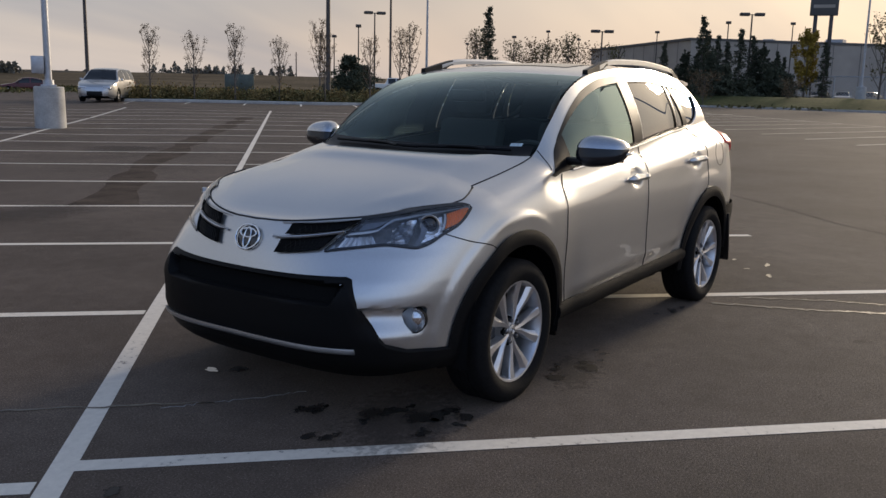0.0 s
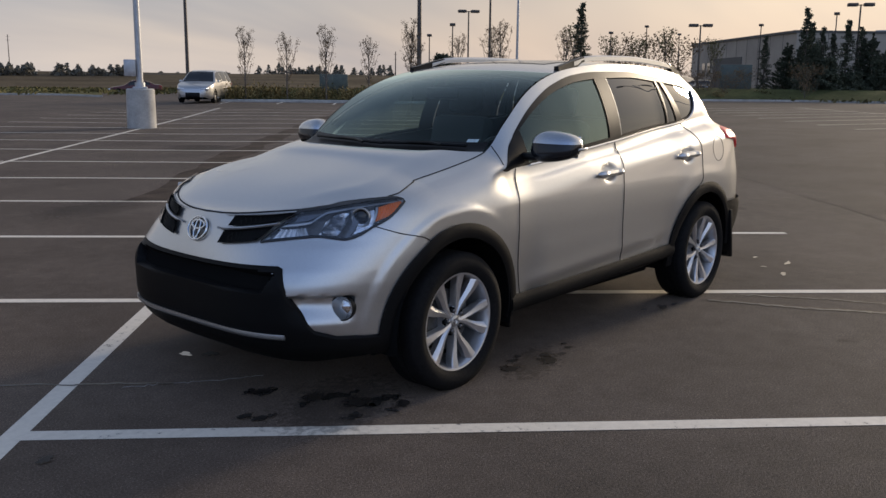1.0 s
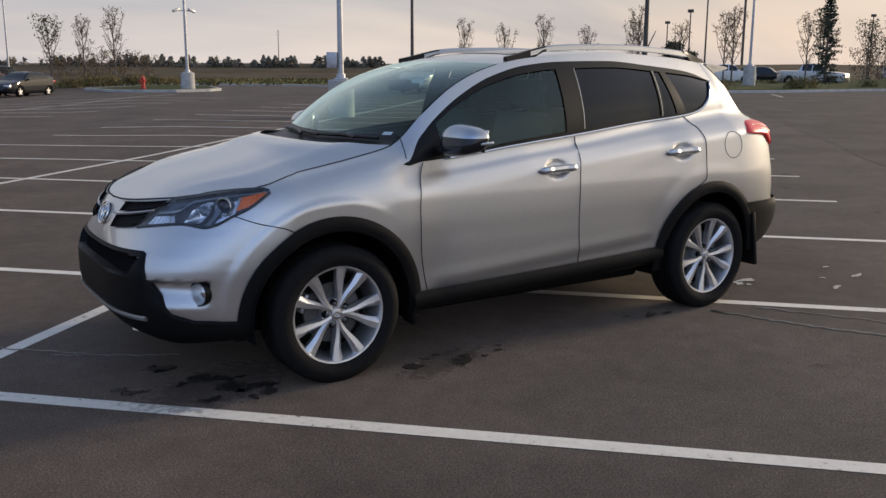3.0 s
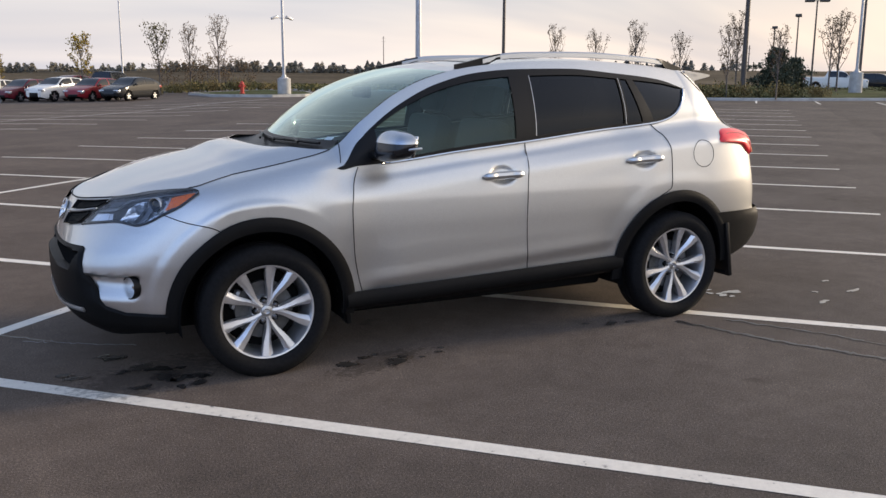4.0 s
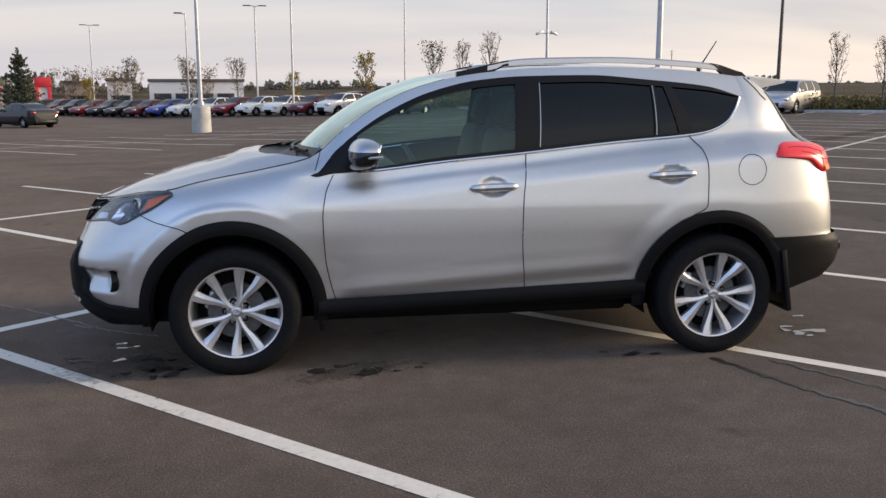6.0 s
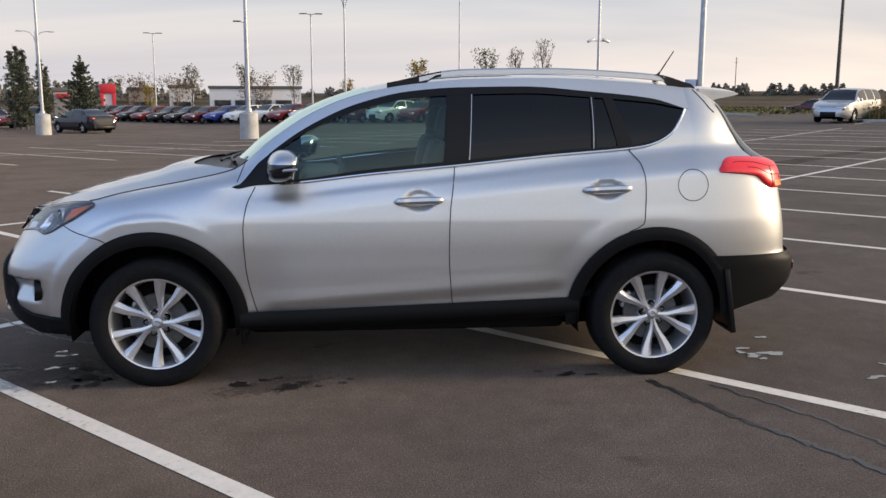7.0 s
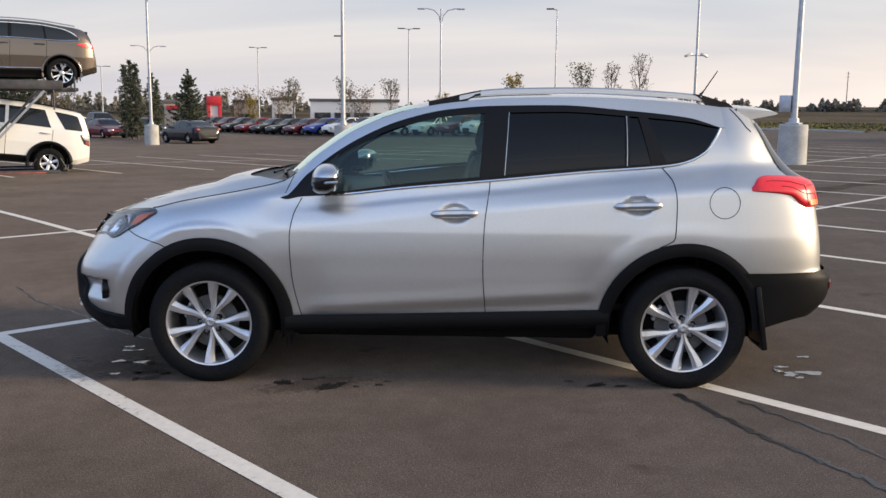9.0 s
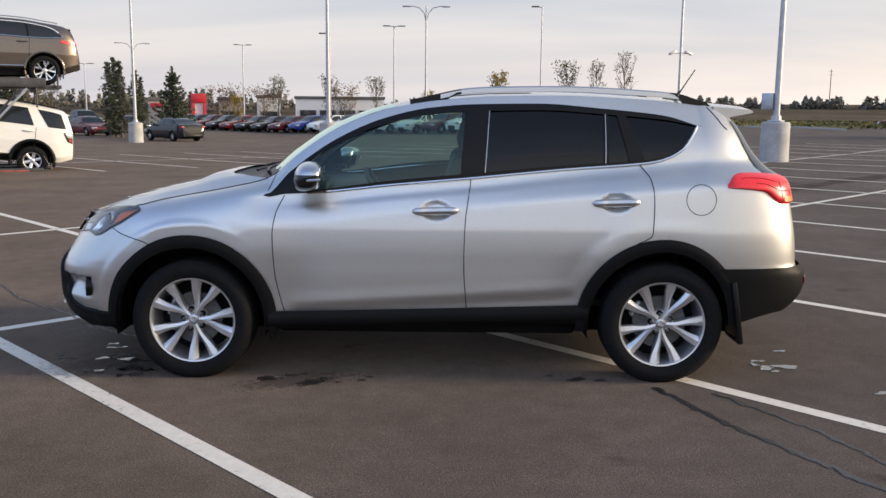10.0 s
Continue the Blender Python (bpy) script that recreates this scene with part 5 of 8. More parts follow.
def build_cabin():
    LINER = material("roof_liner", (0.30, 0.29, 0.27), 0.9, noise_scale=80, vary=0.1)
    both("door_liner", sheet(lambda x, t: Vector((x, -(side_y(x, lerp(0.86 if x > 2.12 else 0.44, ZB(x), t)) - 0.05), lerp(0.86 if x > 2.12 else 0.44, ZB(x) + 0.005, t))), spread(0.45, 2.86, 30), spread(0, 1, 8)), DASH, car)
    part("roof_liner", sheet(lambda x, v: roof_point(x, v) - Vector((0, 0, 0.03)), spread(1.18, 3.0, 12), spread(-0.97, 0.97, 12)), LINER, car, "pale roof liner")
    both("boot_liner", sheet(lambda x, t: Vector((x, -(side_y(x, lerp(1.1, 1.48, t)) - 0.12), lerp(1.0, 1.5, t))), spread(2.5, 2.95, 4), spread(0, 1, 3)), VOID, car)
    b = bmesh.new()
    box(b, (2.75, -0.7, 0.5), (2.78, 0.7, 1.20), 0.01)
    part("boot_wall", b, VOID, car)
    b = bmesh.new()
    box(b, (0.5, -0.78, 0.42), (2.8, 0.78, 0.46), 0.01)
    part("cabin_floor", b, VOID, car)
    b = bmesh.new()
    box(b, (0.34, -0.76, 0.75), (0.95, 0.76, 1.06), 0.07)
    part("dashboard", b, DASH, car, "dark grey dashboard")
    b = bmesh.new()
    lathe(b, [(0.185 + 0.015 * math.cos(a), 0.015 * math.sin(a)) for a in spread(0, 2 * math.pi, 8)], "x", 32, pose(1.03, -0.38, 1.00, 0, -25, 0))
    sw = part("steering_wheel", b, DASH, car)
    b = bmesh.new()
    box(b, (-0.02, -0.18, -0.03), (0.01, 0.18, 0.04), 0.012, pose(1.03, -0.38, 1.0, 0, -25, 0))
    part("wheel_spoke", b, DASH, sw)
    b = bmesh.new()
    box(b, (0.86, -0.12, 1.385), (0.90, 0.12, 1.455), 0.015)
    part("rear_view_mirror", b, SATIN_BLACK, car)
    for y in (-0.38, 0.38):
        b = bmesh.new()
        box(b, (0.90, y - 0.25, 0.58), (1.43, y + 0.25, 0.74), 0.06)
        st = part("front_seat", b, FABRIC, car, "dark grey front seat")
        b = bmesh.new()
        box(b, (-0.06, y - 0.24, 0.0), (0.07, y + 0.24, 0.60), 0.05, pose(1.39, 0, 0.68, 0, 14, 0))
        part("seat_back", b, FABRIC, st)
        b = bmesh.new()
        box(b, (-0.05, y - 0.13, 0.62), (0.04, y + 0.13, 0.80), 0.04, pose(1.39, 0, 0.68, 0, 14, 0))
        part("head_rest", b, FABRIC, st)
    b = bmesh.new()
    box(b, (2.35, -0.68, 0.6), (2.50, 0.68, 1.25), 0.06)
    part("rear_bench", b, FABRIC, car)


build_cabin()


# ------------------------------------------------------------------ marks on the asphalt


def soaked(name, color, rough, strength):
    """A stain soaked into the asphalt: ragged, fading out towards its rim."""
    m = material(name, color, rough, noise_scale=30, vary=0.3, spec=0.3)
    n, l = m.node_tree.nodes, m.node_tree.links
    co, geo = n.new("ShaderNodeTexCoord"), n.new("ShaderNodeNewGeometry")
    ln = n.new("ShaderNodeVectorMath"); ln.operation = "LENGTH"
    l.new(co.outputs["Object"], ln.inputs[0])
    nz = n.new("ShaderNodeTexNoise")
    nz.inputs["Scale"].default_value, nz.inputs["Detail"].default_value, nz.inputs["Roughness"].default_value = 26, 4, 0.6
    l.new(geo.outputs["Position"], nz.inputs["Vector"])
    ad = n.new("ShaderNodeMath"); ad.operation = "MULTIPLY_ADD"
    ad.inputs[1].default_value = 2.4
    l.new(nz.outputs["Fac"], ad.inputs[0]); l.new(ln.outputs["Value"], ad.inputs[2])
    mr = n.new("ShaderNodeMapRange")
    mr.interpolation_type = "SMOOTHSTEP"
    for k, v in (("From Min", 1.75), ("From Max", 2.15), ("To Min", strength), ("To Max", 0.0)):
        mr.inputs[k].default_value = v
    l.new(ad.outputs[0], mr.inputs["Value"])
    l.new(mr.outputs[0], n["Principled BSDF"].inputs["Alpha"])
    return m


DRIP = soaked("oil_spot", (0.018, 0.016, 0.015), 0.55, 0.90)
SOAK = soaked("faint_oil_stain", (0.030, 0.026, 0.024), 0.7, 0.30)
FLECK = material("standing_water", (0.05, 0.045, 0.04), 0.06, noise_scale=30, vary=0.2, spec=1.0)
FLECK.node_tree.nodes["Principled BSDF"].inputs["IOR"].default_value = 2.1
BAND = material("dark_worn_asphalt", (0.070, 0.055, 0.045), 0.9, noise_scale=60, vary=0.4, stain=0.3, stain_scale=2, spec=0.05)
TAR = material("tar_seal", (0.020, 0.018, 0.017), 0.38, noise_scale=20, vary=0.25, bump=0.2, bump_scale=60)
CRACK = material("pale_crack", (0.30, 0.29, 0.28), 0.9, noise_scale=20, vary=0.3)


def blot(name, x, y, rx, ry, mat, label, seed, lift=0.004, turn=0.0):
    """A flat ragged blot on the ground."""
    if mat in (DRIP, SOAK):
        bm = bmesh.new()
        bm.faces.new([bm.verts.new((1.5 * math.cos(a), 1.5 * math.sin(a), 0)) for a in spread(0, 2 * math.pi, 25)[:-1]])
        ob = tagged(part(name, bm, mat, smooth=False), label, "stain", "asphalt stains", kind="structure")
        ob.matrix_world = Matrix.Translation((x, y, ground_z(x, y) + lift)) @ Matrix.Rotation(turn, 4, "Z") @ Matrix.Diagonal((rx * 1.25, ry * 1.25, 1, 1))
        return ob
    rnd = random.Random(seed)
    bm = bmesh.new()
    ph = [rnd.uniform(0, 6.28) for _ in range(4)]
    vs = []
    for k in range(22):
        a = k * 2 * math.pi / 22
        r = 1 + 0.30 * math.sin(2 * a + ph[0]) + 0.22 * math.sin(3 * a + ph[1]) + 0.16 * math.sin(5 * a + ph[2]) + 0.1 * rnd.uniform(-1, 1)
        px, py = rx * r * math.cos(a), ry * r * math.sin(a)
        c, s = math.cos(turn), math.sin(turn)
        vs.append(bm.verts.new((x + px * c - py * s, y + px * s + py * c, ground_z(x, y) + lift)))
    bm.faces.new(vs)
    return tagged(part(name, bm, mat, smooth=False), label, "stain", "asphalt stains", kind="structure")


def build_marks():
    k = 0
    for x, y, rx, ry in ((0.43, -0.89, 0.050, 0.034), (0.69, -0.955, 0.065, 0.040), (0.75, -0.90, 0.035, 0.020), (0.55, -0.82, 0.030, 0.015), (0.84, -0.95, 0.016, 0.012), (0.97, -0.91, 0.032, 0.012), (1.01, -0.84, 0.026, 0.010), (0.62, -0.80, 0.018, 0.010),
                         (2.20, -0.84, 0.055, 0.022), (2.33, -0.86, 0.035, 0.012), (2.05, -0.79, 0.022, 0.010), (-0.50, 0.47, 0.05, 0.03), (-0.69, -0.22, 0.085, 0.022), (-0.56, -0.48, 0.060, 0.040), (-0.47, -0.67, 0.070, 0.045), (-0.34, -0.84, 0.045, 0.022),
                         (-0.94, -0.44, 0.045, 0.018), (-0.62, -0.80, 0.055, 0.020), (-0.32, -0.74, 0.040, 0.030), (-0.90, -0.51, 0.045, 0.022), (-1.75, -0.25, 0.040, 0.022)):
        blot("oil_spot", x, y, rx, ry * 1.25, DRIP, "small dark oil spot on the asphalt", 10 + k, 0.004 + 0.0002 * k, 0.6 * math.sin(k))
        k += 1
    for q, (x, y, rx, ry) in enumerate(((8.4, 13.6, 1.3, 0.75), (1.9, 6.3, 0.75, 0.45), (-0.52, -0.62, 0.40, 0.24), (0.60, -0.92, 0.30, 0.12))):
        blot("oil_stain", x, y, rx, ry, SOAK, "faint dark stain soaked into the asphalt", 200 + q, 0.0032, 0.4)
    for x, y, rx, ry in ((-0.68, -0.25, 0.055, 0.016), (-0.66, -0.51, 0.030, 0.013), (-0.48, -0.53, 0.055, 0.024), (-0.47, -0.72, 0.040, 0.018), (-0.39, -0.73, 0.062, 0.020), (-0.43, -0.86, 0.024, 0.014), (-0.59, -0.78, 0.028, 0.012), (-0.38, -0.56, 0.025, 0.010), (-0.29, -0.75, 0.025, 0.012),
                         (-0.72, -0.18, 0.028, 0.012), (-0.59, 0.57, 0.025, 0.020), (3.37, -0.42, 0.036, 0.010), (3.38, -0.57, 0.045, 0.018), (3.51, -0.54, 0.070, 0.020), (3.33, -0.50, 0.026, 0.012), (3.60, -0.18, 0.035, 0.010), (3.41, -0.64, 0.022, 0.010),
                         (4.41, -0.58, 0.030, 0.010), (4.34, -0.89, 0.065, 0.012), (3.87, -1.03, 0.055, 0.012), (4.05, -0.80, 0.020, 0.010)):
        blot("wet_patch", x, y, rx, ry * 2.1, FLECK, "small shallow puddle mirroring the sky on the asphalt", 60 + k, turn=0.3)
        k += 1

    def ribbon(name, pts, w, mat, label, seed):
        rnd = random.Random(seed)
        bm = bmesh.new()
        pts = [Vector((*p, 0)) for p in pts]
        fine = []
        for a, b in zip(pts, pts[1:]):
            for t in spread(0, 1, 8)[:-1]:
                fine.append(a.lerp(b, t) + Vector((rnd.uniform(-1, 1), rnd.uniform(-1, 1), 0)) * 0.018)
        fine.append(pts[-1])
        rows = []
        for i, p in enumerate(fine):
            d = (fine[min(i + 1, len(fine) - 1)] - fine[max(i - 1, 0)]).normalized()
            q = Vector((-d.y, d.x, 0)) * w * rnd.uniform(0.35, 1.0)
            z = ground_z(p.x, p.y) + 0.0035
            rows.append([bm.verts.new((p.x + q.x, p.y + q.y, z)), bm.verts.new((p.x - q.x, p.y - q.y, z))])
        for a, b in zip(rows, rows[1:]):
            bm.faces.new((a[0], a[1], b[1], b[0]))
        tagged(part(name, bm, mat, smooth=False), label, "crack", "asphalt cracks", kind="structure")
    ribbon("tar_crack", [(2.62, -0.98), (2.70, -1.20), (2.80, -1.46), (2.92, -1.72), (3.04, -1.92), (3.14, -2.10), (3.28, -2.36), (3.50, -2.75), (3.80, -3.20)], 0.026, TAR, "dark sealed crack in the asphalt", 3)
    ribbon("tar_crack", [(2.92, -1.06), (3.06, -1.32), (3.22, -1.58), (3.32, -1.80), (3.40, -2.06), (3.60, -2.50)], 0.016, TAR, "dark sealed crack in the asphalt", 4)
    ribbon("dark_band", [lot(6.4, -2.6), lot(12, -2.9), lot(20, -2.6), lot(30.4, -2.0)], 0.42, BAND, "faint dark tyre-worn band in the asphalt", 12)
    ribbon("tar_crack", [(-2.40, 1.70), (-1.94, 1.15), (-1.50, 0.77), (-1.16, 0.46), (-0.90, 0.19)], 0.012, TAR, "thin dark crack in the asphalt", 5)
    ribbon("pale_crack", [(-1.10, 0.33), (-0.96, 0.23), (-0.73, 0.08), (-0.53, -0.04)], 0.006, CRACK, "thin pale crack in the asphalt", 7)


build_marks()


# ------------------------------------------------------------------ plants
BARK = material("bark", (0.11, 0.092, 0.078), 0.9, noise_scale=12, vary=0.3)
NEEDLE = material("conifer_needles", (0.070, 0.078, 0.052), 0.9, noise_scale=2, vary=0.35, spec=0.12)
LEAF_BROWN = material("sparse_brown_leaves", (0.150, 0.100, 0.055), 0.85, noise_scale=3, vary=0.35, spec=0.12)
LEAF_YELLOW = material("yellow_leaves", (0.27, 0.19, 0.035), 0.8, noise_scale=3, vary=0.35, spec=0.12)
LEAF_OLIVE = material("olive_leaves", (0.115, 0.105, 0.045), 0.85, noise_scale=3, vary=0.35, spec=0.12)
SHRUB = material("shrub_leaves", (0.22, 0.165, 0.070), 0.9, noise_scale=3, vary=0.4, spec=0.12)


def leaf_cloud(points, size, seed):
    """Small tilted leaf blades at the points, as one bmesh."""
    rnd = random.Random(seed)
    verts, faces = [], []
    for p in points:
        a = Vector((rnd.gauss(0, 1), rnd.gauss(0, 1), rnd.gauss(0, 1))).normalized()
        b = a.orthogonal().normalized()
        b.rotate(Matrix.Rotation(rnd.uniform(0, 6.28), 3, a))
        c = a.cross(b)
        s = size * rnd.uniform(0.6, 1.3)
        i = len(verts)
        p = Vector(p)
        verts += [p + b * s, p + c * s * 0.55, p - b * s, p - c * s * 0.55]
        faces.append((i, i + 1, i + 2, i + 3))
    me = bpy.data.meshes.new("leaves")
    me.from_pydata([tuple(v) for v in verts], [], faces)
    bm = bmesh.new()
    bm.from_mesh(me)
    bpy.data.meshes.remove(me)
    return bm


def leafy_tree(name, label, h, spread_r, mat, leaves, seed, size=0.09, group="", upright=0.8, clear=0.22):
    """A slim broadleaf tree: trunk, forked limbs, twigs and a thin crown."""
    rnd = random.Random(seed)
    t = thing(name, label, "tree", group)
    bm = bmesh.new()
    lean = rnd.uniform(-0.02, 0.02)
    tube(bm, [(0, 0, -0.1), (lean * h * 0.3, 0, h * 0.3), (lean * h, 0, h * 0.62), (lean * h * 1.1, 0, h * 0.96)], 0.1, 7, [0.014 * h, 0.011 * h, 0.006 * h, 0.002 * h])
    tips = []
    n = 15
    for k in range(n):
        z0 = h * lerp(clear, 0.85, k / n)
        a = k * 2.4 + rnd.uniform(-0.4, 0.4)
        reach = spread_r * (0.45 + 0.55 * math.sin(math.pi * min(1, (k + 2) / (n + 2)) ** 0.8)) * rnd.uniform(0.7, 1.1)
        rise = reach * upright * rnd.uniform(1.2, 2.2)
        p0 = Vector((lean * z0, 0, z0))
        p2 = p0 + Vector((math.cos(a) * reach, math.sin(a) * reach, min(rise, h * 1.0 - z0)))
        p1 = p0.lerp(p2, 0.5) + Vector((math.cos(a), math.sin(a), 0)) * reach * 0.15
        tube(bm, [p0, p1, p2], 0.02, 5, [0.005 * h, 0.0035 * h, 0.0012 * h])
        for j in range(5):
            f = rnd.uniform(0.35, 1.0)
            q = p0.lerp(p2, f)
            e = q + Vector((rnd.uniform(-1, 1), rnd.uniform(-1, 1), rnd.uniform(0.3, 1.3))) * spread_r * 0.32
            tube(bm, [q, e], 0.01, 3, [0.0022 * h, 0.0008 * h])
            tips += [q, e, q.lerp(e, 0.5), q.lerp(e, 0.8)]
    part("trunk", bm, BARK, t)
    pts = []
    for _ in range(leaves):
        q = rnd.choice(tips)
        pts.append(q + Vector((rnd.gauss(0, 1), rnd.gauss(0, 1), rnd.gauss(0, 1))) * spread_r * 0.10)
    part("crown", leaf_cloud(pts, size, seed), mat, t, smooth=False)
    return t


def conifer(name, label, h, r, seed, group="", slim=1.0, tufts=1500, ragged=1.0):
    rnd = random.Random(seed)
    t = thing(name, label, "tree", group)
    bm = bmesh.new()
    tube(bm, [(0, 0, -0.1), (0, 0, h * 0.97)], 0.1, 7, [0.016 * h, 0.003 * h])
    pts = []
    levels = int(h * 4.5)
    for k in range(levels):
        f = k / levels
        z = h * lerp(0.06, 0.97, f)
        rad = r * ((1 - f) ** slim) * (1 - 0.18 * ragged + ragged * (0.26 * math.sin(f * 19 + seed) + 0.14 * math.sin(f * 43))) * rnd.uniform(0.65, 1.15) + 0.05
        for j in range(7):
            a = rnd.uniform(0, 6.28)
            rr = rad * rnd.uniform(0.70, 1.12) * (1 + 0.30 * math.sin(2 * a + f * 9 + seed)) * (1.35 if rnd.random() < 0.1 else 1.0)
            p0, p1 = Vector((0, 0, z)), Vector((math.cos(a) * rr, math.sin(a) * rr, z - rr * 0.18 + 0.1))
            if j < 3:
                tube(bm, [p0, p1], 0.01, 3, [0.004 * h, 0.001 * h])
            for _ in range(max(2, int(tufts / levels / 7 * 1.7))):
                q = p0.lerp(p1, rnd.uniform(0.25, 1.0) ** 0.7)
                pts.append(q + Vector((rnd.gauss(0, 0.5), rnd.gauss(0, 0.5), rnd.gauss(-0.2, 0.4))) * r * 0.12)
    part("trunk", bm, BARK, t)
    part("crown", leaf_cloud(pts, 0.032 + 0.035 * r, seed), NEEDLE, t, smooth=False)
    return t


def spruce_tree(name, label, h, r, seed):
    """A conical spruce: whorls of drooping boughs, each feathered with needle sprays and gaps between."""
    rnd = random.Random(seed)
    t = thing(name, label, "tree", "dark trees")
    bm = bmesh.new()
    tube(bm, [(0, 0, -0.1), (0, 0, h * 0.98)], 0.1, 7, [0.014 * h, 0.002 * h])
    pts = []
    tiers = 17
    for k in range(tiers):
        f = k / tiers
        z = h * lerp(0.05, 0.93, f)
        reach = r * (1 - f) ** 0.75 * rnd.uniform(0.80, 1.12) + 0.12
        for j in range(9):
            a = j * 0.70 + k * 1.1 + rnd.uniform(-0.35, 0.35)
            z = h * (lerp(0.05, 0.93, f) + rnd.uniform(-0.035, 0.035))
            out = reach * rnd.uniform(0.65, 1.12)
            p0, p1, p2 = Vector((0, 0, z)), Vector((math.cos(a) * out * 0.55, math.sin(a) * out * 0.55, z - out * 0.06)), Vector((math.cos(a) * out, math.sin(a) * out, z + out * rnd.uniform(0.0, 0.32)))
            tube(bm, [p0, p1, p2], 0.01, 3, [0.0035 * h, 0.002 * h, 0.0008 * h])
            for _ in range(int(46 + 70 * (1 - f))):
                g = rnd.uniform(0.12, 1.0)
                q = p0.lerp(p1, g / 0.55) if g < 0.55 else p1.lerp(p2, (g - 0.55) / 0.45)
                wide = out * 0.20 * (1.15 - g)
                pts.append(q + Vector((-math.sin(a), math.cos(a), 0)) * rnd.gauss(0, wide) + Vector((0, 0, -abs(rnd.gauss(0, 0.09)) + 0.04)))
    for _ in range(90):
        pts.append(Vector((rnd.gauss(0, 0.05), rnd.gauss(0, 0.05), h * rnd.uniform(0.90, 1.0))))
    part("trunk", bm, BARK, t)
    part("crown", leaf_cloud(pts, 0.085, seed), NEEDLE, t, smooth=False)
    return t


def put(ob, x, y, turn=0.0, dz=0.0, s=1.0):
    ob.matrix_world = pose(x, y, ground_z(x, y) + dz, 0, 0, turn) @ Matrix.Scale(s, 4)
    return ob


def copy_at(ob, x, y, turn, s=1.0, dz=0.0):
    c = copy_thing(ob, pose(x, y, ground_z(x, y) + dz, 0, 0, turn))
    c.scale = (s, s, s)
    return c


def polar(az, d, x0=0.0, y0=0.0):
    return x0 + d * math.cos(radians(az)), y0 + d * math.sin(radians(az))


# ------------------------------------------------------------------ banks, kerbs and islands
def kerbed_bank(name, line, depth, label, mat=LAWN, tall=0.14):
    """A planted strip behind a kerb: line runs along the kerb, the bank reaches depth outwards."""
    pts = [Vector((*p, 0)) for p in line]
    fine = []
    for a, b in zip(pts, pts[1:]):
        n = max(2, int((b - a).length / 2.5))
        fine += [a.lerp(b, i / n) for i in range(n)]
    fine.append(pts[-1])

    def row(i):
        p = fine[i]
        out = (p - Vector((1.3, 0, 0))).normalized()
        return p, out
    def bank(i, t):
        p, out = row(i)
        q = p + out * t
        return q.x, q.y, ground_z(q.x, q.y) + tall + 0.02 * min(t, 4.0) + 0.11 * min(t, 6.0) * ease((p.x - 46.0) / 9.0)
    part_ob = part(name, sheet(bank, list(range(len(fine))), [0.15, 0.6, 1.5, 3, 6, 10, 16, 24, 34, 50, 70][: next((k for k, d in enumerate([0.15, 0.6, 1.5, 3, 6, 10, 16, 24, 34, 50, 70]) if d >= depth), 10) + 1]), mat)
    tagged(part_ob, label, "lawn", kind="structure")
    prof = [(0.0, -0.05), (0.0, tall - 0.02), (0.03, tall + 0.01), (0.16, tall + 0.012), (0.16, 0.0)]
    def kerb(i, j):
        p, out = row(i)
        q = p + out * prof[j][0]
        return q.x, q.y, ground_z(p.x, p.y) + prof[j][1]
    tagged(part("kerb", sheet(kerb, list(range(len(fine))), list(range(5))), CONCRETE), "grey concrete kerb along the parking lot", "kerb", kind="structure")


kerbed_bank("lawn_bank", [(66, -30), (65, -12), (64.5, 5), (66, 14), (65, 21), (57, 26.0), (50, 27.6), (43, 28.2), lot(47.6, 4.5), lot(46.6, 2.0), lot(46.3, -2.0), lot(46.2, -9.2), lot(50.5, -10.4)], 50, "mown lawn and shrub bank behind the kerb")
kerbed_bank("field_edge", [(27.6, 54), (27.5, 60), (20, 68), (14, 72), (4, 80)], 34, "yellowed rough grass at the lot's far edge", VERGE, 0.10)


def island():
    c = [(11.3, 51.5), (12.4, 48.8), (14.0, 47.6), (16.2, 48.2), (17.4, 49.6), (18.6, 55.0), (17.5, 62.0), (11.5, 60.0)]
    bm = bmesh.new()
    top = [bm.verts.new((x, y, ground_z(x, y) + 0.15)) for x, y in c]
    bm.faces.new(top)
    bmesh.ops.inset_region(bm, faces=list(bm.faces), thickness=0.25)
    tagged(part("grass_island", bm, LAWN, smooth=False), "small grass island with concrete edge", "island", kind="structure")
    bm = bmesh.new()
    lo = [bm.verts.new((x, y, ground_z(x, y) - 0.05)) for x, y in c]
    hi = [bm.verts.new((x, y, ground_z(x, y) + 0.154)) for x, y in c]
    cx, cy = sum(p[0] for p in c) / 8, sum(p[1] for p in c) / 8
    inn = [bm.verts.new((lerp(x, cx, 0.06), lerp(y, cy, 0.06), ground_z(x, y) + 0.156)) for x, y in c]
    for i in range(8):
        j = (i + 1) % 8
        bm.faces.new((lo[i], lo[j], hi[j], hi[i]))
        bm.faces.new((hi[i], hi[j], inn[j], inn[i]))
    tagged(part("kerb", bm, CONCRETE, smooth=False), "pale concrete kerb round the grass island", "kerb", kind="structure")


island()


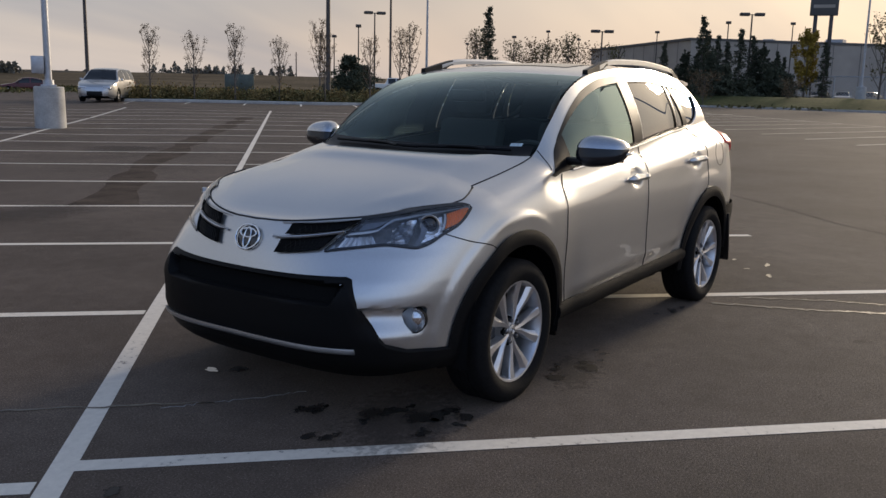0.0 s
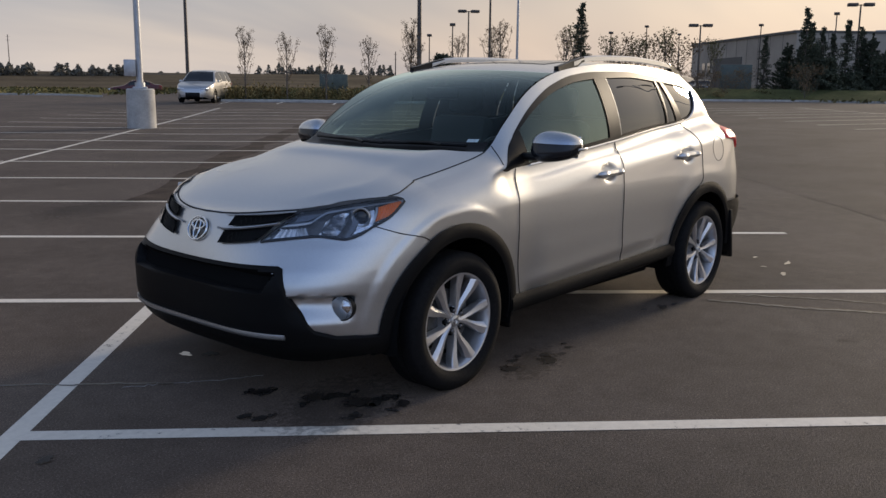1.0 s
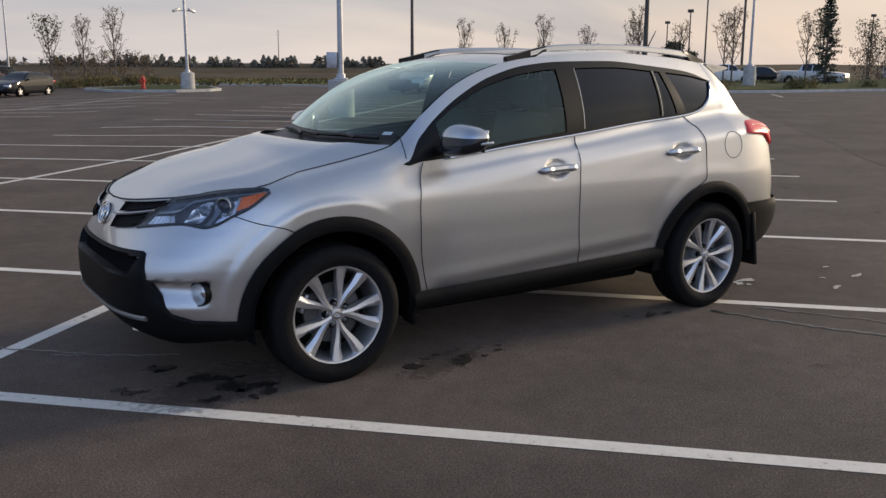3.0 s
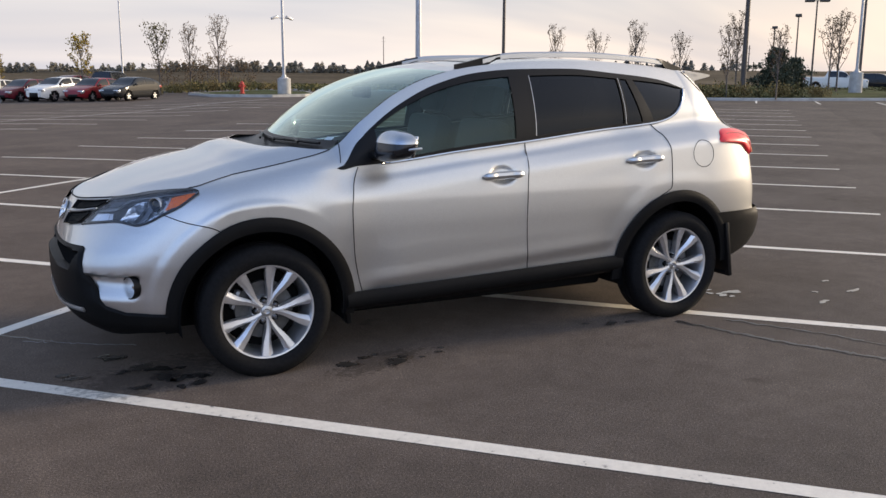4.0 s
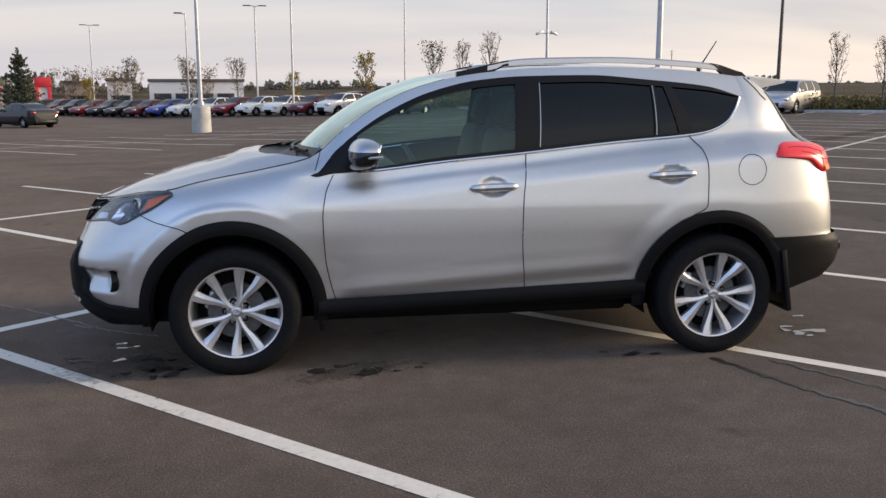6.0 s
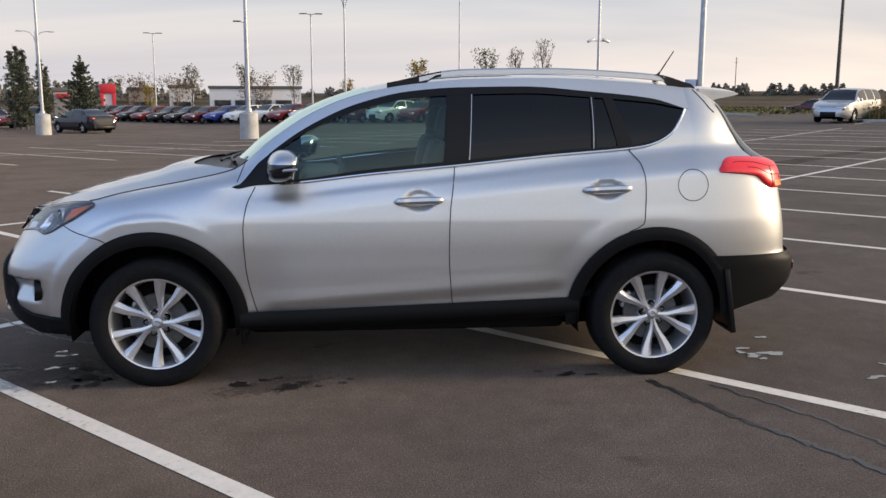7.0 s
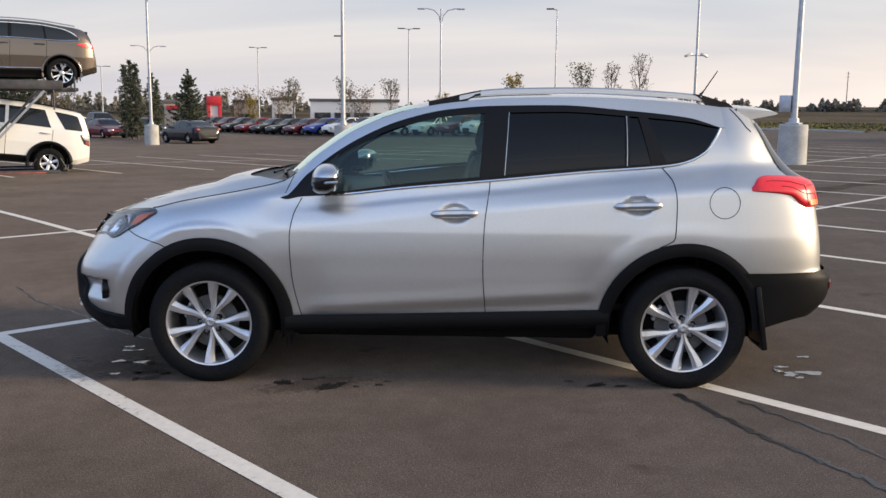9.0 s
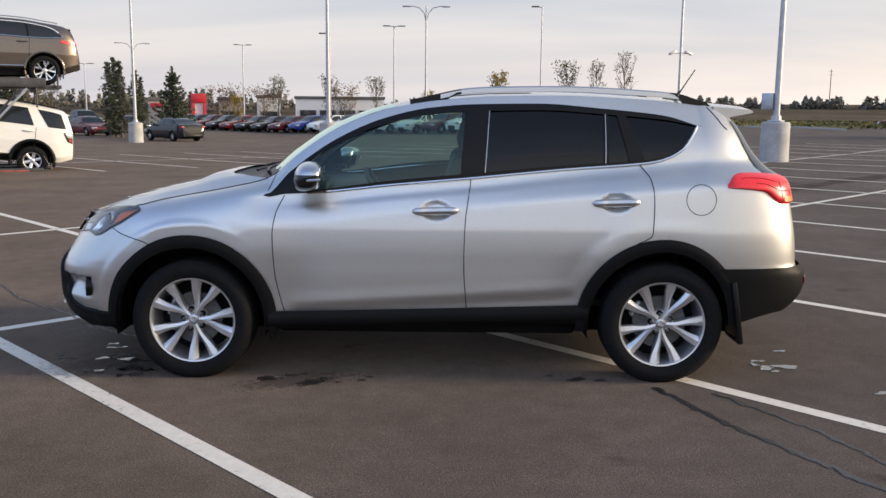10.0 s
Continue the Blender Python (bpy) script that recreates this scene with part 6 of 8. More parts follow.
def build_hydrant():
    RED = material("hydrant_red", (0.45, 0.035, 0.02), 0.45, noise_scale=10, vary=0.15)
    t = thing("fire_hydrant", "red fire hydrant standing on the grass island", "hydrant")
    bm = bmesh.new()
    lathe(bm, [(0.0, 0.0), (0.17, 0.0), (0.17, 0.05), (0.12, 0.06), (0.12, 0.55), (0.15, 0.56), (0.15, 0.62), (0.12, 0.64), (0.09, 0.73), (0.03, 0.76), (0.03, 0.80), (0.0, 0.80)], "z", 20)
    part("barrel", bm, RED, t)
    for a in (0, 90, 180):
        bm = bmesh.new()
        lathe(bm, [(0.06, 0.08), (0.06, 0.18), (0.075, 0.18), (0.075, 0.22), (0.0, 0.22)], "x", 12, pose(0, 0, 0.46, 0, 0, a))
        part("outlet", bm, RED, t)
    t.matrix_world = pose(13.2, 51.6, ground_z(13.2, 51.6) + 0.14, 0, 0, 200)


build_hydrant()


# ------------------------------------------------------------------ light poles
def light_pole(name, label, x, y, h, base_h=0.0, heads="", mat=STEEL, r=0.085, turn=0.0, box_on=False, cams=0.0, group="parking lot lights"):
    t = thing(name, label, "light pole", group)
    if base_h:
        bm = bmesh.new()
        lathe(bm, [(0.0, -0.2), (0.42, -0.2), (0.40, base_h - 0.03), (0.37, base_h), (0.0, base_h)], "z", 32)
        part("concrete_base", bm, CONCRETE, t, "round concrete pole base")
        bm = bmesh.new()
        box(bm, (-0.2, -0.2, base_h), (0.2, 0.2, base_h + 0.05), 0.01)
        lathe(bm, [(0.15, base_h + 0.05), (0.14, base_h + 0.18), (0.0, base_h + 0.18)], "z", 16)
        part("base_plate", bm, mat, t)
    bm = bmesh.new()
    tube(bm, [(0, 0, base_h - 0.05), (0, 0, h)], r, 14, [r * 1.15, r * 0.75])
    part("pole", bm, mat, t)
    if heads == "flat":
        for s in (-1, 1):
            bm = bmesh.new()
            tube(bm, [(0, 0, h - 0.1), (s * 0.4, 0, h - 0.04)], 0.03, 6)
            box(bm, (0.35, -0.14, h - 0.07) if s > 0 else (-1.0, -0.14, h - 0.07), (1.0, 0.14, h + 0.01) if s > 0 else (-0.35, 0.14, h + 0.01), 0.02)
            part("lamp_head", bm, DARK_STEEL, t, "flat dark lamp head")
    if heads == "single":
        bm = bmesh.new()
        tube(bm, [(0, 0, h - 0.1), (-0.4, 0, h)], 0.03, 6)
        box(bm, (-1.05, -0.16, h - 0.04), (-0.3, 0.16, h + 0.08), 0.03)
        part("lamp_head", bm, DARK_STEEL, t, "dark lamp head")
    if heads == "boxes":
        bm = bmesh.new()
        tube(bm, [(-0.5, 0, h - 0.05), (0.5, 0, h - 0.05)], 0.04, 6)
        part("cross_arm", bm, mat, t)
        for s in (-1, 1):
            bm = bmesh.new()
            box(bm, (s * 0.66 - 0.42, -0.3, h - 0.16), (s * 0.66 + 0.42, 0.3, h + 0.12), 0.05)
            part("lamp_head", bm, DARK_STEEL, t, "boxy shoebox lamp head")
    if heads == "box":
        bm = bmesh.new()
        box(bm, (-0.4, -0.3, h - 0.1), (0.4, 0.3, h + 0.18), 0.05)
        part("lamp_head", bm, DARK_STEEL, t, "boxy shoebox lamp head")
    if heads == "curved":
        for s in (-1, 1):
            bm = bmesh.new()
            tube(bm, [(s * 0.02, 0, h - 1.1), (s * 0.15, 0, h - 0.5), (s * 0.5, 0, h - 0.12), (s * 1.0, 0, h), (s * 1.35, 0, h - 0.02)], 0.035, 7)
            part("curved_arm", bm, mat, t)
            bm = bmesh.new()
            box(bm, (s * 1.45 - 0.28, -0.11, h - 0.07), (s * 1.45 + 0.28, 0.11, h + 0.03), 0.03)
            part("lamp_head", bm, STEEL, t)
    if box_on:
        bm = bmesh.new()
        box(bm, (-0.42, -0.13, 1.5), (-0.09, 0.13, 1.98), 0.02)
        part("junction_box", bm, STEEL, t, "grey metal junction box")
    if cams:
        bm = bmesh.new()
        tube(bm, [(-0.55, 0, cams), (0.55, 0, cams)], 0.03, 6)
        part("camera_bar", bm, mat, t)
        for s in (-1, 1):
            bm = bmesh.new()
            box(bm, (-0.28, -0.07, -0.07), (0.22, 0.07, 0.07), 0.02, pose(s * 0.55, 0, cams + 0.02, 0, s * 18, 0))
            part("floodlight", bm, STEEL, t)
    t.matrix_world = pose(x, y, ground_z(x, y), 0, 0, turn)
    return t


GREY_POLE = "tall grey steel light pole on a concrete base"
light_pole("light_pole", "tall grey light pole with junction box on concrete base", 10.96, 20.68, 8.6, 1.15, "flat", turn=-33, box_on=True)
light_pole("light_pole", GREY_POLE, -4.08, 35.0, 8.6, 1.15, "flat", turn=-20)
light_pole("light_pole", GREY_POLE, -16.9, 46.6, 8.4, 1.15, "flat", turn=0)
light_pole("light_pole", "tall grey light pole with two floodlights", 15.3, 49.5, 8.7, 1.1, "flat", turn=20, cams=4.7)
light_pole("light_pole", "tall dark steel light pole behind a van", 27.5, 43.6, 10.2, 0.0, "flat", DARK_STEEL, 0.10)
light_pole("light_pole", "tall dark brown light pole by the shrub bank", 44.3, 40.4, 11.5, 0.0, "flat", DARK_STEEL, 0.16)
light_pole("light_pole", GREY_POLE, 48.6, 35.0, 10.5, 1.5, "flat", turn=20)
light_pole("light_pole", GREY_POLE, 74.5, 11.2, 9.9, 1.1, "curved", turn=-60).location.z += 0.75
for az, d, h in ((39.3, 93, 8.2), (25.2, 90, 6.7), (16.5, 88, 8.2), (8.6, 92, 8.2)):
    light_pole("light_pole", "brown lot light with two boxy heads", *polar(az, d, -3.5, -2.9), h, 0.0, "boxes", DARK_STEEL, 0.09, az - 90 + 12)
for az, d, h in ((40.3, 96, 7.0), (30.6, 120, 7.6), (28.5, 130, 9.0), (26.6, 150, 9.0), (21.9, 125, 8.8), (17.8, 110, 9.0), (14.2, 120, 9.6), (33.5, 150, 8), (41.8, 110, 6.6)):
    light_pole("light_pole", "brown lot light with one boxy head", *polar(az, d, -3.5, -2.9), h, 0.0, "box", DARK_STEEL, 0.08, az)
light_pole("light_pole", "grey street lamp with a curved arm", 21.5, -4.8, 10.0, 1.15, "curved", turn=20)
light_pole("radio_mast", "tall slim grey mast far off", *polar(38.3, 400, -3.5, -2.9), 64, 0.0, "", DARK_STEEL, 0.5)
for px, d, h, kind in ((102.9, 105, 9.2, "flat"), (97.6, 92, 9.4, "single"), (93.6, 82, 9.2, "flat"), (91.6, 67, 9.2, "curved"), (84.4, 90, 11.5, "single"), (109.3, 98, 8.6, "curved"), (112.0, 110, 7.0, "flat")):
    light_pole("light_pole", "grey lot light standing among parked cars", *polar(px, d, 1.46, -5.8), h, 0.0, kind, STEEL, 0.075, px - 90)


def utility_pole(x, y, h):
    t = thing("utility_pole", "wooden utility pole with cross arms, far off", "utility pole", "utility poles")
    bm = bmesh.new()
    tube(bm, [(0, 0, -0.3), (0, 0, h)], 0.16, 8, [0.2, 0.13])
    part("pole", bm, BARK, t)
    for z in (h - 0.8, h - 2.2):
        bm = bmesh.new()
        box(bm, (-1.0, -0.05, z - 0.05), (1.0, 0.05, z + 0.05), 0.02)
        part("cross_arm", bm, BARK, t)
    t.matrix_world = pose(x, y, ground_z(x, y) + 1.2, 0, 0, 20)


for az, d, h in ((67.2, 400, 17.0), (45.0, 260, 8.5)):
    utility_pole(*polar(az, d, 0, -5), h)


# ------------------------------------------------------------------ trees and shrubs
bare = leafy_tree("young_tree", "slim young tree with a few brown leaves", 5.2, 0.85, LEAF_BROWN, 1000, 11, 0.05, "kerb trees", 1.6)
bare2 = leafy_tree("young_tree", "slim young tree with a few brown leaves", 5.0, 0.80, LEAF_BROWN, 850, 12, 0.05, "kerb trees", 1.5)
put(bare, 28.14, 38.85, dz=0.15, s=0.73)
put(bare2, 29.78, 37.18, dz=0.15, s=0.72)
for k, (x, y) in enumerate(((31.33, 35.6), (33.03, 33.87), (34.8, 32.07), (36.6, 30.24), (45.5, 42.3), (49.0, 36.8), (52.0, 40.0), (12.9, 66.0), (15.2, 66.5), (52.5, 33.5))):
    copy_at((bare, bare2)[k % 2], x, y, 40 * k, (0.76, 0.69, 0.71, 0.74)[k] if k < 4 else 0.95 + 0.05 * (k % 3), 0.15)
yellow = leafy_tree("yellow_tree", "young tree with yellow autumn leaves", 4.6, 0.9, LEAF_YELLOW, 900, 21, 0.09, "autumn trees", 1.2)
put(yellow, *polar(85.2, 74, -0.8, -5.3))
for k, (az, d, s) in enumerate(((90.1, 76, 0.70), (102.2, 88, 0.72))):
    copy_at(yellow, *polar(az, d, -0.3, -5.5), 50 * k, s)
olive = leafy_tree("olive_tree", "thin tree with sparse olive leaves", 5.2, 1.1, LEAF_OLIVE, 520, 31, 0.09, "autumn trees", 1.2)
put(olive, *polar(80.3, 72, -1.5, -5))
for k, (az, d, s) in enumerate(((93.8, 90, 0.95), (96.8, 92, 1.0), (100.0, 92, 1.0), (113.2, 85, 0.8), (28.3, 100, 1.3), (29.8, 105, 1.15), (31.5, 105, 1.2), (25.4, 100, 1.1), (33.8, 92, 1.25), (20.2, 92, 1.0), (10.8, 80, 1.4))):
    copy_at(olive, *polar(az, d, 0 if az > 60 else -3.5, -5), 47 * k, s)
put(leafy_tree("yellow_tree", "full tree with bright yellow autumn leaves", 7.2, 1.35, LEAF_YELLOW, 3600, 22, 0.13, "autumn trees", 1.0, 0.12), *polar(13.3, 93, -3.5, -2.9))
brush = leafy_tree("bare_bush", "wide bare bush with red-brown twigs", 3.0, 1.6, LEAF_BROWN, 700, 41, 0.08, "bushes", 0.6, 0.05)
put(brush, *polar(28.9, 112, -3.5, -2.9), s=2.0)
for k, (az, d, s) in enumerate(((31.0, 120, 1.6), (27.4, 118, 2.0), (79.5, 76, 0.7), (77.6, 75, 0.8), (76.2, 77, 0.7), (81.0, 77, 0.75), (78.6, 80, 0.85), (114.5, 95, 1.5), (96.0, 110, 1.4), (101, 110, 1.4), (103.5, 110, 1.4), (15.5, 78, 0.7), (20.5, 74, 0.8), (29.6, 74, 0.62), (28.6, 73, 0.58), (27.7, 74, 0.64), (26.8, 73, 0.6), (25.9, 74, 0.66), (25.0, 73, 0.6), (30.6, 78, 0.6), (31.6, 84, 0.9), (24.0, 76, 0.7))):
    copy_at(brush, *polar(az, d, -3.5 if az < 60 else 0, -5), 33 * k, s)
poplar = conifer("poplar", "tall narrow dark poplar", 7.8, 1.15, 51, "dark trees", 0.5, 4200)
put(poplar, *polar(32.2, 75, -3.5, -2.9))
for k, (az, d, s) in enumerate(((21.4, 84, 0.72), (17.0, 86, 0.90), (16.3, 88, 0.84), (110.7, 70, 0.72), (110.35, 71, 0.77), (110.05, 70, 0.73), (109.2, 73, 0.66), (108.9, 74, 0.60), (12.3, 92, 0.80), (19.2, 82, 1.0), (18.9, 84, 0.86))):
    copy_at(poplar, *polar(az, d, -3.5 if az < 60 else 1.4, -2.9 if az < 60 else -5.8), 60 * k, s)
spruce = spruce_tree("spruce", "dark green spruce tree with drooping tiers", 5.9, 2.25, 61)
put(spruce, *polar(107.1, 66, 1.46, -5.8), s=0.85)
for k, (az, d, s) in enumerate(((20.2, 84, 0.82), (14.9, 90, 0.8), (15.7, 88, 0.98), (18.6, 80, 0.8), (116.5, 60, 1.0))):
    copy_at(spruce, *polar(az, d, -3.5 if az < 60 else 1.46, -2.9 if az < 60 else -5.8), 75 * k, s)
for k, (az, d, s) in enumerate(((18.3, 83, 0.80), (17.75, 84, 0.74), (16.1, 88, 0.70), (14.9, 89, 0.66), (14.5, 90, 0.60), (20.0, 84, 0.62), (19.5, 83, 0.60), (15.3, 86, 0.52))):
    copy_at(poplar, *polar(az, d, -3.5, -2.9), 35 + 50 * k, s)
fat = conifer("juniper", "broad dark juniper thicket", 3.6, 2.6, 71, "dark trees", 0.45, 3200)
put(fat, *polar(40.9, 78, -3.5, -2.9))
for k, (az, d, s) in enumerate(((40.0, 82, 0.8), (18.9, 79, 0.8), (17.9, 80, 1.0), (15.1, 86, 1.0), (14.3, 87, 0.85), (16.5, 84, 0.7))):
    copy_at(fat, *polar(az, d, -3.5, -2.9), 80 * k, s)
# shrubs along the kerb
shrubs = []
for k in range(3):
    rnd = random.Random(80 + k)
    t = thing("shrub", "low rust-green shrub in the kerbside bed", "shrub", "kerbside shrubs")
    pts = [(rnd.gauss(0, 0.34), rnd.gauss(0, 0.34), abs(rnd.gauss(0.30, 0.20))) for _ in range(420)]
    part("leaves", leaf_cloud(pts, 0.07, 80 + k), (SHRUB, LEAF_OLIVE, SHRUB)[k], t, smooth=False)
    bm = bmesh.new()
    for j in range(5):
        tube(bm, [(0, 0, 0), (rnd.gauss(0, 0.2), rnd.gauss(0, 0.2), 0.5)], 0.01, 3)
    part("stems", bm, BARK, t)
    shrubs.append(t)
placed = 0
for (x0, y0), (x1, y1), n in ((lot(46.7, -9.0), lot(46.9, 1.0), 22), (lot(46.9, 1.0), (40.2, 29.8), 9), ((45.2, 29.0), (47.2, 28.9), 3), ((50.6, 28.4), (65.5, 23.0), 4), ((8.5, 64.0), (19, 64.5), 14)):
    rnd = random.Random(n)
    for i in range(n):
        t = (i + rnd.uniform(0.1, 0.9)) / n
        x, y = lerp(x0, x1, t) + rnd.uniform(0.3, 0.9), lerp(y0, y1, t) + rnd.uniform(0.3, 0.9)
        s = rnd.uniform(0.75, 1.15)
        if placed < 3:
            put(shrubs[placed], x, y, 0, 0.14, s)
        else:
            copy_at(shrubs[placed % 3], x, y, rnd.uniform(0, 360), s, 0.14)
        placed += 1


def far_woods():
    """Distant tree belts on the skyline."""
    rnd = random.Random(5)
    pts = []
    for az0, az1, d, h, n in ((60.5, 80, 230, 2.4, 9000), (80, 125, 240, 2.3, 10000), (44.5, 53.0, 300, 4.2, 5000), (54, 60, 290, 1.4, 2200), (100, 128, 190, 3.4, 6000)):
        clumps = [(rnd.uniform(az0, az1), rnd.uniform(0.5, 1.15)) for _ in range(int((az1 - az0) * 4))]
        for _ in range(n):
            a, k = rnd.choice(clumps)
            u = rnd.random()
            a += rnd.gauss(0, 0.20) * (1.05 - u)
            z = h * k * u
            x, y = polar(a, d + rnd.uniform(-10, 10))
            pts.append((x, y, ground_z(x, y) + 2.0 + z))
    ob = part("distant_woods", leaf_cloud(pts, 0.48, 6), material("distant_leaves", (0.13, 0.12, 0.095), 0.95, noise_scale=0.3, vary=0.3), smooth=False)
    tagged(ob, "dark belt of distant woods on the skyline", "woods", kind="stuff")


far_woods()


def grass_tufts():
    rnd = random.Random(9)
    pts = []
    for _ in range(9000):
        a = rnd.uniform(8, 80)
        d = rnd.uniform(66, 110)
        x, y = polar(a, d)
        pts.append((x, y, ground_z(x, y) + 0.16))
    tagged(part("rough_grass", leaf_cloud(pts, 0.22, 10), VERGE, smooth=False), "tufts of rough dry grass on the field", "grass", kind="stuff")


grass_tufts()


# ------------------------------------------------------------------ parked vehicles
def far_wheel(r):
    """A plain road wheel of radius r, axis along y, face to -y."""
    tyre, rim = bmesh.new(), bmesh.new()
    lathe(tyre, [(r * 0.66, -0.09), (r * 0.78, -0.11), (r * 0.95, -0.10), (r, -0.07), (r, 0.07), (r * 0.95, 0.1), (r * 0.6, 0.1)], "y", 28)
    lathe(rim, [(r * 0.68, -0.092), (r * 0.64, -0.095), (r * 0.60, -0.07), (r * 0.58, 0.0), (0.0, 0.0)], "y", 28)
    spokes = bmesh.new()
    for k in range(5):
        box(spokes, (-r * 0.09, -0.088, r * 0.08), (r * 0.09, -0.055, r * 0.64), 0.0, Matrix.Rotation(radians(72 * k), 4, "Y"))
    lathe(spokes, [(0.0, -0.09), (r * 0.16, -0.088), (r * 0.18, -0.05)], "y", 14)
    return tyre, rim, spokes


WHEELS = {}


def add_wheel(parent, x, y, r, face):
    if r not in WHEELS:
        t, rm, sp = far_wheel(r)
        proto = new("wheel")
        part("tyre", t, RUBBER, proto)
        part("rim", rm, SATIN_BLACK, proto)
        part("spokes", sp, ALLOY, proto)
        WHEELS[r] = proto
        proto.parent = parent
        proto.matrix_basis = pose(x, y, r, 0, 0, 0 if face < 0 else 180)
        return
    w = copy_thing(WHEELS[r], pose(x, y, r, 0, 0, 0 if face < 0 else 180))
    w.parent = parent


def carried_wheel(parent, x, y, r, face, bronze):
    """A road wheel with broad spokes: bright five double spokes, or six on a small rim in a thick tyre."""
    w = new("wheel")
    w.parent = parent
    w.matrix_basis = pose(x, y, r, 0, 0, 0 if face < 0 else 180)
    rim, n = (0.70 * r, 5) if bronze else (0.60 * r, 6)
    b = bmesh.new()
    lathe(b, [(rim - 0.01, -0.085), (rim + 0.01, -0.108), (rim + 0.04, -0.116), (r - 0.04, -0.112), (r - 0.010, -0.098), (r, -0.075), (r, 0.075), (r - 0.012, 0.10), (rim, 0.10)], "y", 44)
    part("tyre", b, RUBBER, w)
    b = bmesh.new()
    lathe(b, [(rim + 0.004, -0.090), (rim - 0.004, -0.098), (rim - 0.014, -0.094), (rim - 0.022, -0.06), (rim - 0.04, 0.08)], "y", 44)
    part("rim", b, CHROME if bronze else ALLOY, w)
    for k in range(n):
        for side in ((-1, 1) if bronze else (0,)):
            b = bmesh.new()
            rows = []
            for f in spread(0, 1, 6):
                rr = lerp(0.03, rim - 0.008, f)
                wide = lerp(0.014, 0.030, f) if bronze else lerp(0.030, 0.042, f)
                q = radians(360 / n * k + 12) + side * radians(lerp(6, 15, f))
                mid, cross = Vector((rr * math.sin(q), lerp(-0.065, -0.088, f), rr * math.cos(q))), Vector((math.cos(q), 0, -math.sin(q)))
                rows.append([b.verts.new(mid + cross * wide * c + Vector((0, dy, 0))) for c, dy in ((-1, 0.012), (-0.5, 0), (0.5, 0), (1, 0.012), (0.8, 0.05), (-0.8, 0.05))])
            for p, q2 in zip(rows, rows[1:]):
                for i in range(6):
                    b.faces.new((p[i], p[(i + 1) % 6], q2[(i + 1) % 6], q2[i]))
            b.faces.new(rows[0]); b.faces.new(rows[-1][::-1])
            part("spoke", b, CHROME if bronze else ALLOY, w)
    b = bmesh.new()
    lathe(b, [(0.0, -0.085), (0.028, -0.084), (0.036, -0.075), (0.06, -0.066), (0.064, 0.0)], "y", 24)
    part("hub", b, ALLOY, w)
    b = bmesh.new()
    lathe(b, [(0.0, 0.0), (rim - 0.02, 0.0)], "y", 28)
    part("brake", b, VOID, w)


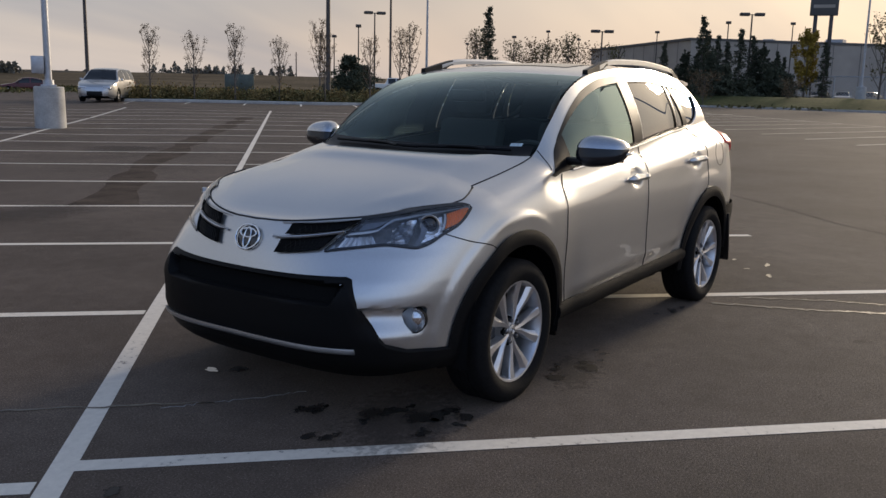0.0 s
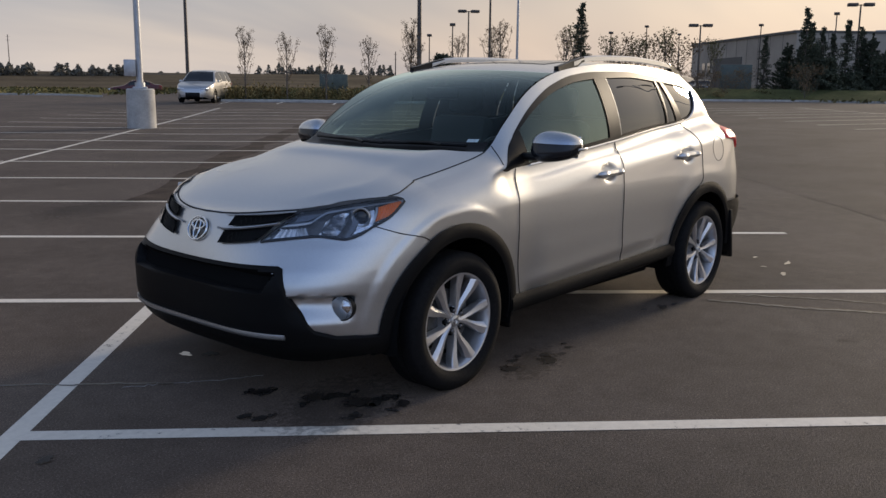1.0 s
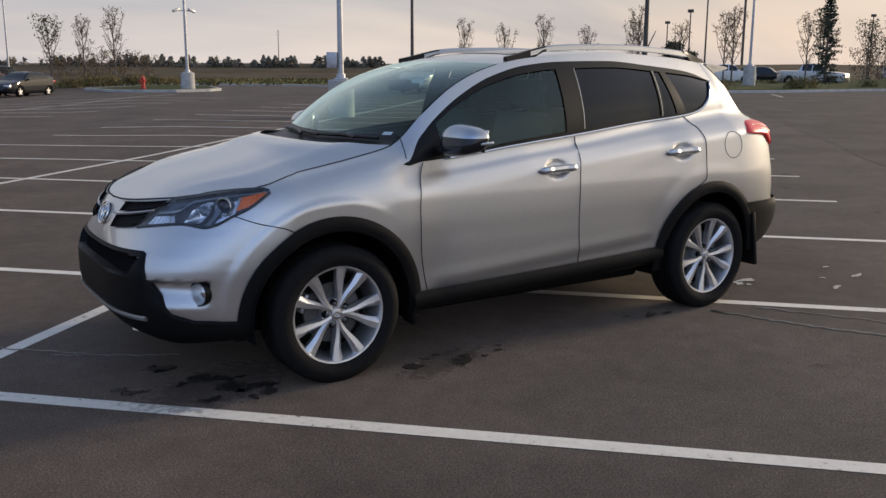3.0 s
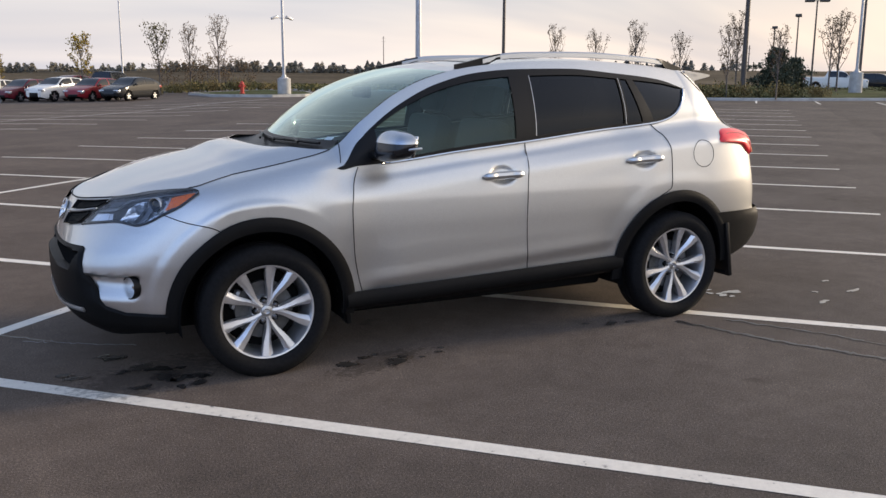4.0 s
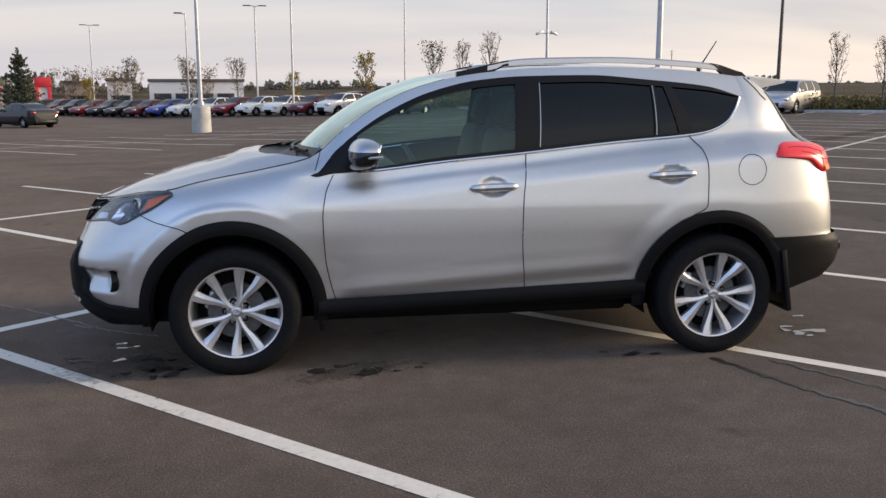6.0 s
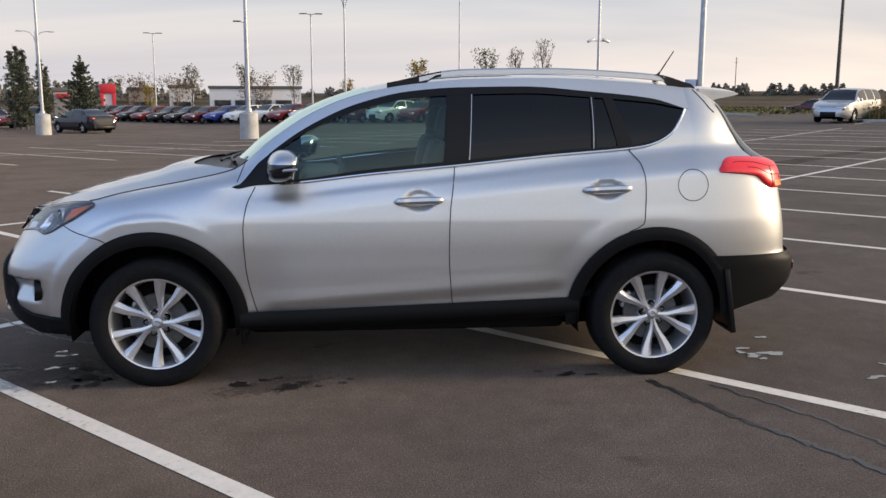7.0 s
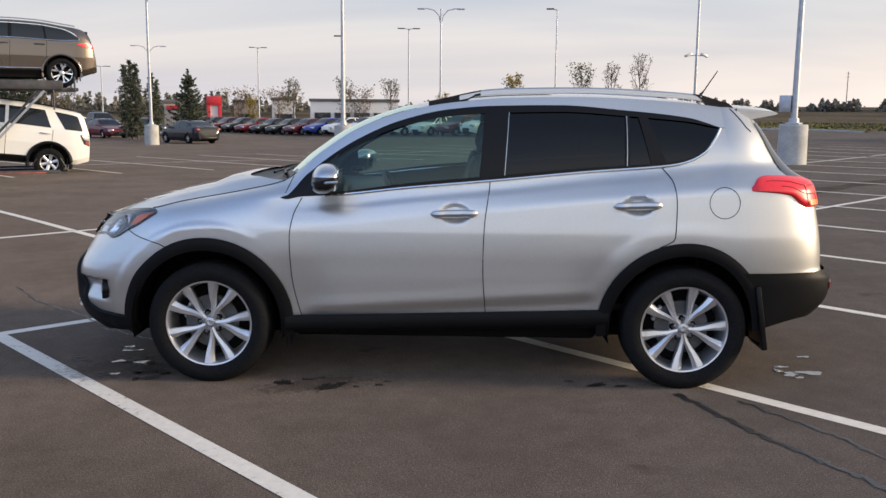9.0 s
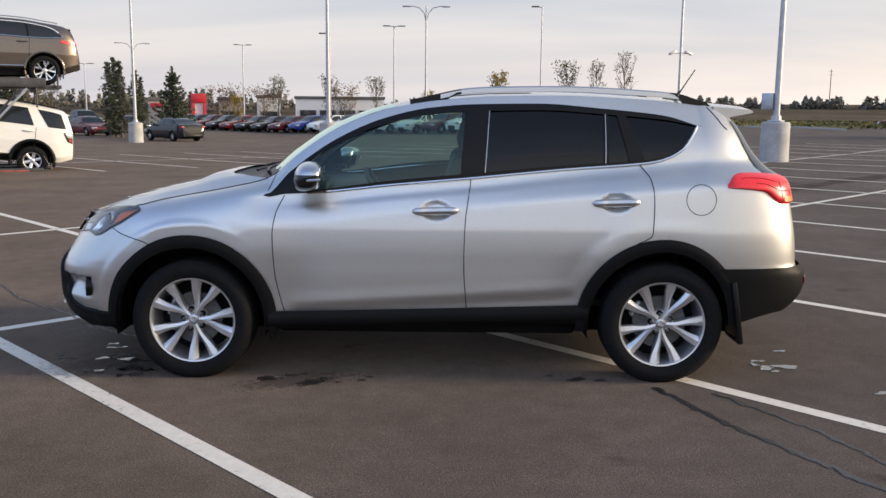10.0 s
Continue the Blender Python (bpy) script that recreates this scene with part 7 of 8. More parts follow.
STYLES = {
    # length, width, front axle, rear axle, wheel radius, shoulder height knots, roofline knots, windscreen x, roof x, rear screen x
    "hatch": dict(L=4.35, W=1.76, ax=(0.86, 3.50), r=0.31, belt=[(0, 0.62), (0.25, 0.72), (1.2, 0.93), (3.6, 1.02), (4.3, 1.0)],
                  top=[(0, 0.62), (0.12, 0.72), (0.9, 0.94), (1.15, 0.98), (2.05, 1.44), (2.6, 1.47), (3.5, 1.40), (4.15, 1.12), (4.3, 0.98), (4.35, 0.7)], ws=(1.2, 2.0), rs=(3.55, 4.12), pane=((1.35, 2.55), (2.65, 3.55))),
    "sedan": dict(L=4.80, W=1.82, ax=(0.95, 3.75), r=0.32, belt=[(0, 0.60), (0.25, 0.70), (1.3, 0.92), (3.8, 1.0), (4.7, 1.02)],
                  top=[(0, 0.60), (0.12, 0.70), (1.0, 0.90), (1.35, 0.96), (2.25, 1.42), (2.8, 1.46), (3.4, 1.38), (4.2, 1.08), (4.70, 1.04), (4.80, 0.75)], ws=(1.4, 2.2), rs=(3.45, 4.15), pane=((1.6, 2.7), (2.8, 3.7))),
    "crossover": dict(L=4.40, W=1.80, ax=(0.88, 3.52), r=0.34, belt=[(0, 0.75), (0.25, 0.85), (1.2, 1.02), (3.6, 1.14), (4.3, 1.12)],
                      top=[(0, 0.75), (0.12, 0.85), (0.9, 1.02), (1.15, 1.07), (1.95, 1.52), (2.5, 1.56), (3.4, 1.50), (4.05, 1.22), (4.3, 1.10), (4.40, 0.8)], ws=(1.2, 1.9), rs=(3.45, 4.02), pane=((1.35, 2.5), (2.6, 3.3))),
    "minivan": dict(L=5.08, W=1.96, ax=(0.98, 4.0), r=0.335, belt=[(0, 0.72), (0.25, 0.86), (1.1, 1.05), (4.8, 1.14), (5.05, 1.12)],
                    top=[(0, 0.72), (0.15, 0.86), (0.8, 1.03), (1.1, 1.10), (2.05, 1.66), (2.7, 1.74), (4.4, 1.72), (4.85, 1.60), (5.02, 1.1), (5.08, 0.7)], ws=(1.15, 2.0), rs=(4.87, 5.0), pane=((1.6, 2.6), (2.7, 3.7), (3.8, 4.7))),
    "suv": dict(clear=0.32, L=4.70, W=1.90, ax=(1.06, 3.86), r=0.365, belt=[(0, 0.85), (0.2, 0.96), (1.3, 1.12), (2.6, 1.19), (4.2, 1.165), (4.68, 1.08)],
                top=[(0, 0.85), (0.12, 0.98), (1.0, 1.12), (1.3, 1.18), (2.05, 1.59), (2.6, 1.665), (3.3, 1.64), (3.9, 1.56), (4.32, 1.49), (4.46, 1.43), (4.63, 1.06), (4.70, 0.72)], ws=(1.35, 2.0), rs=(4.48, 4.60), pane=((1.6, 2.65), (2.75, 3.60), (3.70, 4.22)),
                low=[(1.5, 1.20), (2.6, 1.225), (3.9, 1.18), (4.31, 1.20)], high=[(1.5, 1.25), (2.0, 1.52), (2.6, 1.575), (3.25, 1.555), (3.89, 1.465), (4.15, 1.365), (4.31, 1.215)],
                dlo=((1.55, 1.55, 2.66, 2.68), (2.75, 2.76, 3.50, 3.46), (3.55, 3.51, 4.30, 4.30))),
    "boxy_suv": dict(clear=0.37, L=4.52, W=1.92, ax=(0.77, 3.56), r=0.370, belt=[(0, 0.98), (0.2, 1.10), (1.0, 1.20), (2.6, 1.255), (4.3, 1.20), (4.5, 1.16)],
                     top=[(0, 0.98), (0.10, 1.08), (0.9, 1.20), (1.2, 1.26), (1.85, 1.76), (2.3, 1.845), (2.7, 1.84), (3.41, 1.785), (3.93, 1.73), (4.24, 1.68), (4.34, 1.61), (4.42, 1.40), (4.50, 1.12), (4.52, 0.80)], ws=(1.25, 1.80), rs=(4.35, 4.43), pane=((1.6, 2.6), (2.7, 3.50), (3.62, 4.16)),
                     low=[(1.4, 1.28), (2.6, 1.295), (3.57, 1.265), (4.34, 1.235)], high=[(1.4, 1.34), (1.8, 1.64), (2.4, 1.74), (3.4, 1.70), (3.8, 1.665), (4.17, 1.605), (4.34, 1.33)],
                     dlo=((1.5, 1.6, 2.50, 2.50), (2.58, 2.58, 3.57, 3.41), (3.90, 3.64, 4.33, 4.20))),
    "pickup": dict(L=5.7, W=1.98, ax=(1.0, 4.55), r=0.40, belt=[(0, 0.95), (0.2, 1.08), (1.4, 1.22), (5.6, 1.28), (5.7, 1.2)],
                   top=[(0, 0.95), (0.1, 1.08), (1.1, 1.2), (1.45, 1.26), (2.15, 1.82), (2.7, 1.90), (3.5, 1.88), (3.85, 1.30), (5.6, 1.30), (5.7, 0.9)], ws=(1.5, 2.1), rs=(3.55, 3.82), pane=((1.75, 2.6), (2.7, 3.5))),
}


def vehicle(style, paint, label, x, y, heading, dz=0.0, group="parked cars", name="parked_car", lift_tail=0.0, trim=None, detailed=False):
    """A vehicle whose nose is at x 0 of its own axes; heading is where its nose points."""
    d = STYLES[style]
    L, W = d["L"], d["W"] / 2
    belt, top = pchip(d["belt"]), pchip(d["top"])
    t = thing(name, label, "car" if style != "pickup" else "truck", group)

    def half(xx):
        e = max(0.0, 1 - xx / 0.75), max(0.0, 1 - (L - xx) / 0.6)
        return W * (1 - 0.30 * e[0] ** 2.2 - 0.20 * e[1] ** 2.2)

    def section(xx, off=0.0):
        w, zt = half(xx), top(xx)
        zb = min(belt(xx), zt - 0.005)
        cab = max(0.0, zt - zb)
        ends = max(0.0, 1 - xx / 0.3) + max(0.0, 1 - (L - xx) / 0.3)
        lo = d.get("clear", 0.22) + 0.10 * ends
        wr = w - 0.03 - 0.42 * cab
        mid = lo + (zb - lo) * 0.55
        return [(w * 0.90, lo), (w * 0.985, lo + 0.12), (w, mid), (w * 0.985, lerp(mid, zb, 0.7)), (w - 0.03, zb), (lerp(w - 0.03, wr, 0.5) + 0.02 * min(1, cab * 3), lerp(zb, zt, 0.5)), (wr, zt - 0.03 * min(1, cab * 3)),
                (wr * 0.86, zt + 0.005), (wr * 0.4, zt + 0.02), (0.0, zt + 0.025)]
    xs = sorted({0.0, 0.03, 0.07, 0.12, 0.2, 0.3, 0.45, 0.6, L - 0.03, L - 0.08, L - 0.15, L - 0.25, L} | {round(v, 3) for v in spread(0.7, L - 0.3, 36)} | {p[0] for p in d["top"]})
    if detailed:
        xs = sorted(set(xs) | {round(v, 3) for v in spread(0.4, L - 0.3, 150)})
    xs = [v for v in xs if 0 <= v <= L]
    cuts = (9, 12, 12, 8, 3, 3, 1, 1, 1) if detailed else (3, 3, 3, 3, 2, 2, 1, 1, 1)

    ARCH = d["r"] * (1.34 if style == "boxy_suv" else 1.22)

    def arch(px, pz):
        return any(math.hypot(px - a, pz - d["r"]) < ARCH for a in d["ax"])
    bm = bmesh.new()
    for sgn in (-1, 1):
        rows = []
        for xx in xs:
            sec = section(xx)
            dense = []
            for n, (a, b), (c, e) in zip(cuts, sec, sec[1:]):
                dense += [(lerp(a, c, i / n), lerp(b, e, i / n)) for i in range(n)]
            dense.append(sec[-1])
            rows.append([bm.verts.new((xx, sgn * yy, zz)) for yy, zz in dense])
        for a, b in zip(rows, rows[1:]):
            for i in range(len(a) - 1):
                q = (a[i], a[i + 1], b[i + 1], b[i])
                c = sum((v.co for v in q), Vector()) / 4
                if arch(c.x, c.z) and abs(c.y) > W * 0.6:
                    continue
                bm.faces.new(q)
        for r in (rows[0], rows[-1]):
            c = bm.verts.new((r[0].co.x, 0, r[0].co.z))
            for i in range(len(r) - 1):
                bm.faces.new((c, r[i], r[i + 1]))
    loose = [v for v in bm.verts if not v.link_faces]
    bmesh.ops.delete(bm, geom=loose, context="VERTS")
    bmesh.ops.remove_doubles(bm, verts=bm.verts, dist=1e-4)
    part("body", bm, paint, t, sharp=50)
    bm = bmesh.new()
    box(bm, (0.40, -W * 0.80, d.get("clear", 0.22) - 0.03), (L - 0.40, W * 0.80, min(0.84, belt(0.5) - 0.06)), 0.03)
    part("underbody", bm, VOID, t)
    bronze = style == "suv"

    def skin(xx, z, sgn, off=0.0):
        """A point on the body's side at a length and a height."""
        sec = section(xx)
        for p, q in zip(sec, sec[1:7]):
            if z <= q[1]:
                return Vector((xx, sgn * (lerp(p[0], q[0], max(0.0, (z - p[1]) / max(1e-4, q[1] - p[1]))) + off), z))
        return Vector((xx, sgn * (sec[6][0] + off), z))

    def patch(x00, x01, x10, x11, lo, hi, sgn, off, n=14, m=6):
        """A pane or lens on the side between two slanting ends and two edges."""
        return sheet(lambda u, v: skin(lerp(lerp(x00, x01, v), lerp(x10, x11, v), u), lerp(lo(lerp(x00, x10, u)), hi(lerp(x01, x11, u)), v), sgn, off), spread(0, 1, n), spread(0, 1, m))
    if detailed:
        for sgn in (-1, 1):
            for a in d["ax"]:
                b = bmesh.new()
                lip = 0.030 if bronze else 0.045
                tube(b, [(a + (ARCH + lip * 0.5) * math.cos(q), sgn * (half(a) * 0.985), d["r"] + (ARCH + lip * 0.5) * math.sin(q)) for q in spread(radians(-14), radians(194), 32)], lip, 8)
                part("arch_trim", b, paint if bronze else SATIN_BLACK, t)
            for q, pn in enumerate(d["dlo"][:2]):
                b = bmesh.new()
                xs_ = pn[2] + 0.04
                tube(b, [skin(xs_ - 0.02 * math.sin(3 * z), z, sgn, 0.001) for z in spread(0.50, belt(xs_) - 0.01, 14)], 0.006, 4)
                part("panel_gap", b, SEAM, t)
                b = bmesh.new()
                zh = belt(pn[2]) - 0.11
                tube(b, [skin(pn[2] - 0.25 + 0.25 * f, zh, sgn, 0.004 + 0.035 * math.sin(math.pi * f) ** 0.5) for f in spread(0.02, 0.98, 9)], 0.017, 6)
                part("door_handle", b, DARK_STEEL if bronze else paint, t)
            # lower cladding, step bar and flap
            x0, x1 = d["ax"][0] + ARCH, d["ax"][1] - ARCH
            z0, z1 = (0.24, 0.43) if bronze else (0.33, 0.52)
            b = thicken(sheet(lambda u, v: skin(u, lerp(z0, z1, v), sgn, 0.012 + 0.012 * math.sin(math.pi * v)), spread(x0, x1, 12), spread(0, 1, 6)), 0.02)
            part("side_sill", b, SATIN_BLACK, t)
            if bronze:
                b = bmesh.new()
                tube(b, [skin(xx, 0.475, sgn, 0.010) for xx in spread(x0 + 0.03, x1 - 0.03, 14)], 0.014, 6)
                part("side_moulding", b, CHROME, t, "bright side moulding")
            b = bmesh.new()
            xf = d["ax"][1] + d["r"] + 0.05
            box(b, (xf, sgn * W * 0.86 - 0.10, 0.17), (xf + 0.025, sgn * W * 0.86 + 0.10, 0.50), 0.008)
            part("mud_flap", b, SATIN_BLACK, t)
    # glass
    def side_glass(x0, x1, sgn):
        def fn(xx, f):
            sec = section(xx)
            a, m_, b = sec[4], sec[5], sec[6]
            g = lerp(0.06, 0.96, f)
            if g < 0.5:
                y_, z_ = lerp(a[0], m_[0], g * 2), lerp(a[1], m_[1], g * 2)
            else:
                y_, z_ = lerp(m_[0], b[0], g * 2 - 1), lerp(m_[1], b[1], g * 2 - 1)
            return xx, sgn * (y_ + 0.006), z_
        return sheet(fn, spread(x0, x1, 10), spread(0, 1, 4))
    if not detailed:
        for x0, x1 in d["pane"]:
            for sgn in (-1, 1):
                part("side_window", side_glass(x0, x1, sgn), CAR_GLASS, t)
    else:
        low, high = pchip(d["low"]), pchip(d["high"])
        for sgn in (-1, 1):
            for x00, x01, x10, x11 in d["dlo"]:
                part("side_window", patch(x00, x01, x10, x11, low, high, sgn, 0.006, 22), CAR_GLASS, t)
            x0, x1 = d["dlo"][0][0] - 0.04, d["dlo"][-1][2]
            if bronze:
                part("window_pillar", patch(d["dlo"][0][2], d["dlo"][0][3], d["dlo"][1][0], d["dlo"][1][1], low, high, sgn, 0.004), SATIN_BLACK, t)
                part("window_pillar", patch(d["dlo"][1][2], d["dlo"][1][3], d["dlo"][2][0], d["dlo"][2][1], low, high, sgn, 0.004), SATIN_BLACK, t)
                b = bmesh.new()
                tube(b, [skin(xx, low(xx) - 0.008, sgn, 0.010) for xx in spread(x0, x1, 40)] + [skin(xx, high(xx) + 0.012, sgn, 0.010) for xx in spread(x1, x0 + 0.1, 50)], 0.0125, 5)
                part("window_trim", b, CHROME, t, "bright window surround")
            b = bmesh.new()
            tube(b, [(xx, sgn * (section(xx)[7][0] - 0.02), section(xx)[7][1] + 0.045 * min(1, 8 * (xx - d["ws"][1]) / 1.5, 8 * (d["rs"][0] - xx) / 1.5)) for xx in spread(d["ws"][1] + 0.1, d["rs"][0] - 0.25, 24)], 0.016, 6)
            part("roof_rail", b, SATIN_METAL if bronze else SATIN_BLACK, t)
        b = bmesh.new()
        xr = d["rs"][0]
        box(b, (xr - 0.16, -section(xr)[6][0] * 0.92, top(xr) - 0.01), (xr + 0.05, section(xr)[6][0] * 0.92, top(xr) + 0.022), 0.010, Matrix.Translation((xr, 0, top(xr))) @ Matrix.Rotation(radians(9), 4, "Y") @ Matrix.Translation((-xr, 0, -top(xr))))
        part("roof_spoiler", b, paint if not bronze else SATIN_BLACK, t)
    def top_glass(x0, x1):
        def fn(xx, v):
            sec = section(xx)
            wr = sec[6][0] * 0.93
            k = abs(v)
            z_ = lerp(sec[9][1], sec[7][1], min(1, k / 0.86) ** 1.5)
            dzx = (top(xx + 0.01) - top(xx - 0.01)) / 0.02
            nx, nz = -dzx, 1.0
            ln = math.hypot(nx, nz)
            return xx + 0.010 * nx / ln, v * wr, z_ + 0.010 * nz / ln
        return sheet(fn, spread(x0, x1, 8), spread(-0.97, 0.97, 10))
    part("windscreen", top_glass(*d["ws"]), CAR_GLASS, t)
    part("rear_screen", top_glass(*d["rs"]), CAR_GLASS, t)
    for sgn in (-1, 1):
        b = bmesh.new()
        zl = d["top"][0][1]
        box(b, (0.04, sgn * W * 0.62 - 0.20, zl - 0.10), (0.34, sgn * W * 0.62 + 0.20, zl + 0.07), 0.04, Matrix.Translation((0.06, 0, 0)) @ Matrix.Rotation(radians(-8), 4, "Y"))
        part("headlamp", b, LAMP_FAR, t)
        b = bmesh.new()
        zr = d["belt"][-1][1] - 0.12
        box(b, (L - 0.42, sgn * W * 0.80 - 0.12, zr - 0.05), (L - 0.03, sgn * W * 0.80 + 0.112, zr + 0.07), 0.03)
        if not detailed:
            part("tail_lamp", b, FAR_RED, t)
            continue
        b.free()
        if bronze:
            lamp = part("tail_lamp", thicken(patch(4.26, 4.30, 4.655, 4.63, pchip([(4.2, 1.10), (4.45, 1.025), (4.7, 0.99)]), pchip([(4.2, 1.125), (4.45, 1.115), (4.7, 1.08)]), sgn, 0.020), 0.02), RED_LENS, t, "wedge-shaped red tail lamp")
        else:
            lamp = part("tail_lamp", thicken(patch(4.38, 4.27, 4.505, 4.49, pchip([(4.2, 0.95), (4.38, 0.91), (4.52, 0.86)]), pchip([(4.2, 1.15), (4.52, 1.13)]), sgn, 0.016), 0.02), GLOSS_BLACK, t, "tail lamp in a black bezel")
            part("lens", patch(4.37, 4.31, 4.495, 4.485, pchip([(4.3, 1.03), (4.52, 1.01)]), pchip([(4.3, 1.13), (4.52, 1.11)]), sgn, 0.022, 8, 4), LAMP_FAR, lamp, "pale upper lens")
            part("lens", patch(4.42, 4.40, 4.50, 4.49, pchip([(4.3, 0.93), (4.52, 0.89)]), pchip([(4.3, 1.01), (4.52, 0.995)]), sgn, 0.022, 8, 4), DEEP_RED, lamp, "dark red lower lens")
    b = bmesh.new()
    zl = d["top"][0][1]
    box(b, (-0.012, -W * 0.40, 0.30), (0.05, W * 0.40, zl - 0.16), 0.02)
    part("grille", b, SATIN_BLACK, t)
    b = bmesh.new()
    box(b, (L - 0.06, -W * 0.62, d.get("clear", 0.22) + 0.08), (L + 0.02, W * 0.62, d.get("clear", 0.22) + 0.24), 0.03)
    part("rear_bumper", b, trim or SATIN_BLACK, t)
    for sgn in (-1, 1):
        b = bmesh.new()
        xm = d["ws"][0] + 0.28
        box(b, (xm, sgn * (W + 0.06) - 0.07, belt(xm) + 0.02), (xm + 0.12, sgn * (W + 0.06) + 0.07, belt(xm) + 0.15), 0.03)
        part("door_mirror", b, paint, t)
    for a in d["ax"]:
        for sgn in (-1, 1):
            if detailed:
                carried_wheel(t, a, sgn * (W - 0.125), d["r"], sgn, bronze)
            else:
                add_wheel(t, a, sgn * (W - 0.11), d["r"], sgn)
    # the nose points along -x of the model
    t.matrix_world = pose(x, y, ground_z(x, y) + dz, 0, 0, heading - 180) @ pose(0, 0, 0, 0, lift_tail, 0) @ Matrix.Translation((-L / 2, 0, 0))
    return t


CAR_GLASS = material("tinted_car_glass", (0.012, 0.014, 0.016), 0.05, spec=0.5)
FAR_RED = material("dull_red_lens", (0.30, 0.012, 0.014), 0.35)
LAMP_FAR = material("lamp_cover", (0.55, 0.57, 0.60), 0.15, 0.6, coat=0.8)
P_WHITE = car_paint("white_paint", (0.74, 0.72, 0.67), 0.0, 0.3)
P_RED = car_paint("red_paint", (0.21, 0.012, 0.018), 0.0, 0.55, 0.7)
P_MAROON = car_paint("maroon_paint", (0.12, 0.010, 0.018), 0.0, 0.55, 0.7)
P_BLACK = car_paint("black_paint", (0.009, 0.010, 0.012), 0.0, 0.55, 0.7)
P_BLUE = car_paint("blue_paint", (0.018, 0.045, 0.26), 0.0, 0.55, 0.7)
P_GREY = car_paint("dark_grey_paint", (0.012, 0.013, 0.016), 0.0, 0.55, 0.8)
P_VAN = car_paint("champagne_silver_paint", (0.50, 0.49, 0.475), 0.8, 0.34)
P_BROWN = car_paint("bronze_paint", (0.135, 0.108, 0.088), 0.75, 0.26)
P_WINE = car_paint("wine_red_paint", (0.085, 0.010, 0.016), 0.0, 0.55, 0.7)

AZ_U = 44.5
vehicle("minivan", P_VAN, "silver minivan parked by the grass, nose towards the lot", 26.1, 39.8, 221, name="minivan")
ROW = [("hatch", P_BLACK, "black hatchback at the end of the parked row"), ("hatch", P_RED, "red hatchback in the parked row"), ("crossover", P_WHITE, "white crossover in the parked row"),
       ("hatch", P_MAROON, "dark red hatchback in the parked row"), ("hatch", P_WHITE, "white hatchback in the parked row"), ("hatch", P_WHITE, "white hatchback in the parked row"),
       ("hatch", P_RED, "red hatchback in the parked row"), ("hatch", P_WHITE, "white hatchback in the parked row"), ("hatch", P_WHITE, "white hatchback in the parked row"),
       ("hatch", P_BLUE, "bright blue hatchback in the parked row"), ("sedan", P_MAROON, "dark red sedan in the parked row"), ("sedan", P_BLACK, "black sedan in the parked row"),
       ("sedan", P_BLACK, "black sedan in the parked row"), ("sedan", P_RED, "red sedan in the parked row"), ("hatch", P_BLACK, "black hatchback in the parked row"), ("sedan", P_MAROON, "dark red sedan in the parked row"),
       ("hatch", P_BLACK, "black hatchback in the parked row"), ("sedan", P_GREY, "dark grey sedan in the parked row")]
first = {}
for k, (st, pt, lb) in enumerate(ROW):
    x, y = lot(44.3, -34.95 - 2.84 * k)
    turn = AZ_U + 180 + 3 * math.sin(k * 2.1)
    if (st, pt.name) in first:
        m = pose(x, y, ground_z(x, y), 0, 0, turn - 180) @ Matrix.Translation((-STYLES[st]["L"] / 2, 0, 0))
        copy_thing(first[st, pt.name], m)
    else:
        first[st, pt.name] = vehicle(st, pt, lb, x, y, turn, group="cars in the far row")
vehicle("pickup", P_BLACK, "dark pickup behind the parked row", *lot(50.5, -41.6), AZ_U, group="cars in the far row")
vehicle("suv", P_MAROON, "maroon SUV behind the parked row", *lot(51.2, -45.8), AZ_U + 180, group="cars in the far row")
vehicle("sedan", P_GREY, "dark grey sedan standing in the aisle", -16.2, 51.5, 137, name="sedan")
vehicle("sedan", P_MAROON, "dark red sedan parked by the far row", -26.6, 64.0, -45.5, name="sedan")
vehicle("sedan", P_BLACK, "black sedan parked by the far row", -26.5, 72.5, -45.5, name="sedan")
vehicle("pickup", P_GREY, "dark grey pickup parked by the far row", -32.0, 76.0, -45.5, name="pickup_truck")
vehicle("sedan", P_WINE, "dark red sedan low behind the grass", 41.7, 74.2, 150, dz=-0.35, name="sedan")
vehicle("minivan", P_BLACK, "dark passenger van parked beyond the lawn", 85.5, 62.0, -62, dz=-0.1, group="cars behind the lawn", name="van")
vehicle("pickup", P_WHITE, "white pickup parked beyond the lawn", 71.5, 55.8, -50, dz=-0.1, group="cars behind the lawn", name="pickup_truck")
vehicle("pickup", P_VAN, "silver pickup parked beyond the lawn", 68.0, 43.6, -75, dz=-0.1, group="cars behind the lawn", name="pickup_truck")
for k, (az, d, st, pt, h) in enumerate(((27.0, 110, "suv", P_WHITE, 200), (28.2, 112, "sedan", P_BLACK, 205), (29.4, 115, "suv", P_VAN, 210),
                                    (12.5, 108, "sedan", P_VAN, 180), (11.2, 110, "hatch", P_WHITE, 190), (9.9, 104, "sedan", P_BLACK, 170), (25.8, 112, "suv", P_VAN, 200), (24.9, 112, "suv", P_BLACK, 200))):
    lb = "parked %s behind the far lawn" % {"suv": "SUV", "pickup": "pickup", "sedan": "sedan", "hatch": "hatchback"}[st]
    shade = "black" if pt is P_BLACK else "white" if pt is P_WHITE else "silver"
    vehicle(st, pt, shade + " " + lb, *polar(az, d, -3.5, -2.9), h, dz=0.1, group="cars behind the lawn")


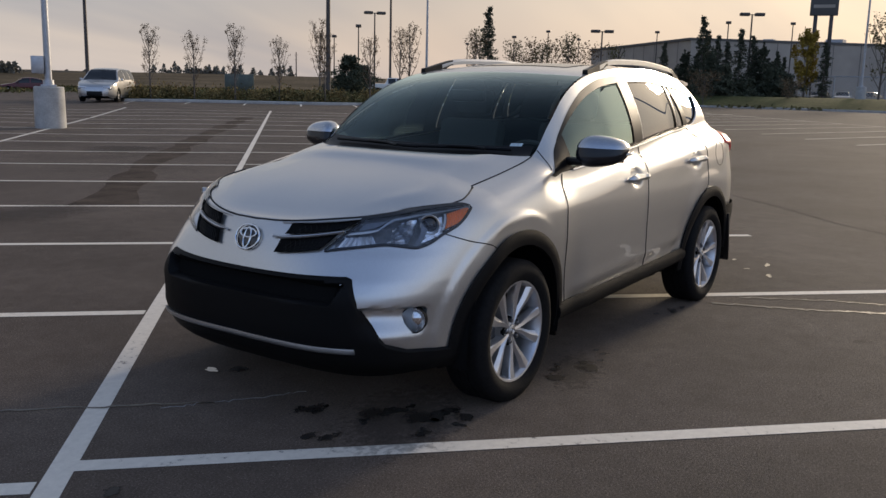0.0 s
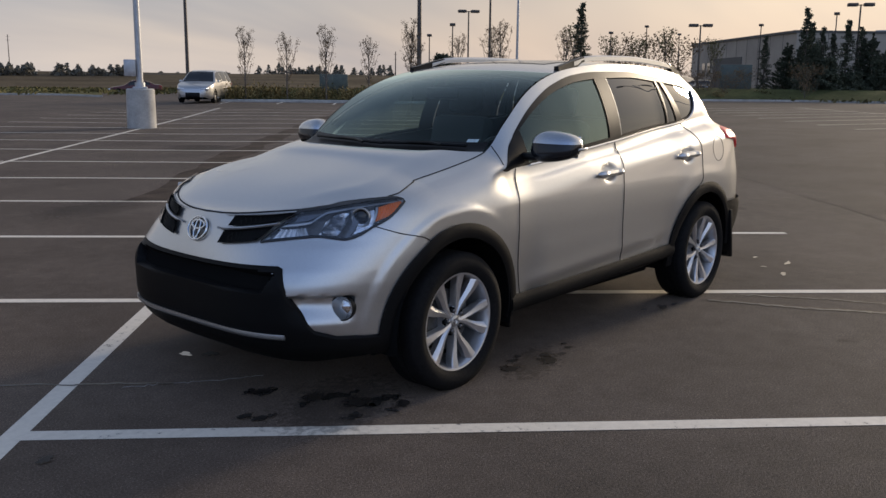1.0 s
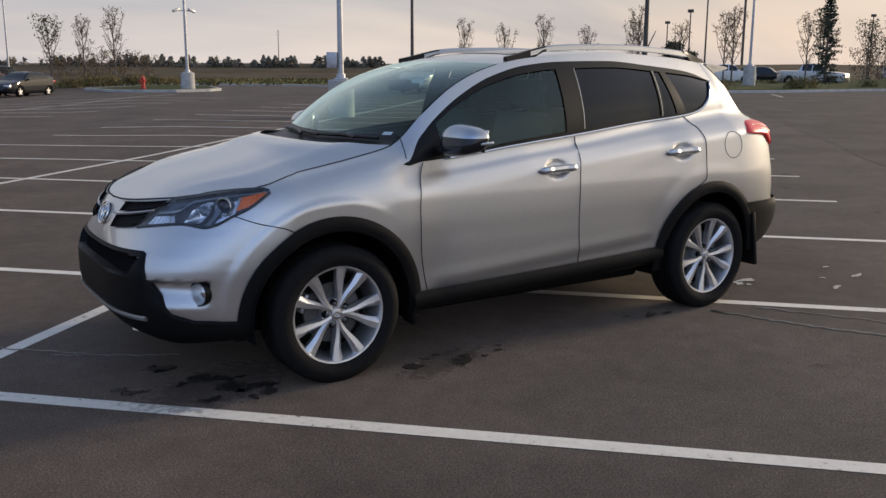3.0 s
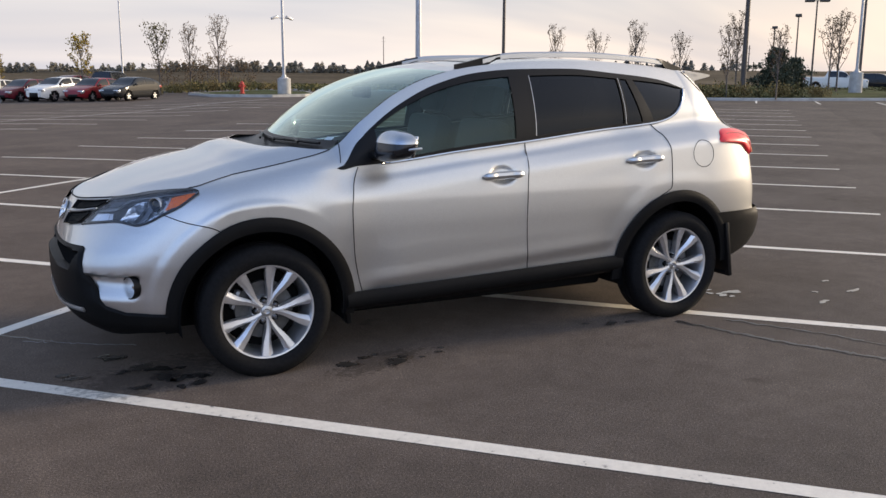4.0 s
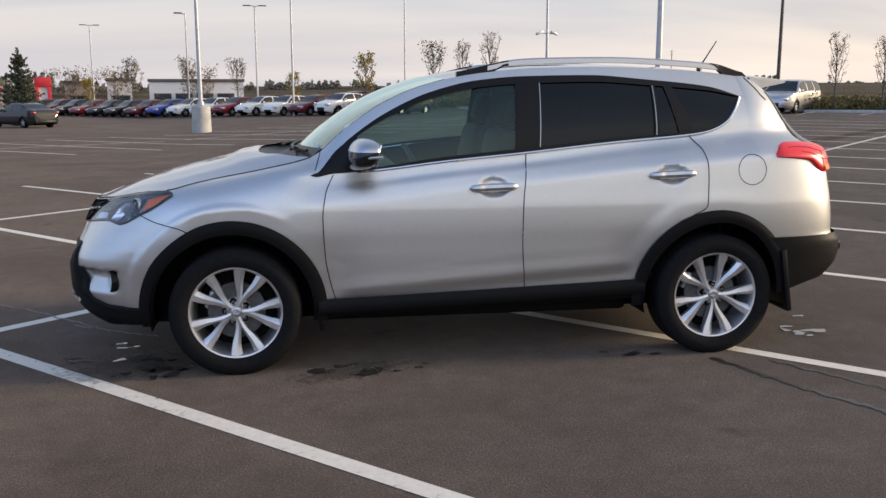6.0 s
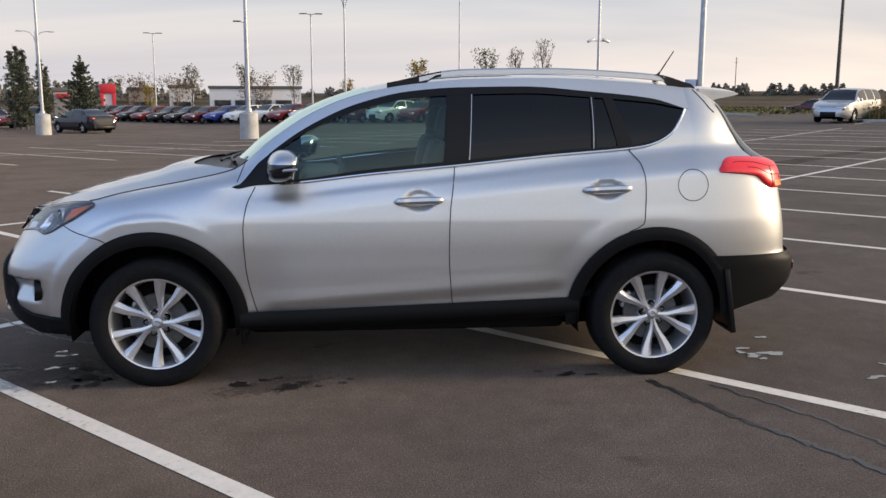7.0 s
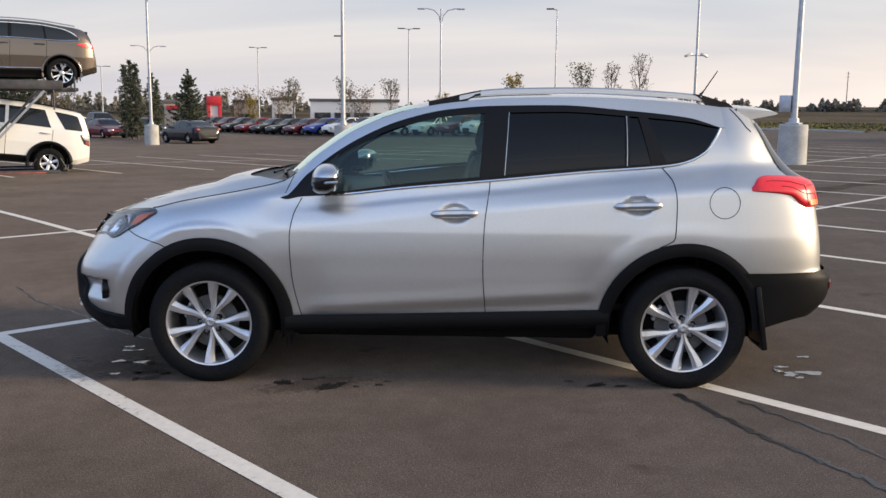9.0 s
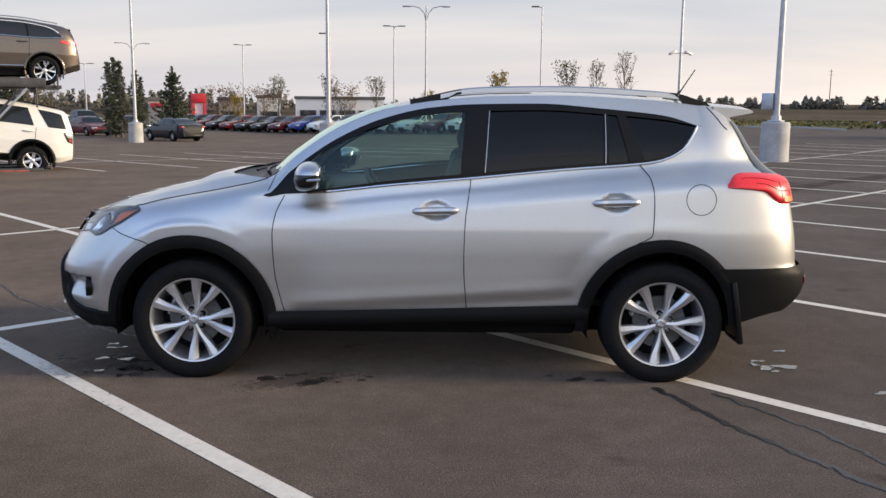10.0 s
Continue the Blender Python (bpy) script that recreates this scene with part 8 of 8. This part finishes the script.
# ------------------------------------------------------------------ car carrier with two SUVs
def carrier():
    DECK = material("carrier_steel", (0.06, 0.06, 0.065), 0.5, 0.5, noise_scale=6, vary=0.3)
    RUST = material("carrier_red", (0.25, 0.06, 0.05), 0.6, 0.2, noise_scale=5, vary=0.3)
    t = thing("car_carrier", "dark steel car carrier trailer with two ramps", "trailer")
    for nm, z0, z1, x0, x1 in (("upper_ramp", 2.10, 2.185, -7.0, -0.68), ("lower_ramp", 0.0, 0.055, -7.0, -1.06)):
        for y0, y1 in ((-1.0, -0.46), (0.46, 1.0)):
            bm = bmesh.new()
            box(bm, (x0, y0, z0), (x1, y1, z1), 0.015)
            for k in range(int((x1 - x0) / 0.16)):
                box(bm, (x0 + 0.16 * k, y0 + 0.03, z1 - 0.004), (x0 + 0.16 * k + 0.025, y1 - 0.03, z1 + 0.006), 0.0)
            part(nm, bm, DECK, t)
    for k in range(7):
        bm = bmesh.new()
        box(bm, (-6.8 + 0.9 * k, -0.9, 2.02), (-6.65 + 0.9 * k, 0.9, 2.097), 0.01)
        part("cross_member", bm, DECK, t)
    for y in (-1.05, 1.05):
        bm = bmesh.new()
        box(bm, (-7.2, y - 0.045, 2.13), (-1.05, y + 0.045, 2.36), 0.02)
        part("deck_side", bm, DECK, t, "tall dark side plate")
        bm = bmesh.new()
        box(bm, (-7.2, y - 0.07, 0.0), (-1.22, y + 0.07, 0.10), 0.02)
        rail = part("side_rail", bm, DECK, t)
        bm = bmesh.new()
        box(bm, (-6.8, y - 0.078, 0.015), (-1.55, y + 0.078, 0.055), 0.008)
        part("side_stripe", bm, RUST, rail, "faded red side stripe")
        for dx in (0.0, 0.13):
            bm = bmesh.new()
            tube(bm, [(-3.5 + dx, y * 1.03, 0.06), (-1.62 + dx, y * 1.03, 2.10)], 0.030, 8)
            part("lift_ram", bm, STEEL if dx else DECK, t)
        for xp, z0, z1 in ((-1.28, 1.62, 2.13), (-0.77, 2.11, 2.46), (-5.6, 0.08, 2.14)):
            bm = bmesh.new()
            tube(bm, [(xp, y, z0), (xp, y, z1)], 0.022 if xp > -2 else 0.07, 8)
            part("upright", bm, DECK, t)
        for xa, xb in ((-1.75, -2.0), (-1.20, -1.02)):
            bm = bmesh.new()
            tube(bm, [(xa, y * 0.95, 0.40), (xb, y * 0.95, 0.05)], 0.010, 5)
            part("tie_down_strap", bm, DECK, t)
    for x in (-5.0, -5.9):
        add_wheel(t, x, -0.85, 0.40, -1)
        add_wheel(t, x, 0.85, 0.40, 1)
    x, y = -8.32, 18.52
    t.matrix_world = pose(x, y, ground_z(x, y), 0, 0, 26)
    return x, y, ground_z(x, y)


cx_, cy_, cz_ = carrier()
top_m = pose(cx_, cy_, cz_, 0, 0, 26)
p1 = top_m @ Vector((-2.56, 0, 0))
vehicle("suv", P_BROWN, "bronze-brown SUV on the carrier's upper ramp", p1.x, p1.y, 206, dz=cz_ - ground_z(p1.x, p1.y) + 2.19, name="suv", group="carried SUVs", detailed=True)
p2 = top_m @ Vector((-2.80, 0, 0))
vehicle("boxy_suv", P_WHITE, "white SUV on the carrier's lower ramp", p2.x, p2.y, 206, dz=cz_ - ground_z(p2.x, p2.y) + 0.035, name="suv", group="carried SUVs", lift_tail=5.5, detailed=True)


# ------------------------------------------------------------------ buildings
WALL_GREY = material("grey_cladding", (0.37, 0.325, 0.275), 0.8, noise_scale=0.6, vary=0.06, stain=0.08, stain_scale=0.2)
WALL_DARK = material("dark_cladding", (0.10, 0.095, 0.09), 0.7, noise_scale=0.6, vary=0.08)
WALL_WHITE = material("white_cladding", (0.74, 0.72, 0.69), 0.7, noise_scale=0.5, vary=0.05)
SIGN_RED = material("red_sign", (0.50, 0.02, 0.03), 0.4, noise_scale=2, vary=0.05)
PANE = material("window_pane", (0.02, 0.025, 0.03), 0.08, coat=1.0)


def building(name, label, cx, cy, turn, w, d, h, wall, windows=(), doors=(), signs=(), dz=0.0, bays=()):
    """A flat-roofed block: its front runs along x at y 0 and faces -y."""
    t = thing(name, label, "building", "buildings")
    bm = bmesh.new()
    box(bm, (-w / 2, 0, -1.5), (w / 2, d, h), 0.0)
    part("wall", bm, wall, t, smooth=False)
    bm = bmesh.new()
    box(bm, (-w / 2 - 0.15, -0.15, h), (w / 2 + 0.15, d + 0.15, h + 0.35), 0.05)
    part("roof", bm, WALL_DARK, t, smooth=False)
    n = int(w / 4)
    for k in range(1, n):
        bm = bmesh.new()
        x = -w / 2 + k * w / n
        box(bm, (x - 0.03, -0.04, 0), (x + 0.03, -0.005, h), 0.0)
        part("panel_joint", bm, WALL_DARK, t, smooth=False)
    for x, z, ww, hh in windows:
        bm = bmesh.new()
        box(bm, (x - ww / 2 - 0.08, -0.08, z - 0.08), (x + ww / 2 + 0.08, -0.004, z + hh + 0.08), 0.0)
        wn = part("window", bm, WALL_DARK, t, smooth=False)
        bm = bmesh.new()
        box(bm, (x - ww / 2, -0.10, z), (x + ww / 2, -0.085, z + hh), 0.0)
        part("pane", bm, PANE, wn, smooth=False)
    for x, ww, hh, mt in doors:
        bm = bmesh.new()
        box(bm, (x - ww / 2, -0.12, -0.5), (x + ww / 2, -0.004, hh), 0.0)
        part("door", bm, mt, t, smooth=False)
    for y0, y1, hh in bays:
        bm = bmesh.new()
        box(bm, (-w / 2 - 0.12, y0, -0.5), (-w / 2 - 0.004, y1, hh), 0.0)
        part("loading_bay", bm, WALL_DARK, t, smooth=False)
    for x, z, ww, hh, mt in signs:
        bm = bmesh.new()
        box(bm, (x - ww / 2, -0.30, z), (x + ww / 2, -0.004, z + hh), 0.02)
        part("sign_panel", bm, mt, t, smooth=False)
    t.matrix_world = pose(cx, cy, ground_z(cx, cy) + dz, 0, 0, turn)
    return t


# long grey showroom beyond the fence
def long_hall():
    """A low grey hall seen on its corner: a receding west wall with a loading bay, and a long front."""
    t = thing("warehouse", "long flat grey building behind conifers", "building", "buildings")
    near, far = Vector((109.3, 37.9, 0)), Vector((137.8, 65.4, 0))
    run = Vector((math.cos(radians(-45.5)), math.sin(radians(-45.5)), 0))
    right, h = near + run * 75, 7.6
    back = right + (far - near)
    z0 = ground_z(near.x, near.y)

    def ring(bm, pts, lo, hi):
        a = [bm.verts.new((p.x, p.y, lo)) for p in pts]
        b = [bm.verts.new((p.x, p.y, hi)) for p in pts]
        for i in range(len(pts)):
            bm.faces.new((a[i], a[(i + 1) % len(pts)], b[(i + 1) % len(pts)], b[i]))
        bm.faces.new(b); bm.faces.new(a[::-1])
    bm = bmesh.new()
    ring(bm, [far, near, right, back], z0 - 1.5, z0 + h)
    part("wall", bm, WALL_GREY, t, smooth=False)
    mid = (far + near + right + back) / 4
    bm = bmesh.new()
    ring(bm, [p + (p - mid).normalized() * 0.25 for p in (far, near, right, back)], z0 + h, z0 + h + 0.30)
    part("roof", bm, WALL_DARK, t, smooth=False)

    def slab(a, b, f0, f1, lo, hi, out, name, mat, label=""):
        d = (b - a).normalized()
        n = Vector((d.y, -d.x, 0))
        if n.dot(-a) < 0:
            n = -n
        bm = bmesh.new()
        p, q = a.lerp(b, f0), a.lerp(b, f1)
        ring(bm, [p - n * 0.05, q - n * 0.05, q + n * out, p + n * out], z0 + lo, z0 + hi)
        return part(name, bm, mat, t, label, smooth=False)
    # no opening is cut: a dark slab paints the shade inside the bay
    slab(far, near, 0.28, 0.56, -1.0, 5.2, 0.12, "loading_bay", WALL_DARK, "loading bay, a dark panel painting the shade of its opening")
    for f in (0.14, 0.20):
        slab(far, near, f, f + 0.035, 2.6, 4.6, 0.10, "window", PANE)
    for k in range(1, 10):
        slab(far, near, k / 10, k / 10 + 0.0015, 0, h, 0.03, "panel_joint", WALL_DARK)
    for k in range(1, 19):
        slab(near, right, k / 19, k / 19 + 0.0008, 0, h, 0.03, "panel_joint", WALL_DARK)
    for f in (0.03, 0.40, 0.48, 0.56, 0.64):
        slab(near, right, f, f + 0.045, 3.6, 6.0, 0.10, "window", PANE)
    for f, g, w in ((0.30, 0.4, 2.2), (0.72, 0.5, 1.6), (0.20, 0.8, 1.4)):
        c = near.lerp(right, f).lerp(far.lerp(back, f), 0.25 * g)
        bm = bmesh.new()
        box(bm, (c.x - w / 2, c.y - w / 2, z0 + h), (c.x + w / 2, c.y + w / 2, z0 + h + 0.9), 0.0)
        part("roof_unit", bm, STEEL, t, smooth=False)


long_hall()
for az, d, w, hh, wall, sg in ((103.7, 112, 2.8, 3.1, WALL_GREY, []), (101.4, 112, 2.8, 3.4, WALL_WHITE, []), (97.0, 112, 10.8, 3.1, WALL_WHITE, []), (108.1, 110, 1.7, 2.9, WALL_GREY, [(0.1, 2.2, 1.3, 0.45, SIGN_RED)])):
    x, y = polar(az, d, 1.46, -5.8)
    building("store", "low white shop with red signs, far off", x, y, az - 90, w, 12, hh, wall, windows=[(-w / 2 + 1.5 + 2.4 * k, 0.2, 1.8, 1.5) for k in range(int(w / 2.6))], signs=sg)


bx, by = polar(58.4, 250, -3.5, -2.9)
building("warehouse", "low white shed beyond the field", bx, by, -31, 19, 12, 3.0, WALL_WHITE, dz=-0.65)


def red_tower():
    t = thing("sign_tower", "red square entrance tower of a far shop", "sign")
    for x in (-0.62, 0.62):
        bm = bmesh.new()
        box(bm, (x - 0.20, -0.35, -1), (x + 0.20, 0.35, 3.0), 0.03)
        part("leg", bm, SIGN_RED, t)
    bm = bmesh.new()
    box(bm, (-0.84, -0.4, 2.75), (0.84, 0.4, 3.75), 0.03)
    part("header", bm, SIGN_RED, t)
    bm = bmesh.new()
    box(bm, (-0.42, -0.1, -1), (0.42, 0.3, 2.75), 0.0)
    part("panel", bm, WALL_WHITE, t)
    x, y = polar(105.6, 108, 1.46, -5.8)
    t.matrix_world = pose(x, y, ground_z(x, y), 0, 0, 16)


red_tower()


def pylon_sign():
    t = thing("pylon_sign", "tall two-legged sign with a dark panel", "sign")
    for x in (-0.7, 0.7):
        bm = bmesh.new()
        box(bm, (x - 0.18, -0.18, -0.3), (x + 0.18, 0.18, 9.0), 0.02)
        part("leg", bm, DARK_STEEL, t)
    bm = bmesh.new()
    box(bm, (-1.25, -0.3, 8.6), (1.25, 0.3, 11.6), 0.05)
    pn = part("panel", bm, WALL_DARK, t)
    for k, w in enumerate((1.9, 1.5)):
        bm = bmesh.new()
        box(bm, (-w / 2, -0.32, 9.3 + 0.9 * k), (w / 2, -0.302, 9.6 + 0.9 * k), 0.0)
        part("lettering_bar", bm, WALL_GREY, pn, smooth=False)
    x, y = polar(12.6, 95, -3.5, -2.9)
    t.matrix_world = pose(x, y, ground_z(x, y), 0, 0, 12.6 - 90)


pylon_sign()


def chain_fence():
    """Wire fence with posts, rails and slanting wires."""
    t = thing("wire_fence", "grey chain-link fence along the lawn", "fence")
    a, b = Vector((*polar(17.0, 96, -3.5, -2.9), 0)), Vector((*polar(2.0, 92, -3.5, -2.9), 0))
    n = 11
    zf = lambda p: ground_z(p.x, p.y) + 0.85
    for k in range(n + 1):
        p = a.lerp(b, k / n)
        bm = bmesh.new()
        tube(bm, [(p.x, p.y, zf(p) - 0.9), (p.x, p.y, zf(p) + 2.1)], 0.075, 6)
        part("post", bm, STEEL, t)
    for z in (0.1, 2.05):
        bm = bmesh.new()
        tube(bm, [(p.x, p.y, zf(p) + z) for p in (a, a.lerp(b, 0.5), b)], 0.045, 5)
        part("rail", bm, STEEL, t)
    bm = bmesh.new()
    L = (b - a).length
    m = int(L / 0.28)
    for k in range(m):
        for s in (0, 1):
            p, q = a.lerp(b, k / m), a.lerp(b, min(1.0, (k + 7) / m))
            if s:
                p, q = q, p
            tube(bm, [(p.x, p.y, zf(p) + 0.1), (q.x, q.y, zf(q) + 2.05)], 0.017, 3)
    part("wire_mesh", bm, STEEL, t)


chain_fence()


def cabinet():
    GREEN = material("green_painted_steel", (0.085, 0.10, 0.085), 0.5, 0.2, noise_scale=4, vary=0.15)
    for az, d, w, h in ((47.6, 72, 2.2, 1.3), (22.95, 82, 2.6, 2.6)):
        t = thing("utility_cabinet", "green metal utility cabinet in the grass", "cabinet", "utility cabinets")
        bm = bmesh.new()
        box(bm, (-w / 2, -0.6, 0), (w / 2, 0.6, h), 0.04)
        part("body", bm, GREEN, t)
        for s in (-1, 1):
            bm = bmesh.new()
            box(bm, (s * w / 4 - w / 4 + 0.06, -0.63, 0.12), (s * w / 4 + w / 4 - 0.06, -0.604, h - 0.12), 0.01)
            part("door", bm, GREEN, t)
        x, y = polar(az, d, -3.5, -2.9)
        t.matrix_world = pose(x, y, ground_z(x, y) + 0.3, 0, 0, az - 90)


cabinet()
